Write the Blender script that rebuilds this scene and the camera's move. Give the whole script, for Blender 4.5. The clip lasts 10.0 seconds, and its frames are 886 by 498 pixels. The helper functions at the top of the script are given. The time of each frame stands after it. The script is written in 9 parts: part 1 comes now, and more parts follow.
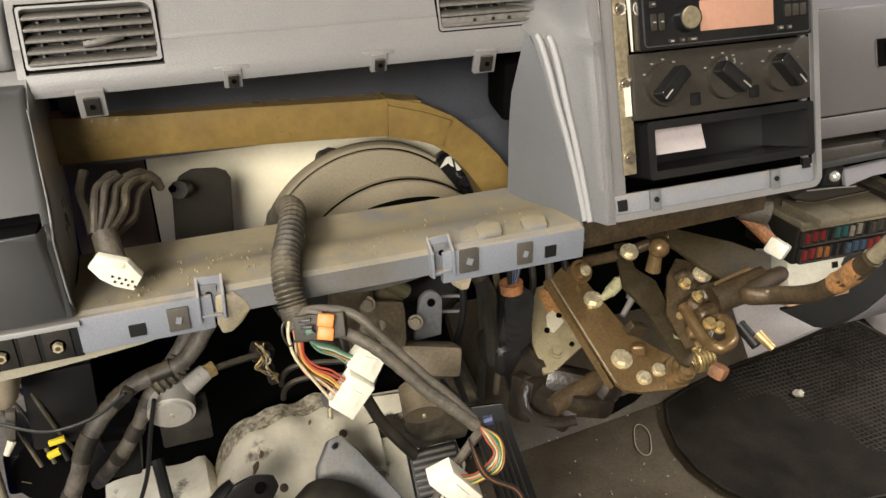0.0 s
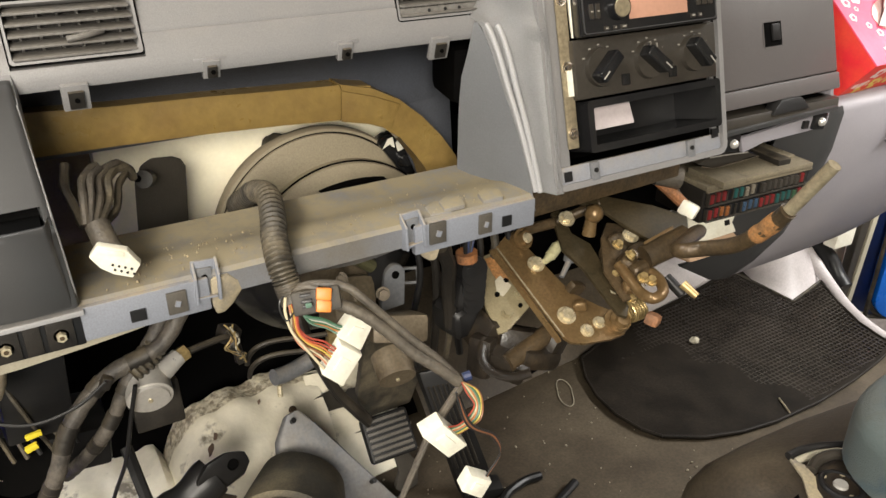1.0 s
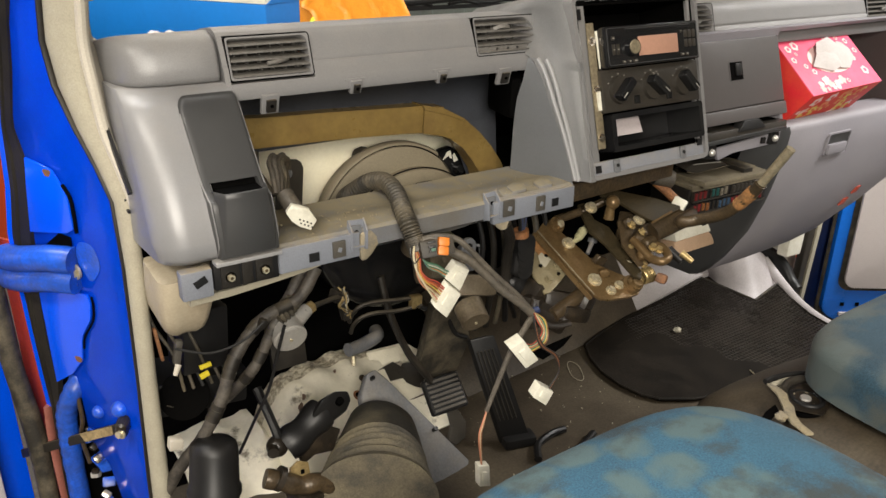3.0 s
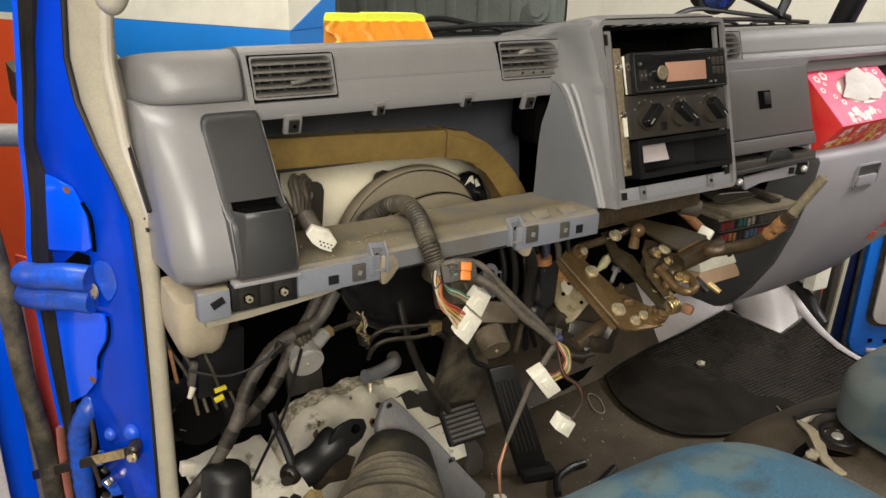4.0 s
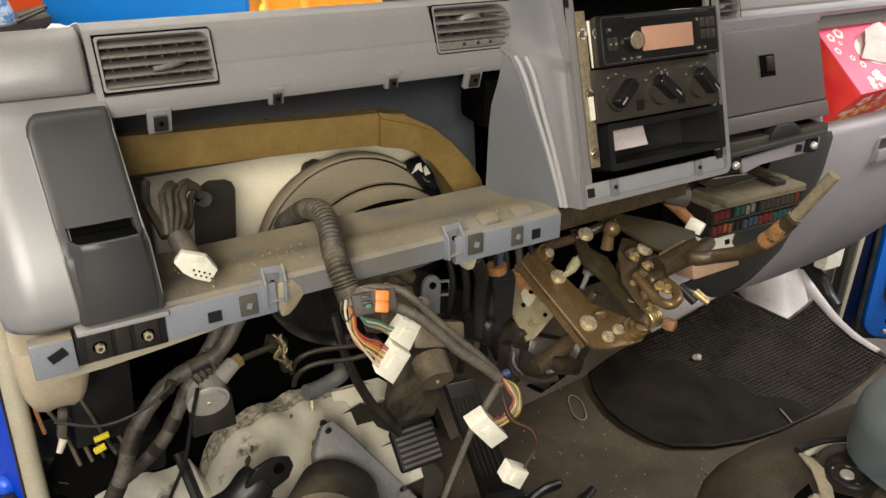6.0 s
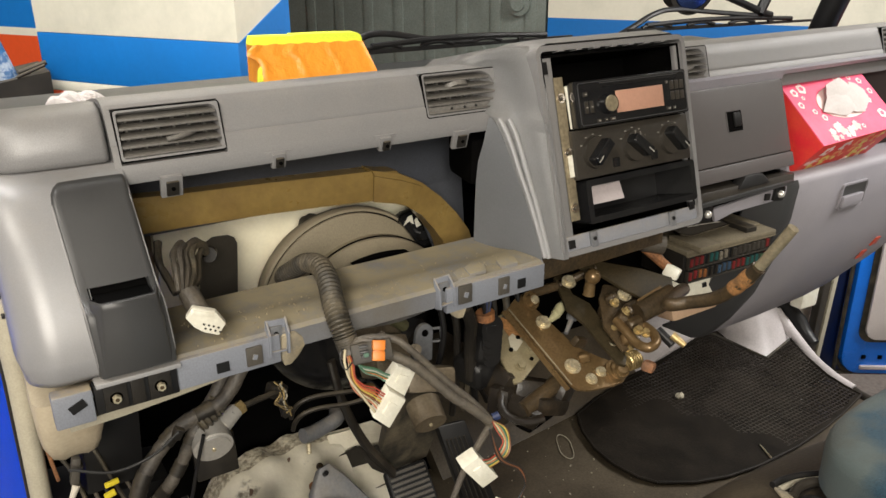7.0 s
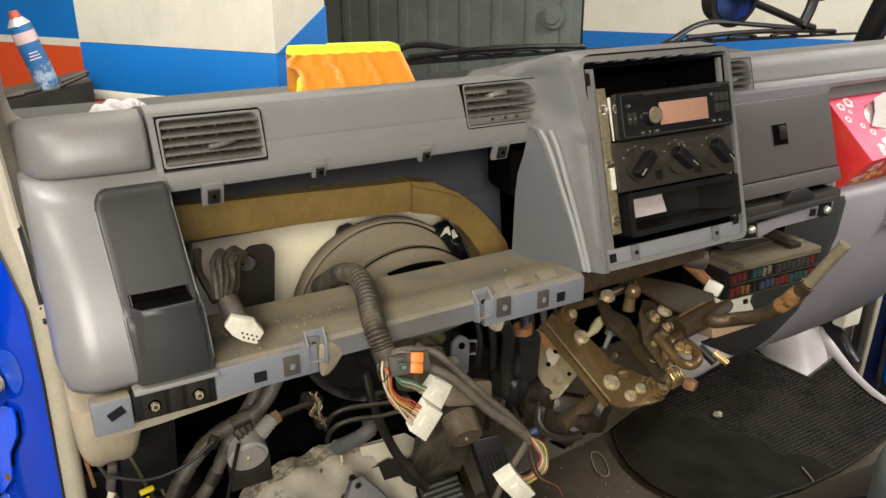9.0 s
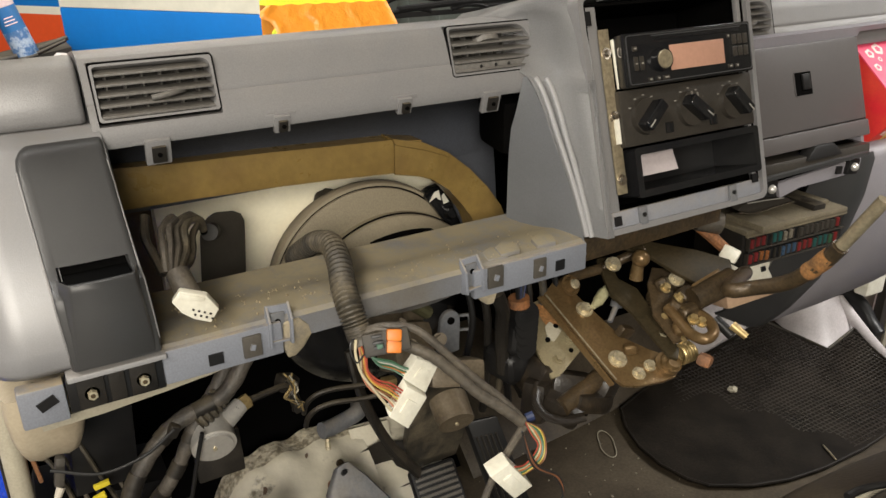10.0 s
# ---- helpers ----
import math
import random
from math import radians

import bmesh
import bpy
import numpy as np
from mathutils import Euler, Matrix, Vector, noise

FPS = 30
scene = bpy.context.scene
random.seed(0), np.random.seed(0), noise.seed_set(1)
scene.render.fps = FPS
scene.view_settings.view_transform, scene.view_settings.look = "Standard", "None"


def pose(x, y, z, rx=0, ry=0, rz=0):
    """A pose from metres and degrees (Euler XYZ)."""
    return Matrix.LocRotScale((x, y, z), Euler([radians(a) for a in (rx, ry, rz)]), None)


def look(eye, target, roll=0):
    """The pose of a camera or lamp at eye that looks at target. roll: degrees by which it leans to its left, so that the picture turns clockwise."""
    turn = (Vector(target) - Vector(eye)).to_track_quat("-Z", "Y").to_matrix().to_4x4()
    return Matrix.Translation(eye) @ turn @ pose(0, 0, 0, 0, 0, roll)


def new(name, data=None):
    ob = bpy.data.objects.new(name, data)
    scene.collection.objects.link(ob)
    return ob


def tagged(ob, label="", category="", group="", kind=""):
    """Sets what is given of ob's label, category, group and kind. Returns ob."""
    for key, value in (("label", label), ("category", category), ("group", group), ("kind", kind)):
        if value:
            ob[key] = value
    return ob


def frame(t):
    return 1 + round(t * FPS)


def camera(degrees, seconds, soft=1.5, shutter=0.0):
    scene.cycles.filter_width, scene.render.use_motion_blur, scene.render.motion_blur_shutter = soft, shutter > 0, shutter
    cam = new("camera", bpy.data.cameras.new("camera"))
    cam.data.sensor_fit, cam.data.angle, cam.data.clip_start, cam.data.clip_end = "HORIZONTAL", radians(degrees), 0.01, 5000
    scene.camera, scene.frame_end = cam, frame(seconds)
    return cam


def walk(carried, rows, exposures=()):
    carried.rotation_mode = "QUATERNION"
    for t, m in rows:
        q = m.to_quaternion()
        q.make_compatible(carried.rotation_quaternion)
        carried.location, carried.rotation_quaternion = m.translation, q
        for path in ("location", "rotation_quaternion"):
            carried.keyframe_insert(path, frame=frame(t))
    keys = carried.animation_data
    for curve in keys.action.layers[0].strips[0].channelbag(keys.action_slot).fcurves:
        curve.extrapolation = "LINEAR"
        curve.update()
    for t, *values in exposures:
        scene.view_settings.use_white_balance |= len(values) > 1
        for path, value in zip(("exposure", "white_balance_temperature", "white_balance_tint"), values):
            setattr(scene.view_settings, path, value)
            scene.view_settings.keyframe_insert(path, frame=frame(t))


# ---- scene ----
cam = camera(58.9, 10.0)
METRES, EYE, TILT, LEAN, TURN = 8.0, 1.5, 0.0, 0.0, 0.0
PATH = [
    (0, (0.045, -0.576, 0.822), (0.66, 1.121, -0.038), -1.3),
    (0.5, (-0.004, -0.542, 0.819), (0.758, 1.039, -0.139), -0.8),
    (1, (-0.06, -0.589, 0.843), (0.84, 0.949, -0.065), 0.2),
    (1.5, (-0.11, -0.638, 0.858), (0.822, 0.927, 0.032), 0.3),
    (2, (-0.16, -0.668, 0.856), (0.805, 0.874, 0.023), 0.6),
    (2.5, (-0.272, -0.725, 0.856), (0.743, 0.801, 0.054), 0.3),
    (2.7, (-0.312, -0.755, 0.857), (0.714, 0.769, 0.068), 0.3),
    (3.8, (-0.346, -0.755, 0.848), (0.685, 0.813, 0.155), 2.3),
    (4, (-0.329, -0.739, 0.844), (0.683, 0.84, 0.149), 1.3),
    (4.5, (-0.237, -0.657, 0.833), (0.734, 0.913, 0.063), 0.1),
    (5, (-0.179, -0.625, 0.844), (0.783, 0.928, 0.029), 0.0),
    (5.2, (-0.164, -0.625, 0.845), (0.794, 0.926, 0.022), 0.0),
    (6.3, (-0.147, -0.631, 0.846), (0.813, 0.932, 0.05), 0.0),
    (6.5, (-0.156, -0.64, 0.858), (0.811, 0.93, 0.085), 0.0),
    (7, (-0.175, -0.665, 0.881), (0.829, 0.906, 0.158), -0.3),
    (7.5, (-0.185, -0.667, 0.883), (0.822, 0.917, 0.191), 0.1),
    (8, (-0.189, -0.663, 0.882), (0.781, 0.946, 0.196), 0.4),
    (8.5, (-0.188, -0.654, 0.88), (0.762, 0.966, 0.191), 0.3),
    (9, (-0.179, -0.652, 0.877), (0.767, 0.968, 0.183), -0.3),
    (9.5, (-0.175, -0.649, 0.873), (0.777, 0.973, 0.193), -1.0),
    (10, (-0.115, -0.591, 0.835), (0.798, 1.019, 0.079), -1.3),
]
EXPOSURES = [(0.0, 1.4), (1.0, 1.4), (1.5, 1.25), (2.0, 1.1), (2.5, 1.0), (4.0, 0.75), (5.0, 0.86), (6.5, 0.92), (7.0, 0.88), (8.0, 0.82), (10.0, 0.82)]
walk(cam, [(t, look(eye, target, roll)) for t, eye, target, roll in PATH], EXPOSURES)

# ---- world and light ----
world = bpy.data.worlds.new("workshop_air")
scene.world = world
world.use_nodes = True
world.node_tree.nodes["Background"].inputs[0].default_value = (0.9, 0.95, 1.0, 1)
world.node_tree.nodes["Background"].inputs[1].default_value = 0.3


def area_lamp(name, eye, target, sx, sy, watts, colour):
    data = bpy.data.lights.new(name, "AREA")
    data.shape, data.size, data.size_y, data.energy, data.color = "RECTANGLE", sx, sy, watts, colour
    ob = new(name, data)
    ob.matrix_world = look(eye, target)
    return ob


WARM = (1.0, 0.93, 0.82)
COOL = (1.0, 0.97, 0.93)
# Added area lamps with no known fixture behind them; each brightens one side.
area_lamp("key_lamp_left", (-0.8, -1.9, 1.36), (0.22, 0.15, 0.5), 1.0, 0.7, 37, WARM)
area_lamp("fill_lamp_door", (-1.6, -0.9, 2.3), (0.1, 0.1, 0.5), 1.3, 0.25, 27, WARM)
area_lamp("fill_lamp_front", (0.5, 1.1, 2.4), (0.5, 0.3, 0.6), 1.6, 0.3, 6.5, COOL)
area_lamp("fill_lamp_right", (2.4, -1.2, 2.4), (1.1, 0.1, 0.35), 1.4, 0.6, 72, COOL)
area_lamp("fill_lamp_wall", (-0.7, 0.7, 2.5), (0.9, 2.2, 0.5), 1.6, 0.3, 37, COOL)


# ---- materials ----
def mat(name, colour, rough=0.5, metal=0.0, second=None, amount=0.5, scale=18.0, fine=260.0, bump=0.0, grain=0.15,
        dust=None, dust_amount=0.0, spec=0.5, rough_var=0.12, contrast=(0.35, 0.7), coat=0.0, sheen=0.0, per_object=0.0):
    """A surface with blotches at one scale, grain at another, and loose dust on what faces up."""
    m = bpy.data.materials.new(name)
    m.use_nodes = True
    nt = m.node_tree
    bsdf = nt.nodes["Principled BSDF"]
    link = nt.links.new
    coord = nt.nodes.new("ShaderNodeTexCoord")
    big = nt.nodes.new("ShaderNodeTexNoise")
    big.inputs["Scale"].default_value, big.inputs["Detail"].default_value, big.inputs["Roughness"].default_value = scale, 6, 0.65
    small = nt.nodes.new("ShaderNodeTexNoise")
    small.inputs["Scale"].default_value, small.inputs["Detail"].default_value = fine, 3
    link(coord.outputs["Object"], big.inputs["Vector"])
    link(coord.outputs["Object"], small.inputs["Vector"])
    ramp = nt.nodes.new("ShaderNodeMapRange")
    ramp.inputs[1].default_value, ramp.inputs[2].default_value = contrast
    ramp.inputs[3].default_value, ramp.inputs[4].default_value = 0.0, amount
    link(big.outputs["Fac"], ramp.inputs[0])
    mix = nt.nodes.new("ShaderNodeMix")
    mix.data_type = "RGBA"
    mix.inputs[6].default_value = (*colour, 1)
    mix.inputs[7].default_value = (*(second or [c * 0.6 for c in colour]), 1)
    link(ramp.outputs[0], mix.inputs[0])
    out = mix.outputs[2]
    if grain:
        fmap = nt.nodes.new("ShaderNodeMapRange")
        fmap.inputs[1].default_value, fmap.inputs[2].default_value = 0.3, 0.7
        fmap.inputs[3].default_value, fmap.inputs[4].default_value = 1 - grain, 1 + grain
        link(small.outputs["Fac"], fmap.inputs[0])
        mul = nt.nodes.new("ShaderNodeMix")
        mul.data_type, mul.blend_type = "RGBA", "MULTIPLY"
        mul.inputs[0].default_value = 1
        link(out, mul.inputs[6])
        link(fmap.outputs[0], mul.inputs[7])
        out = mul.outputs[2]
    if per_object:
        info = nt.nodes.new("ShaderNodeObjectInfo")
        pmap = nt.nodes.new("ShaderNodeMapRange")
        pmap.inputs[3].default_value, pmap.inputs[4].default_value = 1 - per_object, 1 + per_object
        link(info.outputs["Random"], pmap.inputs[0])
        pm = nt.nodes.new("ShaderNodeMix")
        pm.data_type, pm.blend_type = "RGBA", "MULTIPLY"
        pm.inputs[0].default_value = 1
        link(out, pm.inputs[6])
        link(pmap.outputs[0], pm.inputs[7])
        out = pm.outputs[2]
    rmap = nt.nodes.new("ShaderNodeMapRange")
    rmap.inputs[3].default_value, rmap.inputs[4].default_value = max(0.03, rough - rough_var), min(1, rough + rough_var)
    link(big.outputs["Fac"], rmap.inputs[0])
    rough_out = rmap.outputs[0]
    if dust:
        geo = nt.nodes.new("ShaderNodeNewGeometry")
        sep = nt.nodes.new("ShaderNodeSeparateXYZ")
        link(geo.outputs["Normal"], sep.inputs[0])
        up = nt.nodes.new("ShaderNodeMapRange")
        up.inputs[1].default_value, up.inputs[2].default_value = 0.1, 0.9
        link(sep.outputs["Z"], up.inputs[0])
        dn = nt.nodes.new("ShaderNodeTexNoise")
        dn.inputs["Scale"].default_value, dn.inputs["Detail"].default_value, dn.inputs["Roughness"].default_value = 26, 9, 0.75
        link(coord.outputs["Object"], dn.inputs["Vector"])
        dm = nt.nodes.new("ShaderNodeMapRange")
        dm.inputs[1].default_value, dm.inputs[2].default_value = 0.34, 0.6
        link(dn.outputs["Fac"], dm.inputs[0])
        times = nt.nodes.new("ShaderNodeMath")
        times.operation = "MULTIPLY"
        link(up.outputs[0], times.inputs[0])
        link(dm.outputs[0], times.inputs[1])
        amt = nt.nodes.new("ShaderNodeMath")
        amt.operation = "MULTIPLY"
        amt.inputs[1].default_value = dust_amount
        link(times.outputs[0], amt.inputs[0])
        dmix = nt.nodes.new("ShaderNodeMix")
        dmix.data_type = "RGBA"
        dmix.inputs[7].default_value = (*dust, 1)
        link(out, dmix.inputs[6])
        link(amt.outputs[0], dmix.inputs[0])
        out = dmix.outputs[2]
        rm = nt.nodes.new("ShaderNodeMix")
        rm.inputs[3].default_value = 0.95
        link(amt.outputs[0], rm.inputs[0])
        link(rough_out, rm.inputs[2])
        rough_out = rm.outputs[0]
    link(out, bsdf.inputs["Base Color"])
    link(rough_out, bsdf.inputs["Roughness"])
    bsdf.inputs["Metallic"].default_value = metal
    bsdf.inputs["Specular IOR Level"].default_value = spec
    bsdf.inputs["Coat Weight"].default_value = coat
    bsdf.inputs["Sheen Weight"].default_value = sheen
    if bump:
        b = nt.nodes.new("ShaderNodeBump")
        b.inputs["Strength"].default_value, b.inputs["Distance"].default_value = 0.7, bump
        link(small.outputs["Fac"], b.inputs["Height"])
        link(b.outputs[0], bsdf.inputs["Normal"])
    return m


DUST = (0.30, 0.245, 0.165)
RAIL_DUST = (0.225, 0.190, 0.120)
GREY = mat("grey_vinyl", (0.176, 0.173, 0.173), 0.35, second=(0.145, 0.142, 0.143), amount=0.5, scale=9, fine=900, bump=0.0003, grain=0.10,
           dust=(0.27, 0.24, 0.20), dust_amount=0.25)
GREY_LIGHT = mat("pale_grey_vinyl", (0.26, 0.26, 0.265), 0.42, second=(0.2, 0.195, 0.19), amount=0.5, scale=9, fine=900, bump=0.0004, grain=0.1,
                 dust=DUST, dust_amount=0.2)
GREY_SATIN = mat("satin_grey_plastic", (0.20, 0.20, 0.207), 0.30, second=(0.175, 0.172, 0.172), amount=0.6, scale=11, fine=1100, bump=0.00014, grain=0.06,
                 dust=DUST, dust_amount=0.15)
GREY_BLUE = mat("blue_grey_plastic", (0.175, 0.187, 0.215), 0.5, second=(0.15, 0.155, 0.175), amount=0.5, scale=14, fine=700, bump=0.0003, grain=0.1,
                dust=DUST, dust_amount=1.0)
GREY_CHEEK = mat("matt_blue_grey_plastic", (0.232, 0.238, 0.252), 0.5, second=(0.195, 0.195, 0.20), amount=0.5, scale=10, fine=800, bump=0.0003, grain=0.08)
GREY_RAIL = mat("dusty_blue_grey_plastic", (0.150, 0.153, 0.163), 0.6, second=(0.128, 0.113, 0.088), amount=0.9, scale=9, fine=700, bump=0.0002, grain=0.10,
                dust=RAIL_DUST, dust_amount=1.25, contrast=(0.38, 0.62))
GREY_RIGHT = mat("mauve_grey_vinyl", (0.215, 0.205, 0.225), 0.5, second=(0.275, 0.26, 0.275), amount=0.6, scale=7, fine=900, bump=0.0005, grain=0.1)
CHARCOAL = mat("charcoal_plastic", (0.034, 0.034, 0.035), 0.40, spec=0.42, second=(0.048, 0.048, 0.047), amount=0.6, scale=5, fine=1400, bump=0.0001, grain=0.08)
GLOVE = mat("brown_grey_plastic", (0.080, 0.072, 0.071), 0.45, second=(0.064, 0.058, 0.057), amount=0.5, scale=8, fine=900, bump=0.0003, grain=0.1)
BLACK = mat("black_plastic", (0.007, 0.007, 0.0075), 0.42, second=(0.014, 0.013, 0.012), spec=0.35, amount=0.6, scale=16, fine=600, grain=0.15)
BLACK_DUSTY = mat("dusty_black_plastic", (0.009, 0.008, 0.007), 0.5, second=(0.024, 0.020, 0.015), spec=0.35, amount=0.7, scale=14, fine=400, bump=0.0004,
                  dust=DUST, dust_amount=0.28)
GLOSS_BLACK = mat("gloss_black_plastic", (0.008, 0.008, 0.009), 0.18, second=(0.02, 0.02, 0.018), amount=0.5, scale=16, rough_var=0.06, grain=0.1)
BROWN_BLACK = mat("brown_black_panel", (0.024, 0.021, 0.017), 0.4, second=(0.038, 0.032, 0.025), amount=0.6, scale=20, grain=0.15)
BRACKET_GREY = mat("dust_filmed_grey_steel", (0.060, 0.053, 0.043), 0.55, second=(0.034, 0.030, 0.024), amount=0.7, scale=12, fine=500, bump=0.0003, grain=0.10)
PLATE_GREY = mat("dusty_dark_grey_steel", (0.052, 0.047, 0.040), 0.5, second=(0.085, 0.074, 0.058), amount=0.7, scale=14, fine=500, bump=0.0003, grain=0.12)
LINER = mat("dark_blue_grey_liner", (0.05, 0.055, 0.068), 0.6, second=(0.035, 0.037, 0.043), amount=0.7, scale=9, fine=500, bump=0.0004,
            dust=DUST, dust_amount=0.5)
VENT = mat("dusty_grey_vent", (0.135, 0.129, 0.120), 0.42, second=(0.090, 0.083, 0.072), amount=0.6, scale=40, grain=0.2, dust=DUST, dust_amount=0.12)
TAPE = mat("brown_packing_tape", (0.215, 0.145, 0.045), 0.3, second=(0.155, 0.098, 0.032), amount=0.8, scale=22, fine=120, bump=0.0012, grain=0.08)
CREAM = mat("cream_insulation", (0.88, 0.83, 0.64), 0.8, second=(0.70, 0.62, 0.42), amount=0.5, scale=10, fine=200, grain=0.03)
DUSTY_LID = mat("dust_caked_lid", (0.135, 0.112, 0.070), 0.75, second=(0.070, 0.058, 0.040), amount=0.8, scale=20, fine=400, bump=0.0004, grain=0.18)
BOOSTER = mat("dusty_black_steel", (0.25, 0.213, 0.145), 0.65, second=(0.165, 0.138, 0.094), amount=0.8, contrast=(0.48, 0.70), scale=9, fine=500, bump=0.0003, grain=0.12,
              dust=DUST, dust_amount=0.8)
RUBBER = mat("dusty_black_rubber", (0.024, 0.021, 0.016), 0.6, second=(0.14, 0.115, 0.075), amount=0.8, scale=24, contrast=(0.42, 0.68), fine=420, bump=0.0005, grain=0.2)
BOOT_CLOTH = mat("dusty_tan_boot_cloth", (0.045, 0.041, 0.033), 0.75, second=(0.15, 0.125, 0.078), amount=0.85, scale=11, fine=380, bump=0.0006, grain=0.2, contrast=(0.38, 0.62))
LOOM = mat("grey_brown_taped_loom", (0.045, 0.039, 0.032), 0.55, second=(0.12, 0.10, 0.072), amount=0.8, scale=30, fine=300, bump=0.001, grain=0.2)
LUG = mat("tan_dust_on_plastic", (0.34, 0.285, 0.18), 0.85, second=(0.17, 0.155, 0.14), amount=0.8, scale=40, fine=300, bump=0.0006, grain=0.15)
# Darker than any paint, so gaps and under-dash hollows keep their shade.
MATTE_BLACK = mat("black_paint_and_shade", (0.0012, 0.0012, 0.0012), 0.8, second=(0.003, 0.0027, 0.0024), spec=0.03, amount=0.7, scale=12, grain=0.2)
WHITE_PLASTIC = mat("ivory_connector_plastic", (0.71, 0.69, 0.59), 0.4, second=(0.55, 0.51, 0.40), amount=0.6, scale=60, grain=0.05)
DIRTY_WHITE = mat("dirty_white_paint", (0.74, 0.69, 0.55), 0.45, second=(0.075, 0.058, 0.036), amount=0.95, scale=15.0, fine=70, bump=0.002, grain=0.05,
                  contrast=(0.575, 0.66), dust=(0.36, 0.31, 0.21), dust_amount=0.2)
CHIP = mat("rust_brown_chip", (0.16, 0.10, 0.065), 0.7, second=(0.06, 0.042, 0.03), amount=0.8, scale=80, grain=0.2)
GRIME_WHITE = mat("grime_on_white_paint", (0.21, 0.175, 0.12), 0.6, second=(0.60, 0.545, 0.41), amount=0.95, scale=85.0, fine=160, bump=0.002, grain=0.25, contrast=(0.42, 0.56))
CAP_RUBBER = mat("yellowed_white_rubber", (0.42, 0.40, 0.24), 0.5, second=(0.26, 0.24, 0.13), amount=0.7, scale=60, grain=0.12)
ARM_STEEL = mat("dark_olive_steel", (0.024, 0.019, 0.010), 0.5, spec=0.18, second=(0.045, 0.032, 0.016), amount=0.7, scale=30, fine=300, bump=0.0004, grain=0.25)
GREASE = mat("dull_tan_cast_metal", (0.15, 0.12, 0.08), 0.5, metal=0.3, second=(0.075, 0.056, 0.034), amount=0.8, scale=26, fine=300, bump=0.0005, grain=0.2)
OLIVE = mat("olive_green_rubber", (0.085, 0.082, 0.040), 0.5, second=(0.045, 0.040, 0.022), amount=0.7, scale=26, fine=300, bump=0.0004, grain=0.15)
# Door blue darkened to hold the shade in the rabbet.
NAVY = mat("shadow_blue_door_paint", (0.003, 0.018, 0.11), 0.4, second=(0.008, 0.012, 0.03), amount=0.7, scale=14, grain=0.1)
# Passenger door's blue is lightened to carry the outside light on it.
BLUE_DOOR = mat("lit_blue_door_paint", (0.008, 0.19, 0.86), 0.25, second=(0.005, 0.14, 0.68), amount=0.6, scale=7, grain=0.05, coat=0.3)
RUST_BRIGHT = mat("orange_rust", (0.33, 0.15, 0.045), 0.75, second=(0.14, 0.075, 0.03), amount=0.9, scale=60, fine=400, bump=0.001, grain=0.3)
NAVY_SLEEVE = mat("dull_navy_sleeve", (0.012, 0.022, 0.07), 0.5, grain=0.1)
FOAM = mat("stained_beige_foam", (0.37, 0.315, 0.225), 0.85, second=(0.24, 0.19, 0.125), amount=0.8, scale=12, fine=300, bump=0.0004, grain=0.06, contrast=(0.50, 0.72))
MAT_RIB = mat("worn_mat_ribs", (0.020, 0.017, 0.0145), 0.28, second=(0.042, 0.034, 0.028), amount=0.8, scale=14, fine=300, bump=0.0004, grain=0.25)
HOSE = mat("grey_brown_hose", (0.072, 0.062, 0.05), 0.6, second=(0.028, 0.024, 0.02), amount=0.9, scale=34, fine=300, bump=0.001, grain=0.25, contrast=(0.45, 0.6))
GREY_STEEL = mat("grey_painted_steel", (0.13, 0.135, 0.145), 0.5, second=(0.08, 0.08, 0.08), amount=0.6, scale=14, grain=0.15, dust=DUST, dust_amount=0.35)
ZINC = mat("olive_zinc_plated_steel", (0.185, 0.124, 0.058), 0.30, metal=0.5, second=(0.105, 0.058, 0.024), amount=0.7, scale=24, fine=300, bump=0.0004, grain=0.16)
OILY_BLACK = mat("oily_black_casting", (0.014, 0.011, 0.008), 0.35, second=(0.045, 0.032, 0.019), amount=0.7, scale=30, fine=300, bump=0.0006, grain=0.25, contrast=(0.48, 0.66))
SIDE_ZINC = mat("greenish_tan_zinc", (0.225, 0.195, 0.118), 0.45, metal=0.25, second=(0.16, 0.125, 0.07), amount=0.8, scale=30, fine=400, bump=0.0004, grain=0.12)
ZINC_DARK = mat("oily_brown_steel", (0.042, 0.031, 0.019), 0.36, metal=0.3, second=(0.10, 0.066, 0.032), amount=0.8, scale=26, fine=300, bump=0.0006, grain=0.3)
RUST = mat("rusty_steel", (0.26, 0.105, 0.035), 0.7, second=(0.075, 0.04, 0.022), amount=0.9, scale=40, fine=400, bump=0.001, grain=0.3)
BOLT = mat("bright_zinc_bolt", (0.66, 0.59, 0.42), 0.30, metal=0.6, second=(0.36, 0.29, 0.17), amount=0.7, scale=120, grain=0.2)
ALUMINIUM = mat("cast_aluminium", (0.62, 0.60, 0.56), 0.32, metal=0.6, second=(0.50, 0.48, 0.44), amount=0.5, scale=40, grain=0.06)
BLUE_PAINT = mat("bright_blue_paint", (0.0, 0.085, 0.88), 0.22, second=(0.0, 0.06, 0.66), amount=0.5, scale=6, fine=500, grain=0.05, coat=0.4)
BLUE_SCUFFED = mat("scuffed_grey_blue_paint", (0.006, 0.080, 0.62), 0.35, second=(0.06, 0.09, 0.26), amount=0.8, scale=26, fine=300, grain=0.2, contrast=(0.40, 0.72))
RED_EDGE = mat("dull_red_paint", (0.46, 0.046, 0.018), 0.5, second=(0.30, 0.03, 0.014), amount=0.7, scale=14, grain=0.12)
PINK_PRIMER = mat("faded_pink_primer", (0.33, 0.12, 0.09), 0.6, second=(0.24, 0.075, 0.05), amount=0.7, scale=22, grain=0.12)
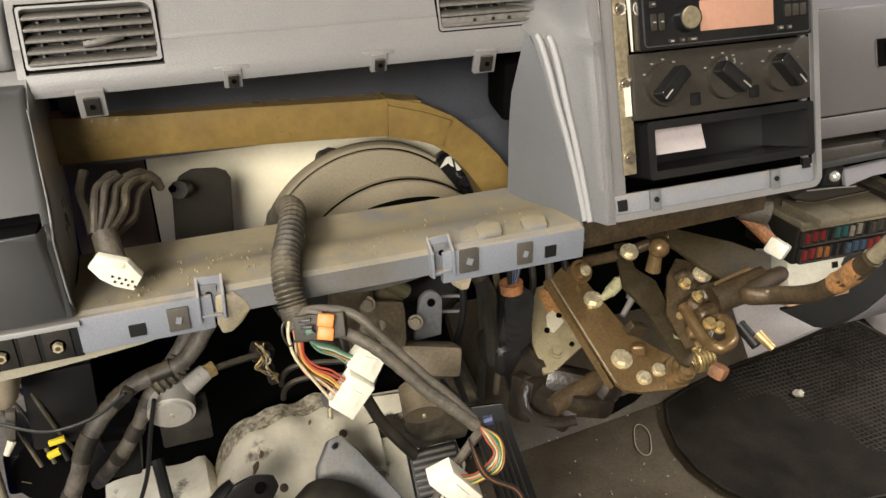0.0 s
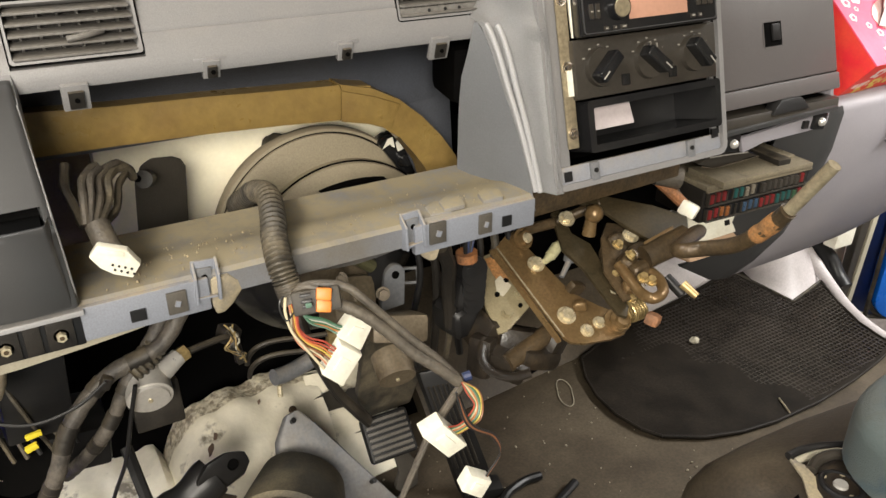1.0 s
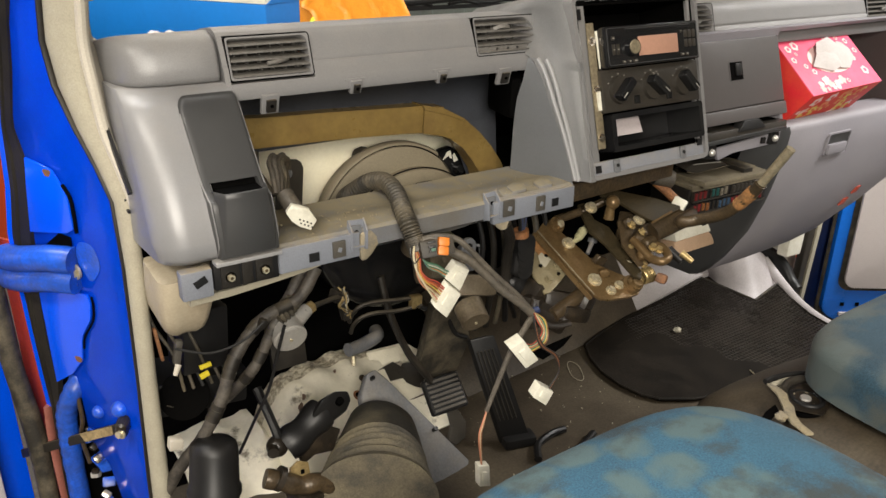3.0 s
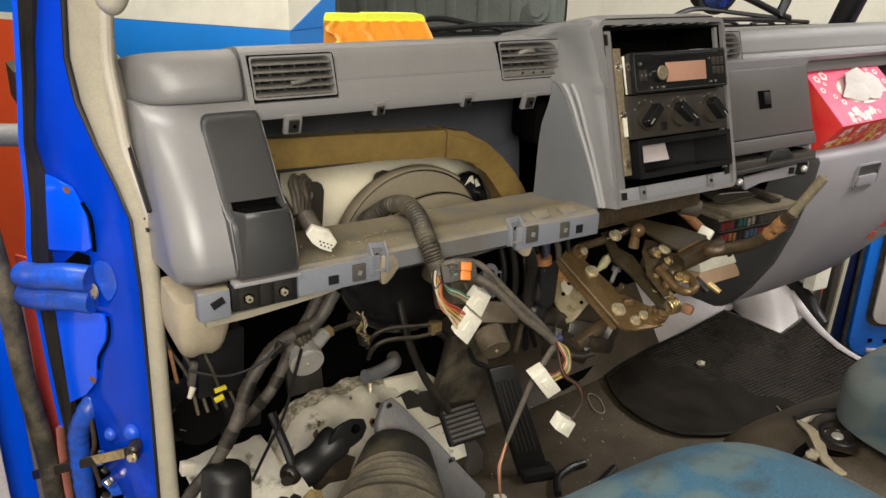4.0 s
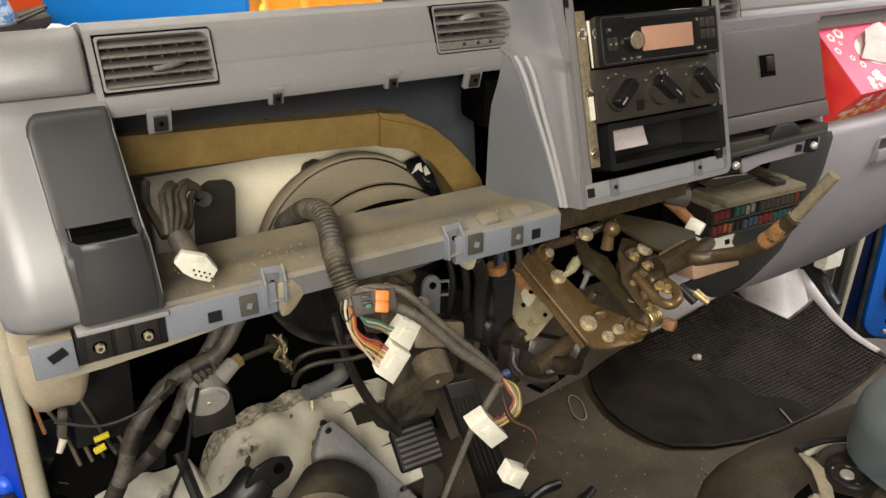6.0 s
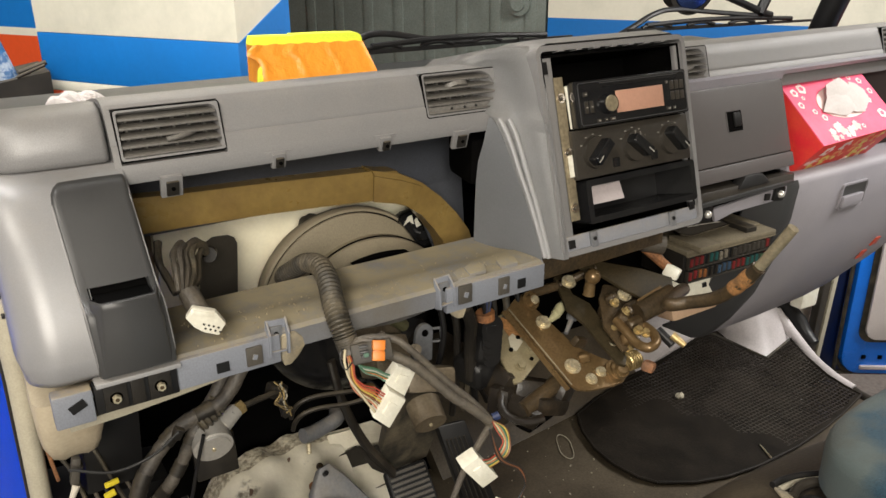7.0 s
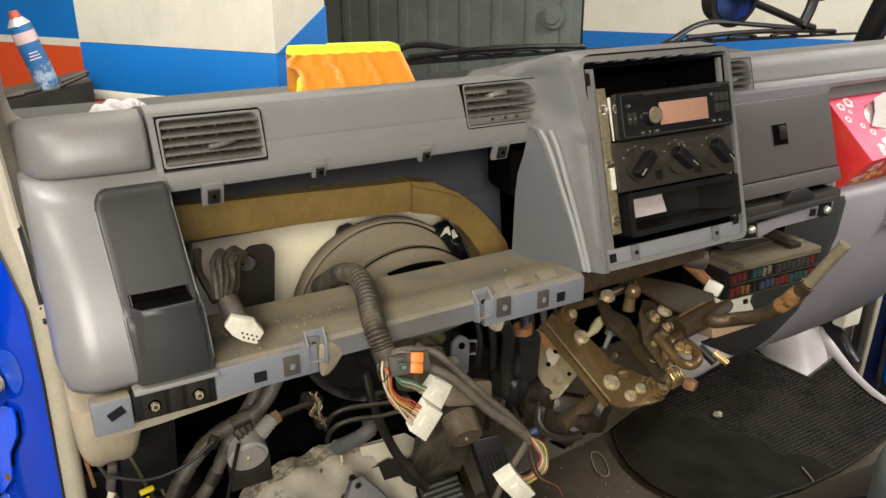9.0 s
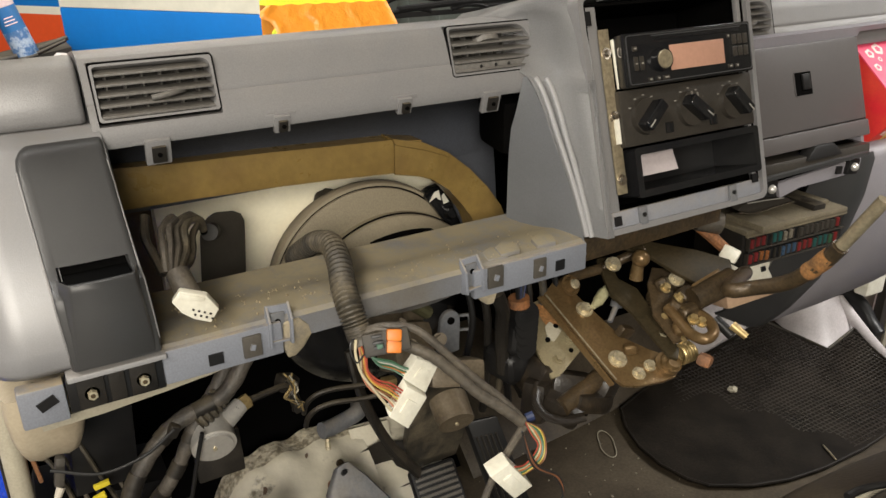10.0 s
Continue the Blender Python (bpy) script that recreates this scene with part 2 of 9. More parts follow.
WORN_BRASS = mat("bare_worn_steel", (0.52, 0.40, 0.20), 0.35, metal=0.5, second=(0.20, 0.14, 0.07), amount=0.8, scale=60, fine=300, bump=0.0008, grain=0.25)
BLUE_WORN = mat("dirty_blue_paint", (0.01, 0.08, 0.5), 0.35, second=(0.03, 0.035, 0.08), amount=0.9, scale=20, grain=0.2, contrast=(0.42, 0.7))
SEAL = mat("beige_flocked_seal", (0.36, 0.33, 0.25), 0.85, second=(0.27, 0.245, 0.19), amount=0.7, scale=22, fine=500, bump=0.0006, grain=0.08)
BEIGE = mat("beige_trim_plastic", (0.46, 0.42, 0.35), 0.55, second=(0.36, 0.33, 0.27), amount=0.6, scale=9, fine=600, bump=0.0003, grain=0.08)
FLOOR_VINYL = mat("dirty_brown_floor_vinyl", (0.040, 0.030, 0.0195), 0.55, second=(0.094, 0.075, 0.049), amount=0.9, scale=5, fine=240, bump=0.0008, grain=0.22, contrast=(0.40, 0.64))
MAT_RUBBER = mat("black_mat_rubber", (0.007, 0.0056, 0.0042), 0.58, spec=0.16, second=(0.021, 0.0165, 0.012), amount=0.9, scale=12, fine=300, bump=0.0005, grain=0.25)
CLEAR_GREY = mat("pale_lilac_panel", (0.50, 0.465, 0.465), 0.5, second=(0.36, 0.33, 0.325), amount=0.7, scale=10, grain=0.1)
DOOR_TRIM = mat("pale_mauve_door_card", (0.66, 0.60, 0.585), 0.55, second=(0.58, 0.52, 0.50), amount=0.6, scale=6, fine=500, bump=0.0003, grain=0.05)
ORANGE = mat("orange_plastic", (0.62, 0.175, 0.012), 0.45, grain=0.08, scale=60)
# Brown that stands for the insulation's shaded left end.
SHADE_BROWN = mat("insulation_shade_brown", (0.13, 0.095, 0.058), 0.8, second=(0.08, 0.058, 0.036), amount=0.7, scale=14, fine=400, bump=0.0003, grain=0.1)
CARD = mat("mauve_grey_card", (0.42, 0.37, 0.37), 0.6, grain=0.05)
DISPLAY = mat("salmon_display", (0.40, 0.22, 0.155), 0.35, second=(0.36, 0.2, 0.135), amount=0.4, scale=60, grain=0.05)
CHROME = mat("satin_chrome", (0.75, 0.68, 0.58), 0.25, metal=1.0, grain=0.05)
BRASS = mat("yellow_zinc", (0.44, 0.33, 0.15), 0.38, metal=0.6, second=(0.24, 0.165, 0.075), amount=0.7, scale=80, grain=0.2)
FRAME_STEEL = mat("galvanised_strip", (0.30, 0.255, 0.17), 0.42, metal=0.5, second=(0.19, 0.15, 0.095), amount=0.7, scale=50, grain=0.2)
TEXT = mat("faded_white_print", (0.30, 0.285, 0.25), 0.6, grain=0.05)
TEXT_DIM = mat("worn_grey_print", (0.2, 0.19, 0.165), 0.6, grain=0.05)
PAINT_WHITE = mat("cream_wall_paint", (0.74, 0.71, 0.59), 0.6, second=(0.56, 0.55, 0.45), amount=0.8, scale=5.0, fine=60, bump=0.0002, grain=0.02, contrast=(0.46, 0.75))
PAINT_BLUE = mat("blue_wall_paint", (0.005, 0.165, 0.53), 0.5, second=(0.004, 0.135, 0.43), amount=0.6, scale=2.5, fine=60, bump=0.0002, grain=0.03)
PAINT_ORANGE = mat("orange_red_wall_paint", (0.72, 0.085, 0.018), 0.5, second=(0.6, 0.07, 0.02), amount=0.6, scale=2.5, fine=60, bump=0.0002, grain=0.03)
SHEET = mat("weathered_grey_sheet_metal", (0.22, 0.255, 0.23), 0.45, second=(0.15, 0.17, 0.15), amount=0.8, scale=4, fine=120, grain=0.15)
PAINT_GREY = mat("low_bounce_wall_grey", (0.26, 0.25, 0.225), 0.7, second=(0.19, 0.18, 0.16), amount=0.7, scale=2.2, fine=90, bump=0.001, grain=0.06)
CONCRETE = mat("workshop_concrete", (0.15, 0.145, 0.135), 0.8, second=(0.09, 0.085, 0.08), amount=0.8, scale=2, fine=60, bump=0.002, grain=0.2)
CEIL_PAINT = mat("low_bounce_ceiling_grey", (0.22, 0.22, 0.21), 0.8, scale=2, grain=0.05)
YELLOW_CLOTH = mat("fluorescent_yellow_cloth", (0.72, 0.85, 0.05), 0.8, second=(0.6, 0.7, 0.05), amount=0.5, scale=30, fine=700, bump=0.0008, grain=0.08)
ORANGE_FILM = mat("crinkled_orange_film", (0.80, 0.30, 0.03), 0.38, second=(0.7, 0.25, 0.02), amount=0.6, scale=30, fine=70, bump=0.004, grain=0.05)
TISSUE = mat("white_tissue_paper", (0.56, 0.52, 0.50), 0.9, scale=30, second=(0.46, 0.42, 0.40), amount=0.4, grain=0.04)
CRUMB = mat("dry_tan_crumbs", (0.31, 0.25, 0.15), 0.8, second=(0.2, 0.15, 0.08), amount=0.8, scale=90, grain=0.1)
PINK = mat("pink_printed_card", (0.82, 0.10, 0.20), 0.6, second=(0.75, 0.055, 0.11), amount=0.6, scale=16, grain=0.04)
RED = mat("red_printed_card", (0.66, 0.02, 0.03), 0.55, second=(0.75, 0.10, 0.03), amount=0.7, scale=20, grain=0.04)
PRINT_PALE = mat("pale_pink_print", (0.85, 0.62, 0.58), 0.45, scale=30, grain=0.04)
PRINT_ORANGE = mat("warm_orange_print", (0.80, 0.26, 0.08), 0.45, scale=30, grain=0.04)
CAN_BLUE = mat("steel_blue_can_print", (0.018, 0.105, 0.27), 0.35, second=(0.03, 0.14, 0.33), amount=0.6, scale=40, grain=0.05)
CAN_LABEL = mat("pinkish_can_label", (0.52, 0.42, 0.42), 0.4, second=(0.42, 0.27, 0.27), amount=0.6, scale=70, grain=0.05)
PRINT_YELLOW = mat("yellow_print", (0.8, 0.6, 0.12), 0.45, scale=30, grain=0.04)


def seat_cloth(name, a, b, scale, stain, soil):
    """Woven seat cloth with soft round blotches of a second colour and soiled patches."""
    m = mat(name, a, 0.9, second=[c * 0.7 for c in a], amount=0.6, scale=9, fine=520, bump=0.0010, grain=0.26, sheen=0.04)
    nt = m.node_tree
    bsdf = nt.nodes["Principled BSDF"]
    col = bsdf.inputs["Base Color"].links[0].from_socket
    coord = nt.nodes.new("ShaderNodeTexCoord")
    vor = nt.nodes.new("ShaderNodeTexVoronoi")
    vor.inputs["Scale"].default_value = scale
    wob = nt.nodes.new("ShaderNodeTexNoise")
    wob.inputs["Scale"].default_value = 22
    wob.inputs["Detail"].default_value = 5
    add = nt.nodes.new("ShaderNodeVectorMath")
    add.operation = "MULTIPLY_ADD"
    add.inputs[1].default_value = (0.045, 0.045, 0.045)
    nt.links.new(coord.outputs["Object"], wob.inputs["Vector"])
    nt.links.new(wob.outputs["Color"], add.inputs[0])
    nt.links.new(coord.outputs["Object"], add.inputs[2])
    nt.links.new(add.outputs[0], vor.inputs["Vector"])
    dirt = nt.nodes.new("ShaderNodeTexNoise")
    dirt.inputs["Scale"].default_value, dirt.inputs["Detail"].default_value, dirt.inputs["Roughness"].default_value = 7.5, 8, 0.68
    nt.links.new(coord.outputs["Object"], dirt.inputs["Vector"])
    for source, span, top, tone in ((vor.outputs["Distance"], (0.52, 0.36), 0.8, b), (dirt.outputs["Fac"], (0.47, 0.60), soil, stain)):
        ramp = nt.nodes.new("ShaderNodeMapRange")
        ramp.inputs[1].default_value, ramp.inputs[2].default_value = span
        ramp.inputs[3].default_value, ramp.inputs[4].default_value = 0.0, top
        nt.links.new(source, ramp.inputs[0])
        mix = nt.nodes.new("ShaderNodeMix")
        mix.data_type = "RGBA"
        mix.inputs[7].default_value = (*tone, 1)
        nt.links.new(col, mix.inputs[6])
        nt.links.new(ramp.outputs[0], mix.inputs[0])
        col = mix.outputs[2]
    nt.links.new(col, bsdf.inputs["Base Color"])
    return m


SEAT_BLUE = seat_cloth("light_blue_seat_cloth", (0.036, 0.118, 0.190), (0.095, 0.145, 0.145), 14, (0.040, 0.044, 0.038), 0.85)
SEAT_TEAL = seat_cloth("dark_teal_seat_cloth", (0.016, 0.046, 0.070), (0.076, 0.092, 0.084), 8, (0.056, 0.063, 0.056), 0.9)


def wire(name, colour):
    return mat(name, colour, 0.45, grain=0.08, scale=80, second=[c * 0.7 for c in colour])


WIRE = {n: wire(n + "_wire_jacket", c) for n, c in dict(
    red=(0.36, 0.06, 0.035), green=(0.045, 0.13, 0.065), teal=(0.13, 0.22, 0.165), yellow=(0.55, 0.42, 0.09), cream=(0.52, 0.45, 0.30),
    orange=(0.50, 0.17, 0.05), brown=(0.22, 0.09, 0.04), black=(0.02, 0.02, 0.02), white=(0.55, 0.52, 0.44), blue=(0.05, 0.12, 0.5),
    pink=(0.48, 0.20, 0.12)).items()}
FUSE = [mat(n + "_fuse_plastic", c, 0.3, grain=0.05) for n, c in dict(
    red=(0.12, 0.012, 0.012), teal=(0.012, 0.055, 0.05), orange=(0.15, 0.055, 0.018), blue=(0.025, 0.045, 0.075), green=(0.025, 0.06, 0.03), cream=(0.12, 0.105, 0.08)).items()]
YELLOW_TAG = mat("yellow_tag_plastic", (0.62, 0.50, 0.03), 0.4, grain=0.05)


# ---- mesh helpers ----
def thing(name, at, label, category, group="", kind=""):
    ob = new(name)
    ob.location = at
    ob.empty_display_size = 0.05
    return tagged(ob, label, category, group, kind)


def base_of(ob):
    v = Vector(ob.location)
    while ob.parent:
        ob = ob.parent
        v += Vector(ob.location)
    return v


def finish(name, bm, material, angle=35):
    me = bpy.data.meshes.new(name)
    bmesh.ops.recalc_face_normals(bm, faces=bm.faces[:])
    bm.to_mesh(me)
    bm.free()
    me.materials.append(material)
    me.shade_smooth()
    me.set_sharp_from_angle(angle=radians(angle))
    return me


def part(name, bm, material, parent, label="", angle=35):
    """Links a bmesh, given in world coordinates, as one mesh object under a thing or a part."""
    me = finish(name, bm, material, angle)
    me.transform(Matrix.Translation(-base_of(parent)))
    ob = new(name, me)
    ob.parent = parent
    return tagged(ob, label) if label else ob


def solid(name, bm, material, label, category, kind="", group="", angle=35):
    """A thing that is one mesh, in world coordinates."""
    return tagged(new(name, finish(name, bm, material, angle)), label, category, group, kind)


def new_bm():
    return bmesh.new()


def box(bm, c, s, rot=(0, 0, 0), bev=0.0, seg=2):
    m = Matrix.LocRotScale(c, Euler([radians(a) for a in rot]), s)
    got = bmesh.ops.create_cube(bm, size=1, matrix=m)["verts"]
    if bev:
        edges = list({e for v in got for e in v.link_edges})
        bmesh.ops.bevel(bm, geom=edges, offset=bev, segments=seg, profile=0.6, affect="EDGES")
    return bm


def boxed(c, s, rot=(0, 0, 0), bev=0.0, seg=2):
    return box(new_bm(), c, s, rot, bev, seg)


def cyl(bm, a, b, r, r2=None, seg=16):
    a, b = Vector(a), Vector(b)
    d = b - a
    m = Matrix.Translation((a + b) / 2) @ d.to_track_quat("Z", "Y").to_matrix().to_4x4()
    bmesh.ops.create_cone(bm, cap_ends=True, segments=seg, radius1=r, radius2=r if r2 is None else r2, depth=d.length, matrix=m)
    return bm


def spline(pts, res=8):
    """A smooth line through the points."""
    p = [Vector(q) for q in pts]
    p = [2 * p[0] - p[1]] + p + [2 * p[-1] - p[-2]]
    out = []
    for i in range(1, len(p) - 2):
        a, b, c, d = p[i - 1:i + 3]
        for k in range(res):
            t = k / res
            out.append(0.5 * (2 * b + (c - a) * t + (2 * a - 5 * b + 4 * c - d) * t * t + (3 * b - a - 3 * c + d) * t ** 3))
    out.append(p[-2])
    return out


def sweep(bm, pts, r, seg=10, res=8, rfun=None, flat=1.0):
    """A round tube along a smooth line; rfun(i, length so far) scales the radius."""
    line = spline(pts, res)
    t0 = (line[1] - line[0]).normalized()
    nrm = t0.orthogonal().normalized()
    rings, run = [], 0.0
    for i, q in enumerate(line):
        t = (line[min(i + 1, len(line) - 1)] - line[max(i - 1, 0)]).normalized()
        nrm = (nrm - t * nrm.dot(t)).normalized()
        bi = t.cross(nrm)
        run += (q - line[i - 1]).length if i else 0
        k = r * (rfun(i, run) if rfun else 1)
        rings.append([bm.verts.new(q + k * (math.cos(a) * nrm + flat * math.sin(a) * bi)) for a in (2 * math.pi * j / seg for j in range(seg))])
    for u, v in zip(rings, rings[1:]):
        for j in range(seg):
            bm.faces.new((u[j], u[(j + 1) % seg], v[(j + 1) % seg], v[j]))
    bm.faces.new(rings[0][::-1])
    bm.faces.new(rings[-1])
    return bm


def slab(bm, poly, vec, bev=0.0):
    """A flat polygon given as 3D points, thickened by a vector."""
    vs = [bm.verts.new(p) for p in poly]
    f = bm.faces.new(vs)
    got = bmesh.ops.extrude_face_region(bm, geom=[f])["geom"]
    top = [v for v in got if isinstance(v, bmesh.types.BMVert)]
    bmesh.ops.translate(bm, verts=top, vec=Vector(vec))
    if bev:
        edges = list({e for v in vs + top for e in v.link_edges})
        bmesh.ops.bevel(bm, geom=edges, offset=bev, segments=2, profile=0.6, affect="EDGES")
    return bm


def lofted(bm, rows, close=False, caps=True):
    """Skins rows of points, each of one length."""
    vs = [[bm.verts.new(p) for p in row] for row in rows]
    n = len(vs[0])
    for a, b in zip(vs, vs[1:]):
        for j in range(n if close else n - 1):
            bm.faces.new((a[j], a[(j + 1) % n], b[(j + 1) % n], b[j]))
    if close and caps:
        bm.faces.new(vs[0][::-1])
        bm.faces.new(vs[-1])
    return bm


def rounded(w, h, r, n=5):
    """Corner points of a rounded rectangle about the origin."""
    out = []
    for cx, cy, a0 in ((w / 2 - r, h / 2 - r, 0), (-w / 2 + r, h / 2 - r, 90), (-w / 2 + r, -h / 2 + r, 180), (w / 2 - r, -h / 2 + r, 270)):
        for k in range(n + 1):
            a = radians(a0 + 90 * k / n)
            out.append((cx + r * math.cos(a), cy + r * math.sin(a)))
    return out


def frame_ring(bm, place, w, h, r, t, depth, raise_=0.0):
    """A rounded rectangular frame, t wide and depth deep, in the plane of the pose place (its z faces out)."""
    outer, inner = rounded(w, h, r), rounded(w - 2 * t, h - 2 * t, max(r - t, 0.0015))
    rows = [[place @ Vector((x, y, z)) for x, y in ring] for ring, z in ((outer, -depth), (outer, raise_), (inner, raise_), (inner, -depth))]
    rows.append(rows[0])
    vs = [[bm.verts.new(p) for p in row] for row in rows[:4]]
    vs.append(vs[0])
    n = len(outer)
    for a, b in zip(vs, vs[1:]):
        for j in range(n):
            bm.faces.new((a[j], a[(j + 1) % n], b[(j + 1) % n], b[j]))
    return bm


def face_at(x, y, z, lean=0.0, turn=0.0):
    """A pose on a panel that faces the driver: its x runs along the dash, its y up the panel, its z out; lean tips it back."""
    return pose(x, y, z, 90 - lean, 0, turn)


def on_part(bm, place):
    bm.transform(place)
    return bm


def hexbolt(bm, at, out, r, h):
    at, out = Vector(at), Vector(out).normalized()
    cyl(bm, at, at + out * h * 0.3, r * 1.35, seg=18)
    cyl(bm, at, at + out * h, r, r * 0.92, seg=6)
    return bm


def scatter_bits(bm, n, area, z, size, rng):
    """Small crumbs lying on a level surface; area is x0, x1, y0, y1."""
    for _ in range(n):
        x, y, s = rng.uniform(*area[:2]), rng.uniform(*area[2:]), size * rng.uniform(0.4, 1.3)
        m = Matrix.LocRotScale((x, y, z + s * 0.4), Euler((rng.random() * 3, rng.random() * 3, rng.random() * 3)), (s, s * rng.uniform(0.5, 1), s * 0.6))
        bmesh.ops.create_icosphere(bm, subdivisions=1, radius=0.5, matrix=m)
    return bm


rng = random.Random(7)
FLOOR_Z, GROUND = 0.026, -0.78

# ---- workshop ----
ground = solid("ground", boxed((1.0, 0.0, GROUND - 0.05), (14, 14, 0.1)), CONCRETE, "worn grey concrete workshop floor", "floor", "structure")
D1 = Vector((0.528, -0.849, 0))
N1 = Vector((-0.849, -0.528, 0))


def banded_wall(name, a, b, thick, bands, label):
    """A wall from a to b, painted in level bands: (top height, material)."""
    a, b = Vector((*a, 0)), Vector((*b, 0))
    d = (b - a).normalized()
    back = Vector((-d.y, d.x, 0)) * thick
    root = thing(name, (a + b) / 2, label, "wall", "", "structure")
    low = GROUND
    for top, material in bands:
        bm = slab(new_bm(), [a + Vector((0, 0, low)), b + Vector((0, 0, low)), b + back + Vector((0, 0, low)), a + back + Vector((0, 0, low))], (0, 0, top - low))
        part("paint_band", bm, material, root)
        low = top
    return root


HIGH = 3.0
banded_wall("wall_front", (-1.5, 5.43), (0.42, 2.38), 0.15, [(0.565, PAINT_ORANGE), (0.594, PAINT_WHITE), (0.75, PAINT_BLUE), (HIGH, PAINT_WHITE)],
            "workshop wall painted cream, blue and orange-red")
banded_wall("wall_right", (2.64, 2.69), (5.2, -1.43), 0.15, [(0.34, PAINT_ORANGE), (0.375, PAINT_WHITE), (0.517, PAINT_BLUE), (HIGH, PAINT_WHITE)],
            "cream workshop wall with a bright blue band")
# Unseen walls and ceiling close the room; dark grey keeps bounced light low.
banded_wall("wall_behind", (5.5, -4.5), (-4.5, -4.5), 0.15, [(HIGH, PAINT_GREY)], "unseen workshop wall, plain grey to cut bounced light")
banded_wall("wall_left", (-4.5, -4.5), (-4.5, 5.5), 0.15, [(HIGH, PAINT_GREY)], "unseen workshop wall, plain grey to cut bounced light")
banded_wall("wall_far", (-4.5, 5.5), (5.5, 5.5), 0.15, [(HIGH, PAINT_GREY)], "unseen workshop wall, plain grey to cut bounced light")
banded_wall("wall_side", (5.5, 5.5), (5.5, -4.5), 0.15, [(HIGH, PAINT_GREY)], "unseen workshop wall, plain grey to cut bounced light")
solid("ceiling", boxed((0.5, 0.5, HIGH + 0.05), (10.2, 10.2, 0.1)), CEIL_PAINT, "unseen workshop ceiling, grey to cut bounced light", "ceiling", "structure")

# the square pillar in front of the truck: a broad face and a narrow one with a slanted blue edge
pillar = thing("wall_pillar", (0.4, 1.7, GROUND), "square workshop pillar painted cream, blue and orange-red", "pillar", "", "structure")
PC, PL_, PR = Vector((0.477, 1.298, 0)), Vector((0.096, 1.911, 0)), Vector((0.664, 1.417, 0))
PB = PL_ + (PR - PC)
for lo, hi, material in ((GROUND, 0.492, PAINT_ORANGE), (0.492, 0.521, PAINT_WHITE), (0.521, 0.655, PAINT_BLUE), (0.655, HIGH, PAINT_WHITE)):
    part("paint_band", slab(new_bm(), [p + Vector((0, 0, lo)) for p in (PC, PR, PB, PL_)], (0, 0, hi - lo), 0.004), material, pillar)
side_n = Vector((0.528, -0.849, 0)) * 0.003
part("paint_band", slab(new_bm(), [PC + (PR - PC) * 0.02 + Vector((0, 0, 0.655)), PR + Vector((0, 0, 0.655)), PR + Vector((0, 0, 0.76))], side_n), PAINT_BLUE, pillar)

sheet = thing("metal_door", (2.2, 3.4, GROUND), "weathered grey sheet-metal door with upright ribs", "door", "", "structure")
SA, SB = Vector((1.25, 4.93, 0)), Vector((2.63, 2.70, 0))
part("door_leaf", slab(new_bm(), [SA + Vector((0, 0, GROUND)), SB + Vector((0, 0, GROUND)), SB + Vector((0, 0, 2.2)), SA + Vector((0, 0, 2.2))], -N1 * 0.04), SHEET, sheet)
for k in range(13):
    c = SA.lerp(SB, (k + 0.6) / 13)
    bm = slab(new_bm(), [c + D1 * -0.03 + Vector((0, 0, GROUND)), c + D1 * 0.03 + Vector((0, 0, GROUND)), c + D1 * 0.03 + Vector((0, 0, 2.2)), c + D1 * -0.03 + Vector((0, 0, 2.2))], N1 * 0.009, 0.004)
    part("rib", bm, SHEET, sheet)
kn = Vector((2.557, 2.818, 0.585)) + N1 * 0.02
bm = cyl(new_bm(), kn, kn + N1 * 0.02, 0.062, seg=28)
cyl(bm, kn, kn + N1 * 0.045, 0.036, seg=24)
part("round_lock", bm, SHEET, sheet, "round grey metal lock cover")
kn2 = Vector((2.52, 2.87, 0.33)) + N1 * 0.02
for off in (0, -0.16):
    part("bolt_head", cyl(new_bm(), kn2 + D1 * off, kn2 + D1 * off + N1 * 0.03, 0.035, seg=20), SHEET, sheet)

# ---- cab shell ----
floor = solid("floor", boxed((0.5625, -0.36, FLOOR_Z - 0.02), (1.445, 1.56, 0.04)), FLOOR_VINYL, "dirty brown vinyl cab floor", "floor", "structure")
# Bulkhead and toe board coloured near-black to keep the dash underside dark.
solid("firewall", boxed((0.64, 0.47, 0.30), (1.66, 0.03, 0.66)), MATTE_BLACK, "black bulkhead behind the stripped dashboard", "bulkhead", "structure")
bm = slab(new_bm(), [(0.42, 0.27, FLOOR_Z + 0.001), (0.94, 0.318, FLOOR_Z + 0.001), (0.94, 0.455, 0.20), (0.42, 0.455, 0.20)], (0, 0.02, -0.03))
solid("toe_vinyl", bm, FLOOR_VINYL, "brown floor vinyl rising behind the gear linkage", "toe board", "structure")
# Flat black polygon paints the dark opening and shade under the gear linkage.
solid("floor_shade_patch", slab(new_bm(), [(0.6454, 0.3795, 0.1141), (0.5968, 0.3083, 0.0517), (0.6123, 0.2988, 0.0414), (0.6253, 0.2910, 0.0330), (0.6553, 0.2962, 0.0353), (0.6914, 0.3035, 0.0390), (0.7296, 0.3177, 0.0490), (0.7654, 0.3330, 0.0603), (0.7488, 0.3435, 0.0715), (0.7108, 0.3626, 0.0926)], (0, -0.0008, 0.0012)), MATTE_BLACK, "flat black patch for the opening and shade under the gear linkage", "opening", "structure")
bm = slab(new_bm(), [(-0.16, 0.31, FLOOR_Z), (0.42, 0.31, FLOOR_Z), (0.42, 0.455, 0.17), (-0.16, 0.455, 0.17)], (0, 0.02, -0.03))
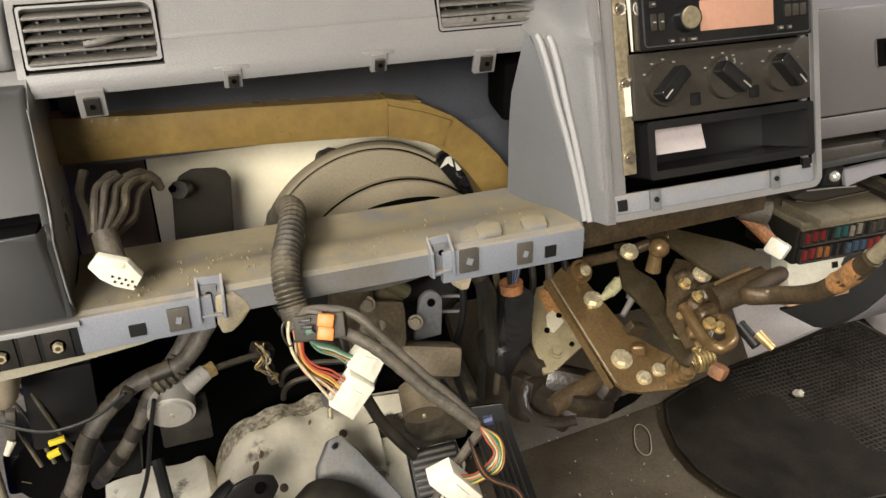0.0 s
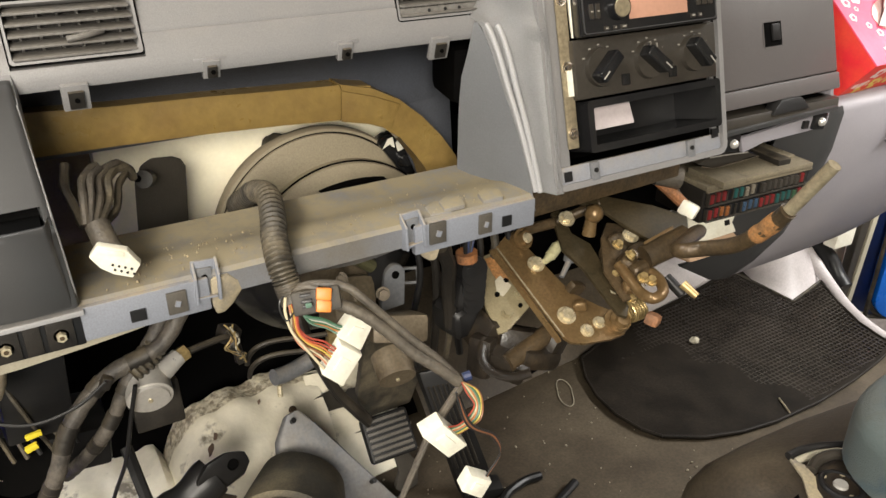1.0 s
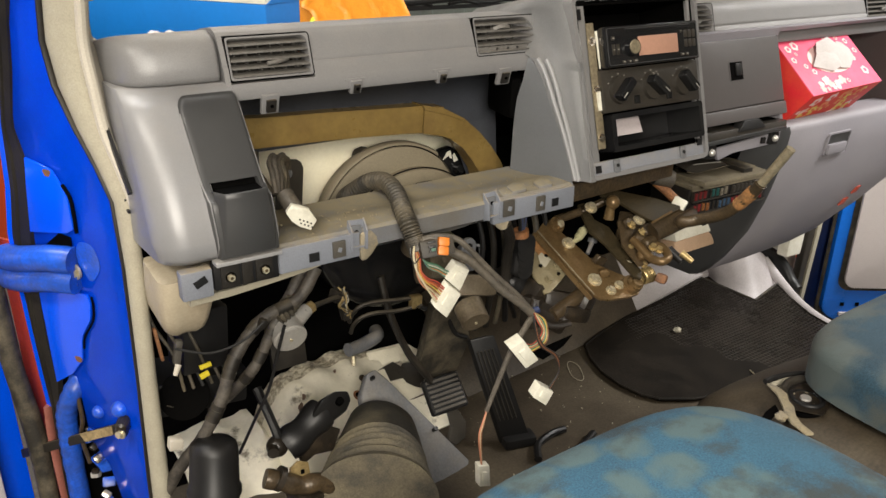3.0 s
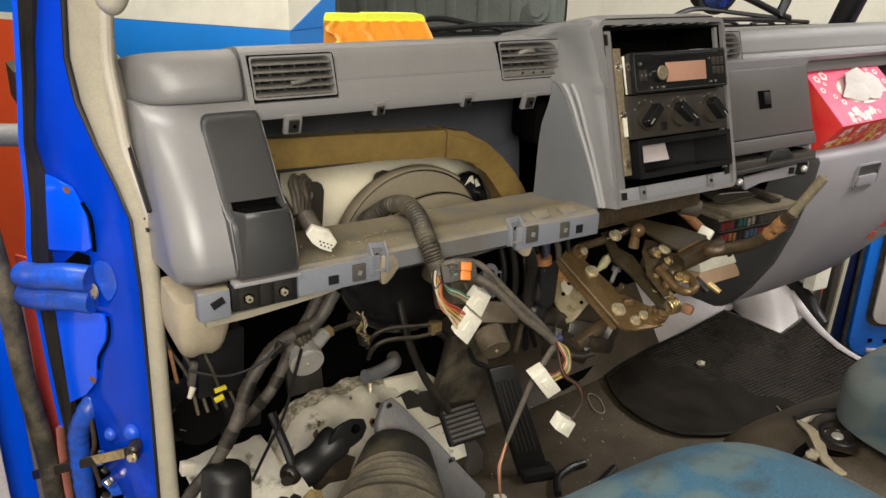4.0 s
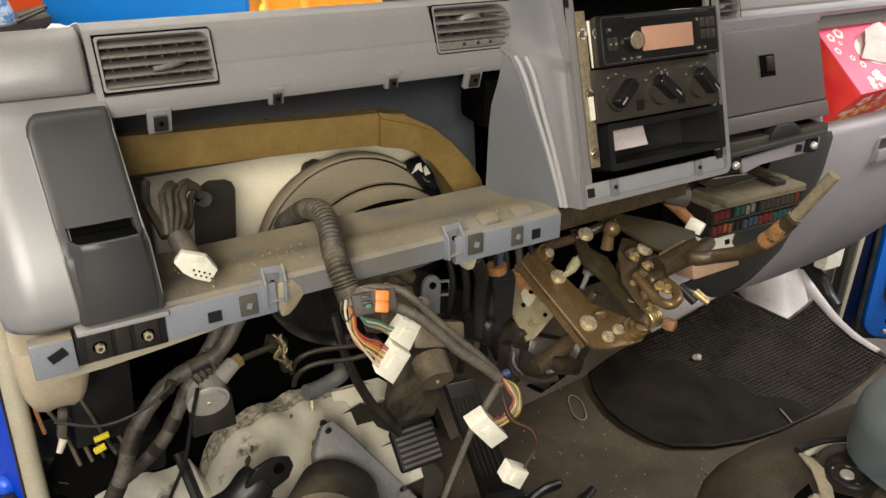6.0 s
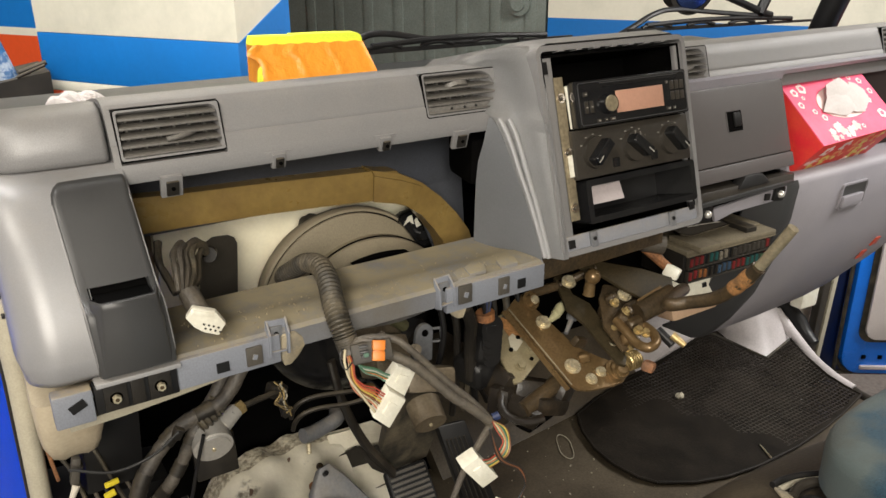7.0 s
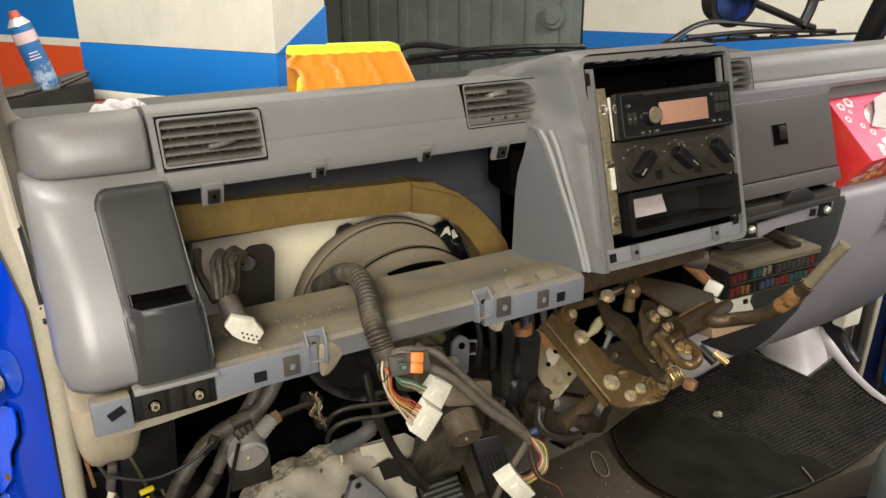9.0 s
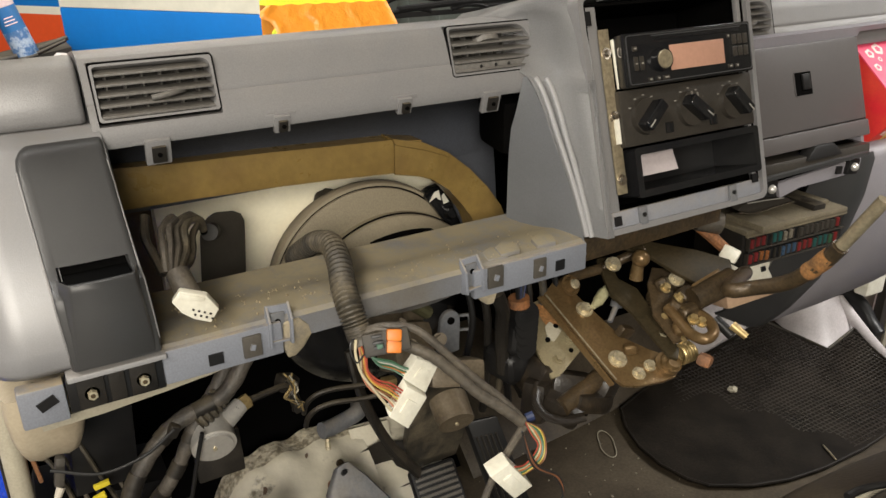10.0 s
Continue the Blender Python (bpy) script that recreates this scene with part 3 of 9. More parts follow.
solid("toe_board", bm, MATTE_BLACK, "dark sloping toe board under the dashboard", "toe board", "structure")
bm = lofted(new_bm(), [[(x, y, z), (x, y + 0.03, z + 0.012), (x, 0.42, 0.11), (x, 0.455, 0.22), (x, 0.456, 0.02), (x, y, z - 0.01)] for x, y, z in ((0.90, 0.328, FLOOR_Z + 0.012), (0.98, 0.338, FLOOR_Z + 0.018), (1.05, 0.348, FLOOR_Z + 0.022), (1.20, 0.368, FLOOR_Z + 0.028), (1.36, 0.368, FLOOR_Z + 0.028))], close=True)
solid("footwell_trim", bm, CLEAR_GREY, "pale lilac-grey footwell lining above the mat", "trim", "structure")
# Rear wall and roof are unseen additions; the wall stops short to pass light.
solid("cab_rear_wall", boxed((0.86, -1.15, 0.55), (1.22, 0.04, 1.15)), BEIGE, "unseen plain beige cab wall, cut short to pass light", "wall", "structure")
solid("cab_roof", boxed((0.64, -0.45, 1.36), (1.66, 1.40, 0.05), bev=0.02), BEIGE, "plain beige cab roof lining", "roof", "structure")

# ---- dashboard ----
dash = thing("dashboard", (0.4, 0.1, 0.5), "stripped grey truck dashboard with the instrument cluster removed", "dashboard")
PAD = [(0.094, 0.672), (0.085, 0.674), (0.083, 0.680), (0.0873, 0.6915), (0.0875, 0.692), (0.0894, 0.698), (0.0896, 0.6984), (0.0925, 0.7085), (0.0945, 0.7095), (0.0945, 0.7115), (0.0955, 0.7135),
       (0.1015, 0.728), (0.106, 0.737), (0.1088, 0.7405), (0.1091, 0.7408), (0.1114, 0.7437), (0.1117, 0.7440), (0.12, 0.7474), (0.132, 0.7482), (0.16, 0.7440), (0.22, 0.7310), (0.32, 0.7105), (0.44, 0.6865), (0.47, 0.668), (0.46, 0.655), (0.14, 0.664)]
RECESSES = [(-0.0445, 0.0535, 4, 13, 0.028), (0.288, 0.389, 6, 15, 0.028), (0.414, 0.636, 0, 19, 0.055), (0.668, 0.764, 6, 15, 0.028), (1.215, 1.315, 6, 15, 0.028)]


def pad_section(x, recess=0.0, lo=0, hi=0):
    return [(x, y + (recess if lo <= i <= hi else 0), z) for i, (y, z) in enumerate(PAD)]


rows = [pad_section(-0.0515)]
for x0, x1, lo, hi, deep in RECESSES:
    rows += [pad_section(x0 - 0.0011), pad_section(x0 - 0.0008, deep, lo, hi), pad_section(x1 + 0.0008, deep, lo, hi), pad_section(x1 + 0.0011)]
rows += [pad_section(1.44)]
part("top_pad", lofted(new_bm(), rows, close=True), GREY, dash, "grey grained vinyl top pad with a seam", angle=50)

# the rounded end cap beside the driver's door
CAP = [(0.102, 0.694), (0.094, 0.696), (0.092, 0.702), (0.0945, 0.715), (0.098, 0.728), (0.103, 0.7365), (0.111, 0.7425), (0.128, 0.7462), (0.16, 0.7420),
       (0.22, 0.7270), (0.32, 0.7040), (0.44, 0.6760), (0.45, 0.664), (0.44, 0.656), (0.14, 0.690)]
rows = []
for x, k in ((-0.1620, 0.42), (-0.1605, 0.64), (-0.1565, 0.80), (-0.149, 0.91), (-0.138, 0.965), (-0.118, 0.99), (-0.08, 1.0), (-0.059, 1.0), (-0.0555, 0.99), (-0.0535, 0.965)):
    cy, cz = 0.26, 0.70
    rows.append([(x, cy + (y - cy) * (k if y < cy else 1), cz + (z - cz) * (0.35 + 0.65 * k)) for y, z in CAP])
part("end_cap", lofted(new_bm(), rows, close=True), GREY, dash, "rounded grey end cap at the door", angle=60)

# the body below the cap, rounded round the door side
BODY = [(0.694, 0.093), (0.675, 0.066), (0.645, 0.047), (0.61, 0.028), (0.575, 0.013), (0.548, 0.004), (0.534, 0.003), (0.526, 0.010)]
rows = []
for z, y in BODY:
    r = 0.034 if z > 0.54 else 0.03
    row = [(-0.162, 0.30, z), (-0.164, y + 0.09, z)]
    for k in range(7):
        a = radians(180 + 90 * k / 6)
        row.append((-0.130 + r * math.cos(a), y + r + r * math.sin(a), z))
    row += [(-0.046, y, z), (-0.044, y + 0.01, z), (-0.044, 0.12, z), (-0.06, 0.30, z)]
    rows.append(row)
part("door_side_body", lofted(new_bm(), rows, close=True), GREY_SATIN, dash, "satin pale grey plastic body beside the door", angle=60)
# slots in the body's door side
for k in range(5):
    z = 0.560 + 0.011 * k
    part("grille_slot", boxed((-0.1655 - 0.0005 * k, 0.115 + 0.008 * k, z), (0.003, 0.012, 0.0035), (0, 0, 0), 0.0008), BLACK, dash)
part("vent_slot", slab(new_bm(), [(-0.1728, 0.150, 0.655), (-0.1728, 0.140, 0.655), (-0.168, 0.085, 0.590), (-0.168, 0.092, 0.585)], (0.004, 0, 0)), BLACK, dash)

# charcoal switch panel with its pocket
PANEL = [(0.6868, 0.086, 0), (0.6862, 0.0765, 0), (0.6835, 0.069, 0), (0.679, 0.0645, 0), (0.672, 0.0595, 0), (0.66, 0.0515, 0), (0.63, 0.0345, 0), (0.6065, 0.0200, 0), (0.6055, 0.0190, 0.008),
         (0.5945, 0.0095, 0.0130), (0.5932, 0.0040, 0.0115), (0.5920, 0.0005, 0.006), (0.5905, -0.0015, 0.001), (0.588, -0.0030, 0), (0.580, -0.0045, 0), (0.56, -0.008, 0), (0.545, -0.009, 0), (0.532, -0.008, 0), (0.528, 0.004, 0)]
rows = []
for z, y, deep in PANEL:
    x0, x1 = -0.1125 + (0.687 - z) * 0.045 + 0.015 - math.sqrt(0.015 ** 2 - min(0.0148, max(0.0, z - 0.672)) ** 2), -0.0475 + (0.687 - z) * 0.05
    rows.append([(x0, y + 0.018, z), (x0, y + 0.004, z), (x0 + 0.0015, y + 0.001, z), (x0 + 0.004, y, z), (x0 + 0.0078, y, z), (x0 + 0.0095, y + deep, z), ((x0 + x1) / 2, y - 0.001 + deep, z),
                 (x1 - 0.0075, y + deep, z), (x1 - 0.0062, y, z), (x1 - 0.004, y, z), (x1 - 0.0015, y + 0.001, z), (x1, y + 0.004, z), (x1, y + 0.018, z)])
part("switch_panel", lofted(new_bm(), rows), CHARCOAL, dash, "charcoal blank panel with a slot-shaped pocket", angle=40)
for side in (0, 1):
    line = [(row[3][0] - 0.0036, row[3][1] + 0.0032, row[3][2]) if side == 0 else (row[-4][0] + 0.0036, row[-4][1] + 0.0032, row[-4][2]) for row in rows[4::2]]
    part("panel_edge", sweep(new_bm(), line, 0.0009, 8, 3), GREY, dash, "thin grey edge of the panel")
part("panel_ledge", boxed((-0.0745, 0.0005, 0.5255), (0.073, 0.016, 0.0045), (0, 0, 0), 0.001), GREY_LIGHT, dash, "pale grey ledge under the panel")
# Black slabs put the slot's shade into its back and floor.
part("pocket", slab(new_bm(), [(-0.0985, 0.0258, 0.6050), (-0.0512, 0.0258, 0.6050), (-0.0505, 0.0205, 0.5950), (-0.0980, 0.0205, 0.5950)], (0, -0.001, 0)), MATTE_BLACK, dash)
# the pocket's front stands proud at its mouth and runs out flush at the bottom
rows = []
for z, yp, back in ((0.5990, 0.0020, 0.010), (0.6016, 0.0016, 0.003), (0.6022, 0.0012, 0.0012), (0.6014, 0.0010, 0.0), (0.596, 0.0002, 0.0), (0.578, -0.0048, 0.0), (0.560, -0.0080, 0.0), (0.545, -0.0090, 0.0), (0.534, -0.0084, 0.0)):
    k = (z - 0.534) / 0.068
    x0, x1 = -0.1125 + (0.687 - z) * 0.045, -0.0475 + (0.687 - z) * 0.05
    fl, fr, fy = x0 + 0.005 + 0.0085 * k, x1 - 0.005 - 0.003 * k, yp - 0.0125 * k - 0.0008 + back
    rows.append([(x0 + 0.0035 + 0.002 * k, yp + 0.003 + back, z), (fl - 0.0015, fy + 0.0025, z), (fl + 0.001, fy + 0.0004, z), ((fl + fr) / 2, fy - 0.0006, z), (fr - 0.001, fy + 0.0004, z), (fr + 0.0012, fy + 0.0025, z), (x1 - 0.0035, yp + 0.003 + back, z)])
part("pocket_front", lofted(new_bm(), rows), CHARCOAL, dash, "proud front of the slot-shaped pocket", angle=50)
part("pocket_floor", slab(new_bm(), [(-0.0960, -0.0085, 0.5990), (-0.0525, -0.0085, 0.5990), (-0.0515, 0.0200, 0.6000), (-0.0975, 0.0200, 0.6000)], (0, 0, -0.002)), MATTE_BLACK, dash)
bm = boxed((-0.0765, 0.006, 0.5085), (0.072, 0.012, 0.029), bev=0.0015)
strip = part("lower_strip", bm, BLACK, dash, "black strip with two bright bolts")
for x in (-0.0955, -0.0570):
    part("bolt", hexbolt(new_bm(), (x, 0.0, 0.5075), (0, -1, 0), 0.0042, 0.006), BOLT, strip)
    part("bolt_socket", cyl(new_bm(), (x, -0.0055, 0.5075), (x, -0.0064, 0.5075), 0.0019, seg=10), ZINC_DARK, strip)
    part("bolt_plate", boxed((x, -0.0003, 0.5085), (0.020, 0.003, 0.026), bev=0.001), BLACK_DUSTY, strip)
part("divider", boxed((-0.0765, -0.0003, 0.5085), (0.012, 0.003, 0.026), bev=0.001), BLACK_DUSTY, strip)
bm = boxed((-0.130, 0.009, 0.505), (0.033, 0.016, 0.032), bev=0.002)
tab = part("end_tab", bm, GREY_BLUE, dash, "blue-grey plastic tab")
part("hole", boxed((-0.127, 0.001, 0.508), (0.014, 0.003, 0.008), (0, -25, 0)), BLACK, tab)

# lower rail under the cluster opening
RAIL = [(0.004, 0.505), (0.0, 0.527), (0.003, 0.531), (0.02, 0.5325), (0.040, 0.5328), (0.050, 0.5305), (0.066, 0.5285), (0.085, 0.528), (0.112, 0.530), (0.118, 0.524), (0.10, 0.515), (0.03, 0.500)]
rail = part("lower_rail", lofted(new_bm(), [[(x, y, z) for y, z in RAIL] for x in (-0.042, 0.0, 0.05, 0.15, 0.25, 0.33, 0.392)], close=True), GREY_RAIL, dash,
            "blue-grey plastic rail strewn with dust and crumbs", angle=30)
for x0, x1 in ((-0.041, 0.058), (0.252, 0.391)):
    bm = boxed(((x0 + x1) / 2, 0.0, 0.513), (x1 - x0, 0.008, 0.030), bev=0.0015)
    tab = part("face_plate", bm, GREY_BLUE, rail)
    holes = [(0.0, 0.51, 0.012, 0.010), (0.031, 0.513, 0.010, 0.015)] if x0 < 0 else [(0.356, 0.511, 0.011, 0.011), (0.330, 0.514, 0.009, 0.016), (0.276, 0.517, 0.012, 0.017)]
    for hx, hz, hw, hh in holes:
        if hh > 0.0145:
            bm = boxed((hx, -0.0045, hz), (hw + 0.006, 0.004, hh + 0.005), bev=0.001)
            part("spring_clip", bm, PLATE_GREY, tab)
            part("clip_hole", boxed((hx, -0.0068, hz), (hw * 0.40, 0.003, hh * 0.35), (0, 20, 0)), GREY_BLUE, tab)
        else:
            part("square_hole", boxed((hx, -0.003, hz), (hw, 0.005, hh)), BLACK, tab)
# thin-walled clip brackets and broken lugs at the rail's cut-outs
for x, side in ((0.066, 1), (0.262, -1)):
    pts = [(x - 0.006, -0.004, 0.524), (x + 0.009, -0.002, 0.526), (x + 0.018, 0.001, 0.516), (x + 0.021, 0.003, 0.505), (x + 0.013, 0.004, 0.494), (x + 0.004, 0.002, 0.488), (x - 0.004, -0.001, 0.489), (x - 0.007, -0.003, 0.500)]
    if side < 0:
        pts = [(x + 0.012 - 0.8 * (p - x), q, r - 0.004) for p, q, r in pts]
    part("broken_lug", slab(new_bm(), pts, (0.002, 0.026, 0.004), 0.003), LUG, rail, "broken lug caked with tan dust")
    cx = x - 0.010
    tower = part("clip_tower", boxed((cx, 0.0045, 0.522), (0.020, 0.003, 0.038), (0, 4 * side, 0), 0.0008), GREY_BLUE, rail)
    for dx in (-0.0095, 0.0095):
        part("bracket_wall", slab(new_bm(), [(cx + dx - 0.001, 0.004, 0.504), (cx + dx - 0.001, -0.008, 0.507), (cx + dx - 0.001 + 0.001 * side, -0.0075, 0.530), (cx + dx - 0.001 + 0.002 * side, 0.004, 0.542)], (0.0022, 0, 0), 0.0005), GREY_BLUE, tower)
    part("spring_clip", boxed((cx, 0.0015, 0.523), (0.0125, 0.003, 0.024), (0, 4 * side, 0), 0.0008), GREY_STEEL, tower, "grubby steel spring clip")
    part("clip_hole", cyl(new_bm(), (cx, -0.0007, 0.527), (cx, 0.0008, 0.527), 0.0027, seg=12), MATTE_BLACK, tower)
    part("clip_lip", boxed((cx, -0.002, 0.5105), (0.016, 0.008, 0.0018), (0, 4 * side, 0), 0.0005), GREY_BLUE, tower)
# torn webs along the rail's top
for x, z in ((0.285, 0.531), (0.300, 0.534), (0.345, 0.533)):
    bm = slab(new_bm(), [(x - 0.012, 0.004, z - 0.003), (x + 0.010, 0.002, z - 0.002), (x + 0.013, 0.014, z + 0.001), (x + 0.004, 0.026, z + 0.0005), (x - 0.009, 0.020, z - 0.001)], (0.001, 0.001, 0.004), 0.001)
    part("torn_web", bm, GREY_RAIL, rail)
bm = lofted(new_bm(), [[(x, 0.012, 0.500 - 0.004 * math.sin(x * 40)), (x, 0.035, 0.488), (x, 0.075, 0.478), (x, 0.078, 0.482), (x, 0.036, 0.496)] for x in [0.0 + 0.02 * k for k in range(21)]], close=True)
part("underside_lip", bm, GREY_STEEL, dash, "grubby grey lip under the rail")

# dark liner behind the opening
LIN = [(0.098, 0.672), (0.14, 0.668), (0.19, 0.652), (0.212, 0.62), (0.218, 0.575), (0.224, 0.575), (0.220, 0.63), (0.195, 0.66), (0.14, 0.674), (0.098, 0.676)]
part("liner", lofted(new_bm(), [[(x, y, z) for y, z in LIN] for x in (-0.04, 0.1, 0.25, 0.40)], close=True), LINER, dash, "dark blue-grey plastic liner", angle=50)
part("liner", slab(new_bm(), [(0.30, 0.222, 0.600), (0.415, 0.215, 0.640), (0.425, 0.212, 0.46), (0.385, 0.225, 0.46), (0.345, 0.228, 0.56)], (0, 0.004, 0), 0.001), LINER, dash, "dark blue-grey plastic liner")
# A solid black block takes the place of the opening's shade.
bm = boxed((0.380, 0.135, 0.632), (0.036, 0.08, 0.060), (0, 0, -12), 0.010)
part("recess_shade_block", bm, MATTE_BLACK, dash, "black block standing in for the shaded opening beside the console")
for x, cz in ((-0.004, 0.667), (0.105, 0.676), (0.229, 0.677), (0.329, 0.669)):
    big = 1.15 if x < 0 or x > 0.3 else 0.82
    bm = boxed((x, 0.086, cz), (0.018 * big, 0.006, 0.020 * big), (18, 0, 0), 0.001)
    box(bm, (x, 0.090, cz + 0.009 * big), (0.034 * big, 0.012, 0.005), (0, 0, 0), 0.001)
    clip = part("fixing_clip", bm, GREY, dash, "grey bracket with a metal clip")
    part("metal_clip", boxed((x, 0.0815, cz - 0.002), (0.010 * big, 0.003, 0.013 * big), (18, 0, 0), 0.0005), BLACK_DUSTY, clip)
    part("clip_hole", cyl(new_bm(), (x, 0.081, cz - 0.002), (x, 0.0785, cz - 0.002), 0.0020, seg=10), MATTE_BLACK, clip)


# air vents
def air_vent(x0, x1, z0, z1, slats, knob, label):
    lean = math.degrees(math.atan2(0.014, 0.045))
    y = 0.0955 + 0.31 * ((z0 + z1) / 2 - 0.7165)
    place = face_at((x0 + x1) / 2, y, (z0 + z1) / 2, lean)
    w, h = x1 - x0, (z1 - z0) / math.cos(radians(lean))
    bulge = 0.008 if x0 < 0 else h * 0.40
    outer, inner = [], []
    for sx, sz, r, a0 in ((1, 1, bulge, 0), (-1, 1, 0.003, 90), (-1, -1, 0.003, 180), (1, -1, bulge, 270)):
        for k in range(7):
            a = radians(a0 + 15 * k)
            inner.append((sx * (w / 2 - 0.0026 - r) + r * math.cos(a), sz * (h / 2 - 0.0026 - r) + r * math.sin(a)))
            outer.append((sx * w / 2, sz * h / 2) if 0 < k < 6 else (inner[-1][0] if (k == 0) == (sx * sz < 0) else sx * w / 2, sz * h / 2 if (k == 0) == (sx * sz < 0) else inner[-1][1]))
    ring = [[place @ Vector((x, z, d)) for x, z in loop] for loop, d in ((outer, -0.02), (outer, 0.0004), ([(x * 1.012, z * 1.03) for x, z in inner], 0.0004), (inner, -0.0012), (inner, -0.02))]
    vent = part("air_vent", lofted(new_bm(), [row + [row[0]] for row in ring]), GREY, dash, label)
    part("vent_cavity", on_part(box(new_bm(), (0, 0, -0.0235), (w - 0.005, h - 0.005, 0.002)), place), BROWN_BLACK, vent)
    for k in range(slats):
        cy = h * ((k + 0.5) / slats - 0.5) * 0.9
        over = max(0.0, abs(cy) - (h / 2 - 0.0026 - bulge))
        short = bulge - math.sqrt(max(0.0, bulge ** 2 - over ** 2))
        part("slat", on_part(box(new_bm(), (-short / 2, cy, -0.006), (w - 0.0058 - short, 0.0019, 0.0165), (23, 0, 0), 0.0004), place), VENT, vent)
    part("shadow_gap", on_part(frame_ring(new_bm(), pose(0, 0, 0), w + 0.0026, h + 0.0026, 0.004, 0.0012, 0.004, 0.0005), place), MATTE_BLACK, vent)
    for k in range(6):
        part("vane", on_part(box(new_bm(), (w * ((k + 0.5) / 6 - 0.5) * 0.90, 0, -0.0175), (0.0016, h * 0.80, 0.009)), place), VENT, vent)
    bm = new_bm()
    if knob == "wheel":
        cyl(bm, (-0.002, 0.004, -0.012), (-0.002, 0.009, -0.0135), 0.0175, seg=30)
        plate = part("lower_plate", on_part(box(new_bm(), (0, -h / 2 + 0.0072, -0.003), (w - 0.0064, 0.0085, 0.003), (12, 0, 0), 0.001), place), VENT, vent)
        for dx in (-0.016, 0.002, 0.018):
            part("peg_hole", on_part(cyl(new_bm(), (dx, -h / 2 + 0.0072, -0.003), (dx, -h / 2 + 0.0074, -0.0005), 0.0016, seg=10), place), BLACK, plate)
    else:
        sweep(bm, [(-0.006, -0.008, 0.003), (0.004, -0.007, 0.0032), (0.014, -0.005, 0.001), (0.022, -0.003, -0.005)], 0.0026, 8, 5)
    part("vent_knob", on_part(bm, place), VENT, vent, angle=50)
    return vent


air_vent(-0.0445, 0.0535, 0.6950, 0.7398, 5, "lever", "dusty slatted air vent with a tilt lever")
air_vent(0.288, 0.389, 0.6975, 0.7440, 5, "wheel", "dusty slatted air vent with a thumb wheel")
air_vent(0.668, 0.764, 0.700, 0.7440, 5, "lever", "dusty slatted air vent beside the console")
air_vent(1.215, 1.315, 0.700, 0.7440, 5, "lever", "dusty slatted air vent at the passenger's side")

# cheek and flank on the driver's side of the console
EDGE = [(0.690, 0.370, 0.079), (0.68, 0.3705, 0.0665), (0.66, 0.3725, 0.0530), (0.635, 0.3760, 0.0420), (0.61, 0.3800, 0.0300), (0.585, 0.3835, 0.0190), (0.56, 0.3865, 0.0090), (0.535, 0.3895, 0.0005)]
BACK = [(0.690, 0.368, 0.083), (0.68, 0.3650, 0.0820), (0.66, 0.3610, 0.0830), (0.635, 0.3598, 0.0920), (0.61, 0.3600, 0.0960), (0.585, 0.3605, 0.0985), (0.56, 0.3618, 0.1010), (0.535, 0.3625, 0.1030)]
rows = [[(xb, yb, z), ((xa + xb) / 2 + 0.0015, (ya + yb) / 2, z), (xa, ya, z)] for (z, xa, ya), (_, xb, yb) in zip(EDGE, BACK)]
rows.append([(0.3630, 0.1040, 0.513), (0.3780, 0.0520, 0.513), (0.3925, -0.0030, 0.513)])
bm = lofted(new_bm(), rows)
bmesh.ops.solidify(bm, geom=bm.faces[:], thickness=0.003)
part("console_cheek", bm, GREY_CHEEK, dash, "flat blue-grey cheek of the centre console", angle=60)
rows = [[(0.335, 0.20, 0.728), (0.350, 0.20, 0.736), (0.365, 0.20, 0.745), (0.380, 0.19, 0.748), (0.392, 0.18, 0.751), (0.401, 0.17, 0.753), (0.406, 0.16, 0.755), (0.412, 0.16, 0.756)],
        [(0.335, 0.142, 0.7420), (0.350, 0.138, 0.7490), (0.366, 0.130, 0.7560), (0.380, 0.118, 0.7620), (0.392, 0.104, 0.7665), (0.401, 0.090, 0.7690), (0.406, 0.079, 0.7705), (0.412, 0.072, 0.7715)],
        [(0.335, 0.130, 0.7430), (0.350, 0.1255, 0.7460), (0.367, 0.1185, 0.7510), (0.381, 0.109, 0.7550), (0.391, 0.094, 0.7585), (0.398, 0.077, 0.7605), (0.404, 0.061, 0.7615), (0.412, 0.053, 0.762)],
        [(0.345, 0.1220, 0.7400), (0.360, 0.1190, 0.7420), (0.375, 0.1145, 0.7440), (0.3865, 0.108, 0.7447), (0.392, 0.093, 0.745), (0.397, 0.074, 0.745), (0.4035, 0.049, 0.746), (0.412, 0.043, 0.746)],
        [(0.350, 0.122, 0.722), (0.363, 0.1185, 0.722), (0.376, 0.111, 0.722), (0.385, 0.098, 0.722), (0.391, 0.083, 0.722), (0.397, 0.064, 0.722), (0.4035, 0.037, 0.722), (0.412, 0.0315, 0.722)],
        [(0.360, 0.104, 0.703), (0.367, 0.099, 0.703), (0.374, 0.092, 0.703), (0.381, 0.083, 0.703), (0.388, 0.071, 0.703), (0.395, 0.055, 0.703), (0.4035, 0.030, 0.703), (0.412, 0.026, 0.703)]]
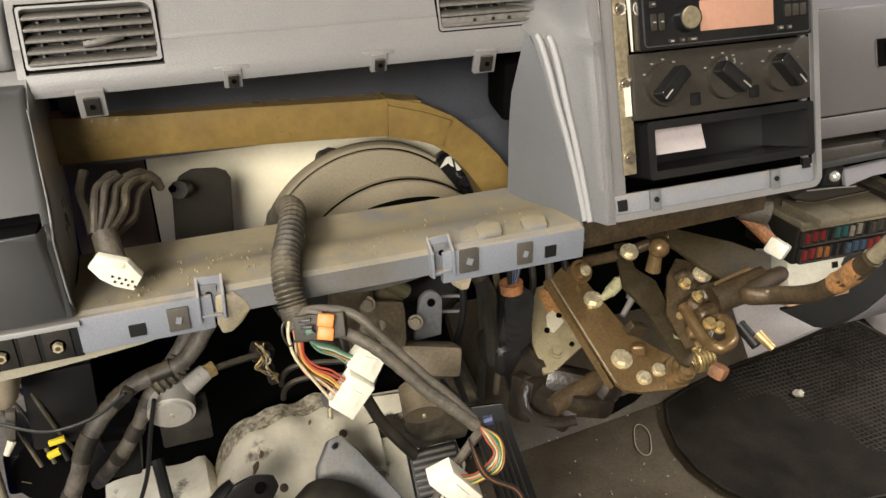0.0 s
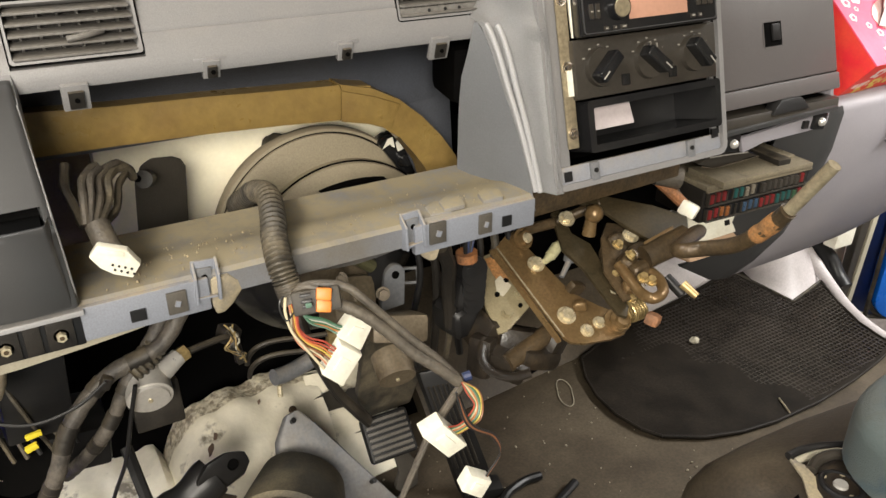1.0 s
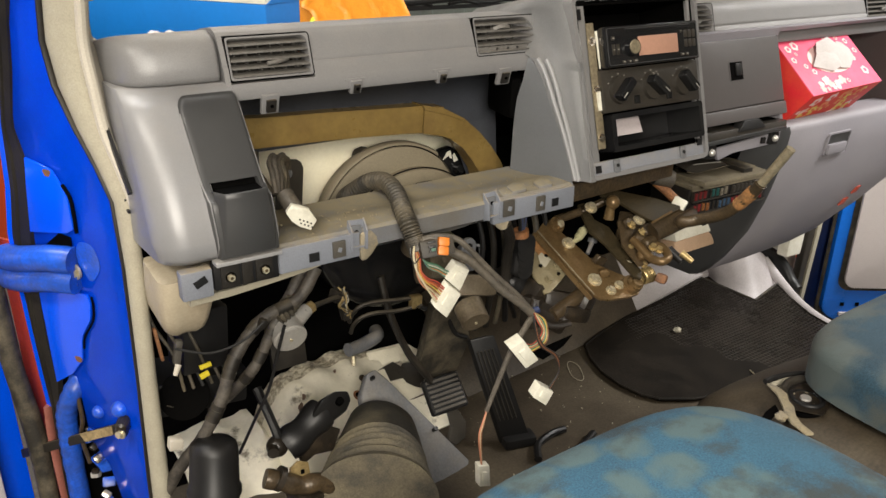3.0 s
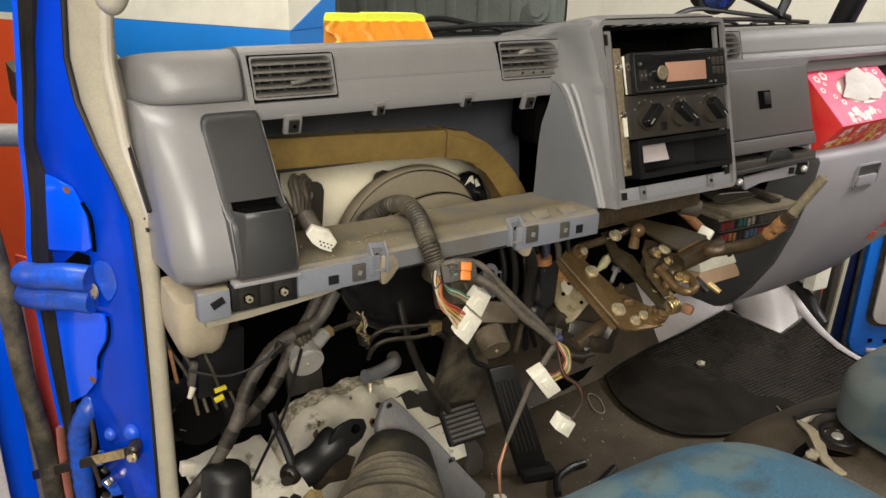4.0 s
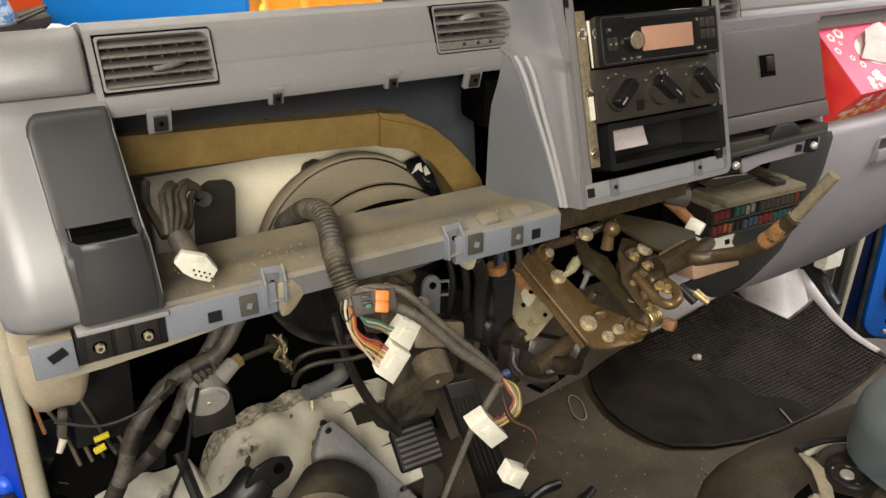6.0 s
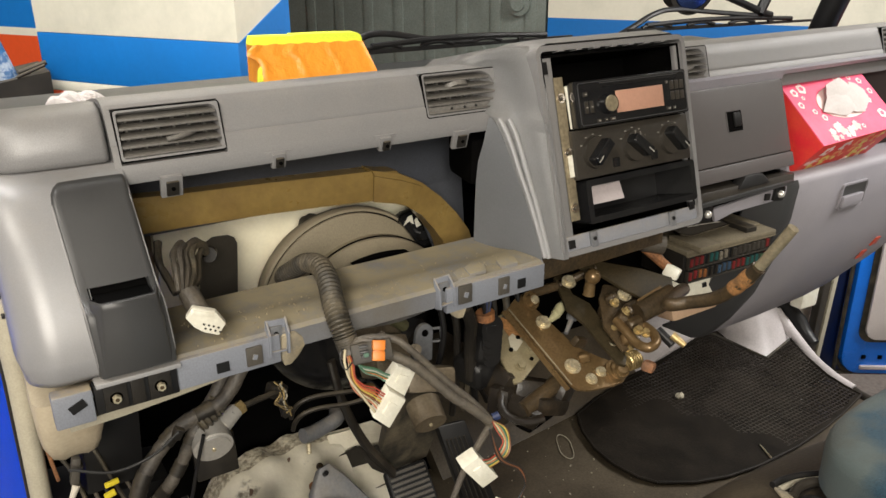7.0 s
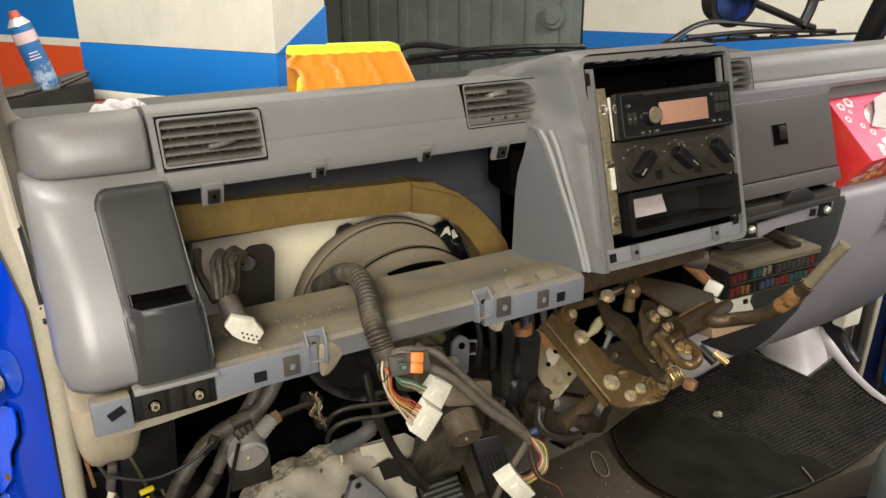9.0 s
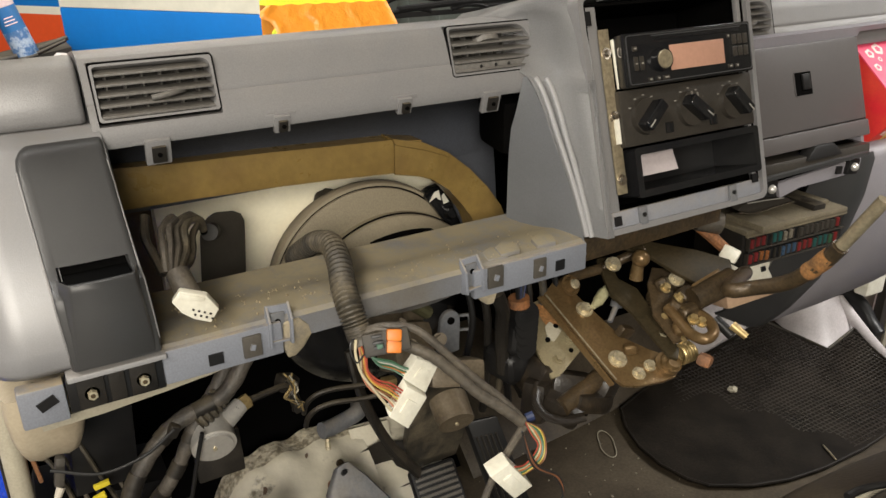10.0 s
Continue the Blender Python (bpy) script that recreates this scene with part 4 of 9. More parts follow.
for z, xa, ya in EDGE:
    yf = -0.019 + (z - 0.545) * 0.281
    g = (0.4035 - xa) / 0.0325
    d = ya - yf
    rows.append([(xa, ya, z), (xa + 0.003 * g, ya - 0.14 * d, z), (xa + 0.007 * g, ya - 0.14 * d, z), (xa + 0.010 * g, ya - 0.30 * d, z), (xa + 0.016 * g, ya - 0.42 * d, z),
                 (xa + 0.024 * g, ya - 0.68 * d, z), (xa + 0.0325 * g, yf, z), (0.412, yf - 0.0005, z)])
cols = [spline([row[j] for row in rows], 4) for j in range(8)]
bm = lofted(new_bm(), [list(row) for row in zip(*cols)])
bmesh.ops.solidify(bm, geom=bm.faces[:], thickness=0.002)
part("console_flank", bm, GREY_LIGHT, dash, "pale grey flank of the console with a double ridge", angle=55)
for f, k in ((0.10, 0.17), (0.31, 0.34)):
    line = [(xa + (0.4035 - xa) * f, ya - k * (ya + 0.019 - (z - 0.545) * 0.281) - 0.0008, z) for z, xa, ya in EDGE]
    part("ridge_bead", sweep(new_bm(), line, 0.0030, 10, 6), GREY_LIGHT, dash)

# console surround
LEAN = math.degrees(math.atan(0.281))


def on_console(x, z, out=0.0):
    """A pose on the console's leaning face at x and height z."""
    return face_at(x, -0.015 + (z - 0.545) * 0.281, z, LEAN) @ Matrix.Translation((0, 0, out))


place = on_console(0.5255, 0.6535)
bm = new_bm()
frame_ring(bm, place, 0.245, 0.246, 0.012, 0.0065, 0.045, 0.004)
surround = part("console_surround", bm, GREY, dash, "pale grey console surround with rounded corners", angle=45)
# Walls coloured near-black for the shade inside the console.
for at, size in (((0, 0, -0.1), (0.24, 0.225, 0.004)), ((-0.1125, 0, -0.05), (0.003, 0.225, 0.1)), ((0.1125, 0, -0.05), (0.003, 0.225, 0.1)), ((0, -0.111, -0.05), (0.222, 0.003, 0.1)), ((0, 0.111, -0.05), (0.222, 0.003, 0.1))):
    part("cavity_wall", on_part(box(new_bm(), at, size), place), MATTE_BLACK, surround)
bm = box(new_bm(), (-0.1085, 0, -0.004), (0.022, 0.222, 0.006), bev=0.001)
bm.transform(place)
part("side_flange", bm, GREY, surround)
bm = box(new_bm(), (0.112, 0, -0.004), (0.012, 0.222, 0.006), bev=0.001)
bm.transform(place)
part("side_flange", bm, GREY, surround)
bm = box(new_bm(), (0.0, -0.1095, -0.002), (0.230, 0.020, 0.006), bev=0.001)
bm.transform(place)
low = part("bottom_flange", bm, GREY_BLUE, surround)
for hx, hy in ((-0.104, -0.109), (0.105, -0.098), (-0.112, 0.098)):
    bm = box(new_bm(), (hx, hy, 0.0015), (0.009, 0.010 if hy < 0 else 0.014, 0.003))
    bm.transform(place)
    part("square_hole", bm, BLACK, surround)
for hx in (-0.070, 0.066):
    bm = box(new_bm(), (hx, -0.109, 0.0025), (0.011, 0.019, 0.004), bev=0.001)
    bm.transform(place)
    clip = part("spring_clip", bm, GREY_STEEL, surround)
    bm = cyl(new_bm(), (hx, -0.108, 0.004), (hx, -0.108, 0.006), 0.0025, seg=10)
    bm.transform(place)
    part("clip_hole", bm, BLACK, clip)
# hood joining the surround to the pad
bm = lofted(new_bm(), [[(x, 0.050 + e * 0.5, 0.7745 - e), (x, 0.075, 0.7765 - e * 0.6), (x, 0.12, 0.768 - e * 0.5), (x, 0.19, 0.748), (x, 0.19, 0.744), (x, 0.062, 0.770 - e)]
                       for x, e in ((0.403, 0.030), (0.405, 0.014), (0.411, 0.005), (0.424, 0.0), (0.53, 0.0), (0.628, 0.0), (0.641, 0.005), (0.646, 0.014), (0.648, 0.030))], close=True)
part("console_hood", bm, GREY, surround, angle=60)
for k in range(7):
    bm = box(new_bm(), (-0.085 + 0.028 * k, 0.1165, -0.001), (0.009, 0.003, 0.012), bev=0.0005)
    bm.transform(place)
    part("rib", bm, GREY, surround)
strip = part("mounting_strip", boxed((0, 0, 0), (0.013, 0.168, 0.002), bev=0.0006), FRAME_STEEL, surround, "galvanised mounting strip with three screws")
strip.data.transform(Matrix.Translation(-base_of(dash)) @ place @ Matrix.Translation((-0.0945, 0.002, 0.003)) @ Matrix.Translation(base_of(dash)))
for dy in (0.062, -0.002, -0.067):
    bm = cyl(new_bm(), (-0.0945, dy, 0.003), (-0.0945, dy, 0.0055), 0.0058, seg=18)
    cyl(bm, (-0.0945, dy, 0.005), (-0.0945, dy, 0.0085), 0.0042, 0.003, seg=14)
    bm.transform(place)
    part("screw", bm, CHROME, strip)
part("white_clip", on_part(box(new_bm(), (-0.0850, 0.050, 0.005), (0.0026, 0.050, 0.003), (0, 0, 2), 0.0006), place), WHITE_PLASTIC, strip, "thin white plastic clip")

# ---- radio ----
radio = thing("car_radio", on_console(0.548, 0.703).translation, "black single-DIN car radio with a salmon display", "radio")


rp = on_console(0.5300, 0.7025, 0.009)
part("chassis", on_part(box(new_bm(), (0, -0.002, -0.06), (0.178, 0.046, 0.11), bev=0.001), rp), MATTE_BLACK, radio)
face = part("faceplate", on_part(box(new_bm(), (0.002, 0, 0.004), (0.184, 0.054, 0.016), bev=0.003), rp), GLOSS_BLACK, radio, "gloss black radio faceplate")
part("disc_slot", on_part(box(new_bm(), (0.012, 0.0195, 0.0118), (0.125, 0.0028, 0.002)), rp), BLACK, face)
part("slot_lip", on_part(box(new_bm(), (0.012, 0.0222, 0.0122), (0.130, 0.0015, 0.0015)), rp), CHARCOAL, face)
part("display", on_part(box(new_bm(), (0.010, -0.002, 0.0122), (0.079, 0.026, 0.0015), bev=0.0005), rp), DISPLAY, face, "salmon-coloured display")
bm = cyl(new_bm(), (-0.0445, -0.003, 0.011), (-0.0445, -0.003, 0.020), 0.0122, 0.0112, seg=26)
part("bezel", on_part(frame_ring(new_bm(), pose(0.002, 0, 0.0124), 0.179, 0.0495, 0.004, 0.0011, 0.002, 0.0004), rp), CHARCOAL, face)
kn = part("volume_knob", on_part(bm, rp), GLOSS_BLACK, face)
part("knob_cap", on_part(cyl(new_bm(), (-0.0445, -0.003, 0.0195), (-0.0445, -0.003, 0.0215), 0.0098, 0.0090, seg=26), rp), FRAME_STEEL, kn, "satin metal knob cap")
for i in range(3):
    for j in range(2):
        part("button", on_part(box(new_bm(), (0.066 + 0.0085 * i, 0.009 - 0.013 * j, 0.0125), (0.0062, 0.0105, 0.002), bev=0.0006), rp), BROWN_BLACK, face)
for x, y, w, h in ((-0.077, 0.011, 0.006, 0.005), (-0.077, -0.004, 0.005, 0.014), (-0.069, -0.004, 0.005, 0.014), (-0.060, -0.021, 0.006, 0.004), (-0.049, -0.021, 0.004, 0.004),
                   (-0.038, -0.021, 0.009, 0.004), (0.057, 0.013, 0.004, 0.004), (0.057, -0.019, 0.007, 0.004), (0.067, -0.019, 0.005, 0.004)):
    part("button", on_part(box(new_bm(), (x, y, 0.0125), (w, h, 0.002), bev=0.0005), rp), BROWN_BLACK, face)
    part("button_mark", on_part(box(new_bm(), (x, y, 0.0137), (w * 0.5, 0.0012, 0.0006)), rp), TEXT, face)

# ---- heater controls ----
hp = on_console(0.5325, 0.6475, 0.004)
heater = thing("heater_control", hp.translation, "dark brown-black heater control panel with three rotary knobs", "heater control")
panel = part("panel", on_part(box(new_bm(), (0, 0, 0), (0.194, 0.058, 0.014), bev=0.0025), hp), BROWN_BLACK, heater)
for x, turn in ((-0.066, 42), (-0.002, -40), (0.062, -48)):
    bm = cyl(new_bm(), (x, 0, 0.006), (x, 0, 0.0125), 0.0195, 0.0185, seg=32)
    kn = part("dial", on_part(bm, hp), BROWN_BLACK, heater)
    m = hp @ pose(x, 0, 0, 0, 0, turn)
    bm = box(new_bm(), (0, 0, 0.019), (0.034, 0.0125, 0.016), bev=0.003, seg=3)
    part("grip", on_part(bm, m), GLOSS_BLACK, kn, "gloss black grip")
    part("pointer", on_part(box(new_bm(), (-0.012 if turn > 0 else 0.012, 0, 0.0272), (0.010, 0.0012, 0.0008)), m), TEXT, kn)
    for k in range(5):
        a = radians(150 - 30 * k)
        part("mark", on_part(box(new_bm(), (x + 0.0228 * math.cos(a), 0.0228 * math.sin(a) - 0.001, 0.0073), (0.0026, 0.0015, 0.0006)), hp), TEXT_DIM, panel)
for k, (digit, a) in enumerate((("1", 125), ("2", 92), ("3", 60))):
    cu = bpy.data.curves.new("digit", "FONT")
    cu.body, cu.size, cu.align_x, cu.align_y, cu.extrude = digit, 0.0062, "CENTER", "CENTER", 0.0002
    ob = new("digit_temp", cu)
    bpy.context.view_layer.update()
    me = bpy.data.meshes.new_from_object(ob.evaluated_get(bpy.context.evaluated_depsgraph_get()))
    bpy.data.objects.remove(ob)
    bm = new_bm()
    bm.from_mesh(me)
    bm.transform(hp @ Matrix.Translation((-0.002 + 0.0155 * math.cos(radians(a)), 0.0155 * math.sin(radians(a)), 0.0129)))
    part("digit", bm, TEXT, panel)
for x in (-0.034, 0.031):
    part("blank_button", on_part(box(new_bm(), (x, -0.016, 0.007), (0.011, 0.0115, 0.003), bev=0.0012), hp), GLOSS_BLACK, panel)
part("white_clip", on_part(box(new_bm(), (-0.1005, -0.010, 0.002), (0.005, 0.028, 0.003)), hp), WHITE_PLASTIC, heater)

# ---- storage pocket ----
sp = on_console(0.5390, 0.5925, 0.006)
pocket = thing("storage_pocket", sp.translation, "black single-DIN storage pocket with a grey card inside", "storage pocket")
part("frame", on_part(frame_ring(new_bm(), pose(0, 0, 0), 0.186, 0.052, 0.004, 0.0075, 0.06, 0.006), sp), GLOSS_BLACK, pocket)
bm = box(new_bm(), (0, 0, -0.058), (0.174, 0.040, 0.003))
box(bm, (0, -0.0205, -0.03), (0.174, 0.002, 0.06))
part("tray", on_part(bm, sp), BLACK, pocket)
part("card", on_part(box(new_bm(), (-0.051, 0.009, -0.012), (0.058, 0.030, 0.0015), (-14, 0, 0)), sp), CARD, pocket, "mauve-grey card")

# ---- right-hand dashboard ----
part("fascia", lofted(new_bm(), [[(x, 0.100, z), (x, 0.072, z - 0.004), (x, 0.067, 0.7025), (x, 0.080, 0.7040)] for x, z in ((0.662, 0.672), (0.8, 0.672), (0.896, 0.674), (0.910, 0.699), (1.1, 0.7005), (1.44, 0.7005))], close=True), GREY_RIGHT, dash)


def on_glove(x, z, out=0.0):
    return face_at(x, 0.031 + (z - 0.582) * 0.333, z, 18.4) @ Matrix.Translation((0, 0, out))


gp = on_glove(0.784, 0.6385)
glove = part("glove_box_door", on_part(box(new_bm(), (0, 0, -0.006), (0.234, 0.110, 0.014), bev=0.004), gp), GLOVE, dash, "brown-grey glove box door")
bm = frame_ring(new_bm(), gp @ Matrix.Translation((-0.004, 0.004, 0.001)), 0.034, 0.032, 0.005, 0.002, 0.004, 0.001)
part("lid_gap", frame_ring(new_bm(), gp @ Matrix.Translation((0, 0, -0.002)), 0.2385, 0.1145, 0.006, 0.0024, 0.006, 0.0), MATTE_BLACK, dash)
latch = part("latch", bm, GLOVE, glove)
part("latch_recess", on_part(box(new_bm(), (-0.004, 0.004, 0.0012), (0.031, 0.029, 0.002)), gp), MATTE_BLACK, latch)
part("latch_tongue", on_part(box(new_bm(), (0.000, 0.006, 0.003), (0.014, 0.020, 0.004), bev=0.0015), gp), BLACK, latch)
part("lower_strip", on_part(box(new_bm(), (0, -0.0665, -0.004), (0.238, 0.022, 0.012), bev=0.003), gp), GLOVE, dash)
part("dark_lip", slab(new_bm(), [(0.664, 0.0215, 0.5560), (0.900, 0.0205, 0.5540), (0.896, 0.0165, 0.5440), (0.664, 0.0165, 0.5440)], (0, 0.030, 0), 0.001), BROWN_BLACK, dash, "dark lip under the glove box")
notch = [(0.7660, 0.5500), (0.7740, 0.5590), (0.7839, 0.5661), (0.8060, 0.5665), (0.8234, 0.5648), (0.8310, 0.5570), (0.8370, 0.5500)]
part("strip_notch", slab(new_bm(), [(x, 0.0155 + (z - 0.55) * 0.333, z) for x, z in notch], (0, 0.016, 0.002), 0.002), BLACK, dash, "black latch hump")
part("ledge_strip", slab(new_bm(), [(0.664, 0.0120, 0.5430), (0.890, 0.0120, 0.5460), (0.892, 0.0130, 0.5400), (0.664, 0.0130, 0.5370)], (0, 0.030, 0.001), 0.001), CHARCOAL, dash)
# Black block stands in for the shade under the glove box lip.
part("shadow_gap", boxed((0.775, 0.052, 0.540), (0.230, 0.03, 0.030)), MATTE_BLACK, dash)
rail2 = part("glove_rail", slab(new_bm(), [(0.722, 0.022, 0.5275), (0.889, 0.022, 0.5360), (0.889, 0.022, 0.5214), (0.861, 0.022, 0.5152), (0.766, 0.022, 0.5140), (0.730, 0.022, 0.5065)], (0, 0.006, 0), 0.0012), GREY_RIGHT, dash, "mauve-grey rail under the glove box")
for x, z in ((0.703, 0.525), (0.867, 0.527)):
    part("screw_block", boxed((x, 0.021, z), (0.024, 0.008, 0.022), (0, 8, 0), 0.002), BLACK, rail2)
    bm = bmesh.new()
    bmesh.ops.create_uvsphere(bm, u_segments=16, v_segments=10, radius=0.0058, matrix=Matrix.Translation((x, 0.016, z)))
    part("screw", bm, ALUMINIUM, rail2, "bright domed screw", angle=80)
part("square_hole", boxed((0.8405, 0.0205, 0.526), (0.010, 0.004, 0.010), (0, 5, 0)), BLACK, rail2)

# open bin with a grey rim, and the panel below it
bm = new_bm()
box(bm, (1.10, 0.20, 0.60), (0.37, 0.01, 0.22))
box(bm, (1.10, 0.12, 0.522), (0.37, 0.17, 0.008))
for x in (0.911, 1.288):
    slab(bm, [(x, 0.040, 0.53), (x, 0.082, 0.69), (x, 0.195, 0.69), (x, 0.195, 0.53)], (0.006, 0, 0))
part("open_bin", bm, GLOVE, dash, "open storage bin")
part("bin_end", slab(new_bm(), [(0.9025, 0.031, 0.540), (0.9025, 0.0745, 0.692), (0.9025, 0.12, 0.692), (0.9025, 0.12, 0.540)], (0.007, 0, 0), 0.002), GREY_RIGHT, dash)
part("bin_end", slab(new_bm(), [(1.296, 0.027, 0.538), (1.296, 0.066, 0.70), (1.296, 0.14, 0.70), (1.296, 0.14, 0.538)], (0.15, 0, 0), 0.003), GREY_RIGHT, dash)
LOWP = [(0.085, 0.541), (0.040, 0.543), (0.029, 0.537), (0.025, 0.528), (0.030, 0.474), (0.049, 0.398), (0.075, 0.327), (0.115, 0.262), (0.150, 0.218), (0.165, 0.207), (0.180, 0.207), (0.125, 0.275), (0.085, 0.345), (0.06, 0.45)]
bm = lofted(new_bm(), [[(x, y + dy, 0.545 + (z - 0.545) * k) for y, z in LOWP] for x, dy, k in ((0.905, 0.006, 1.0), (0.911, 0.0, 1.0), (1.05, 0, 1.0), (1.20, 0, 0.985), (1.28, -0.002, 0.95), (1.36, -0.006, 0.87), (1.44, -0.008, 0.76))], close=True)
lowp = part("knee_panel", bm, GREY_RIGHT, dash, "mauve-grey knee panel with a pull handle", angle=50)
for x, z in ((1.239, 0.331), (1.262, 0.356)):
    pts = [(x - 0.012, z - 0.009), (x + 0.004, z - 0.008), (x + 0.010, z + 0.007), (x - 0.002, z + 0.006)]
    part("red_sticker", slab(new_bm(), [(a, 0.0725 - (b - 0.327) * 0.366, b) for a, b in pts], (0, 0.004, 0)), WIRE["red"], lowp, "torn red sticker")
bm = frame_ring(new_bm(), face_at(1.085, 0.0268, 0.487, -6, 0), 0.074, 0.046, 0.006, 0.003, 0.004, 0.002)
pull = part("pull_handle", bm, GREY_RIGHT, lowp)
part("pull_recess", boxed((1.085, 0.0278, 0.487), (0.067, 0.002, 0.039), (6, 0, 0)), CHARCOAL, pull)
part("pull_lip", boxed((1.080, 0.0245, 0.479), (0.058, 0.007, 0.020), (6, 0, 0), 0.003), GREY_RIGHT, pull)
bm = lofted(new_bm(), [[(0.924, y - 0.0012, z), (0.910, y - 0.0020, z), (0.897, y + 0.006, z), (0.870, y + 0.050, z + 0.012), (0.875, y + 0.056, z + 0.012), (0.924, y + 0.020, z)] for y, z in LOWP[2:10]], close=True)
part("edge_trim", bm, CHARCOAL, dash, "charcoal edge trim")

# ---- tissue box ----
tp = Matrix.Translation((0.944, 0.065, 0.526)) @ Euler((radians(41.6), radians(-1.9), 0)).to_matrix().to_4x4()
TW, TD, TH = 0.212, 0.120, 0.090
tissue_box = thing("tissue_box", tp.translation, "pink and red flowered tissue box in the open dash bin", "tissue box")
part("carton_top", on_part(box(new_bm(), (TW / 2, TD / 2, TH - 0.001), (TW, TD, 0.002), bev=0.0005), tp), PINK, tissue_box, "pink printed top")
part("carton", on_part(box(new_bm(), (TW / 2, TD / 2, (TH - 0.002) / 2), (TW, TD, TH - 0.002), bev=0.0008), tp), RED, tissue_box, "red printed carton")


def blossom(u, v, r, petals, dent, on_top, lift=0.0002, turn=0.0):
    """A flat printed blossom on the carton's top or front."""
    ring = []
    for j in range(24):
        a = 2 * math.pi * j / 24 + turn
        k = r * (1 + dent * math.cos(petals * a))
        ring.append((u + k * math.cos(a), v + k * math.sin(a)))
    if on_top:
        return on_part(slab(new_bm(), [(p, q, TH + lift) for p, q in ring], (0, 0, 0.0003)), tp)
    return on_part(slab(new_bm(), [(p, -lift, q) for p, q in ring], (0, -0.0003, 0)), tp)


# ring-shaped flowers round the top, pale clusters along its front edge, warm blossoms on the front
for u, v, r in ((0.018, 0.100, 0.0075), (0.014, 0.076, 0.0062), (0.040, 0.105, 0.0095), (0.034, 0.060, 0.0050), (0.046, 0.046, 0.0058), (0.060, 0.075, 0.0045), (0.030, 0.088, 0.0038), (0.186, 0.030, 0.0090),
                (0.178, 0.060, 0.0065), (0.198, 0.075, 0.0058), (0.190, 0.098, 0.0060), (0.170, 0.108, 0.0048), (0.120, 0.016, 0.0042), (0.135, 0.112, 0.0045)):
    part("flower_print", blossom(u, v, r, 5, 0.10, True, turn=u * 90), PRINT_PALE, tissue_box)
    part("flower_core", blossom(u, v, r * 0.45, 5, 0.1, True, 0.0007), PINK, tissue_box)
for k in range(16):
    u, v, r = 0.040 + 0.0042 * k + rng.uniform(-0.006, 0.006), 0.016 + rng.uniform(-0.011, 0.016), rng.uniform(0.004, 0.0085)
    part("flower_print", blossom(u, v, r, 5, 0.22, True, 0.0002 + 0.00004 * k, u * 70), TISSUE if k % 3 == 0 else PRINT_PALE, tissue_box)
for k in range(34):
    u, v, r = rng.uniform(0.008, TW - 0.012), rng.uniform(0.008, TH - 0.010), rng.uniform(0.004, 0.012)
    part("flower_print", blossom(u, v, r, 5, 0.2, False, 0.0002 + 0.00004 * k, u * 50), (PRINT_YELLOW, PRINT_PALE, PRINT_ORANGE)[k % 3], tissue_box)
    if r > 0.007:
        part("flower_core", blossom(u, v, r * 0.35, 5, 0.1, False, 0.0020), RED, tissue_box)
for k in range(9):
    v, h, r = rng.uniform(0.012, TD - 0.012), rng.uniform(0.012, TH - 0.012), rng.uniform(0.004, 0.011)
    poly = [(-0.0002, v + r * math.cos(a) * (1 + 0.2 * math.cos(5 * a)), h + r * math.sin(a) * (1 + 0.2 * math.cos(5 * a))) for a in (2 * math.pi * j / 20 for j in range(20))]
    part("flower_print", on_part(slab(new_bm(), poly, (-0.0004, 0, 0)), tp), PRINT_PALE if k % 2 else PRINT_YELLOW, tissue_box)
TU, TV = TW * 0.53, TD * 0.56
poly = [(TU + 0.062 * math.cos(a), TV + 0.032 * math.sin(a), TH + 0.0006) for a in (2 * math.pi * j / 26 for j in range(26))]
part("opening", on_part(slab(new_bm(), poly, (0, 0, 0.0005)), tp), PRINT_PALE, tissue_box, "oval opening")
# a sheet pulled up through the opening, in overlapping folds
FOLDS = [[(-0.056, -0.008, 0.002), (-0.030, 0.020, 0.012), (0.002, 0.012, 0.019), (0.008, -0.018, 0.011), (-0.016, -0.026, 0.004)],
         [(-0.036, 0.012, 0.008), (-0.028, 0.034, 0.020), (0.006, 0.042, 0.024), (0.026, 0.022, 0.018), (0.002, 0.004, 0.016)],
         [(0.000, -0.022, 0.006), (0.002, 0.010, 0.018), (0.024, 0.032, 0.021), (0.056, 0.014, 0.008), (0.052, -0.006, 0.003), (0.026, -0.026, 0.003)]]
for fold in FOLDS:
    bm = new_bm()
    mid = sum((Vector(p) for p in fold), Vector()) / len(fold) + Vector((0, -0.003, 0.006))
    vs = [bm.verts.new((TU + x * 1.15, TV - 0.004 + y * 0.95, TH + z * 0.55 + 0.001)) for x, y, z in fold]
    c = bm.verts.new((TU + mid.x * 1.15, TV - 0.004 + mid.y, TH + mid.z * 0.7))
    for p, q in zip(vs, vs[1:] + vs[:1]):
        bm.faces.new((p, q, c))
    bmesh.ops.subdivide_edges(bm, edges=bm.edges[:], cuts=2, use_grid_fill=True)
    for v in bm.verts:
        v.co.z += 0.0016 * math.sin(v.co.x * 260) * math.cos(v.co.y * 210)
    bmesh.ops.solidify(bm, geom=bm.faces[:], thickness=0.0015)
    part("tissue", on_part(bm, tp), TISSUE, tissue_box, "white tissue sticking out", angle=50)

# ---- behind the cluster opening ----
duct = thing("air_duct", (0.2, 0.19, 0.58), "air duct wrapped in brown packing tape behind the dash", "air duct")
rows = []
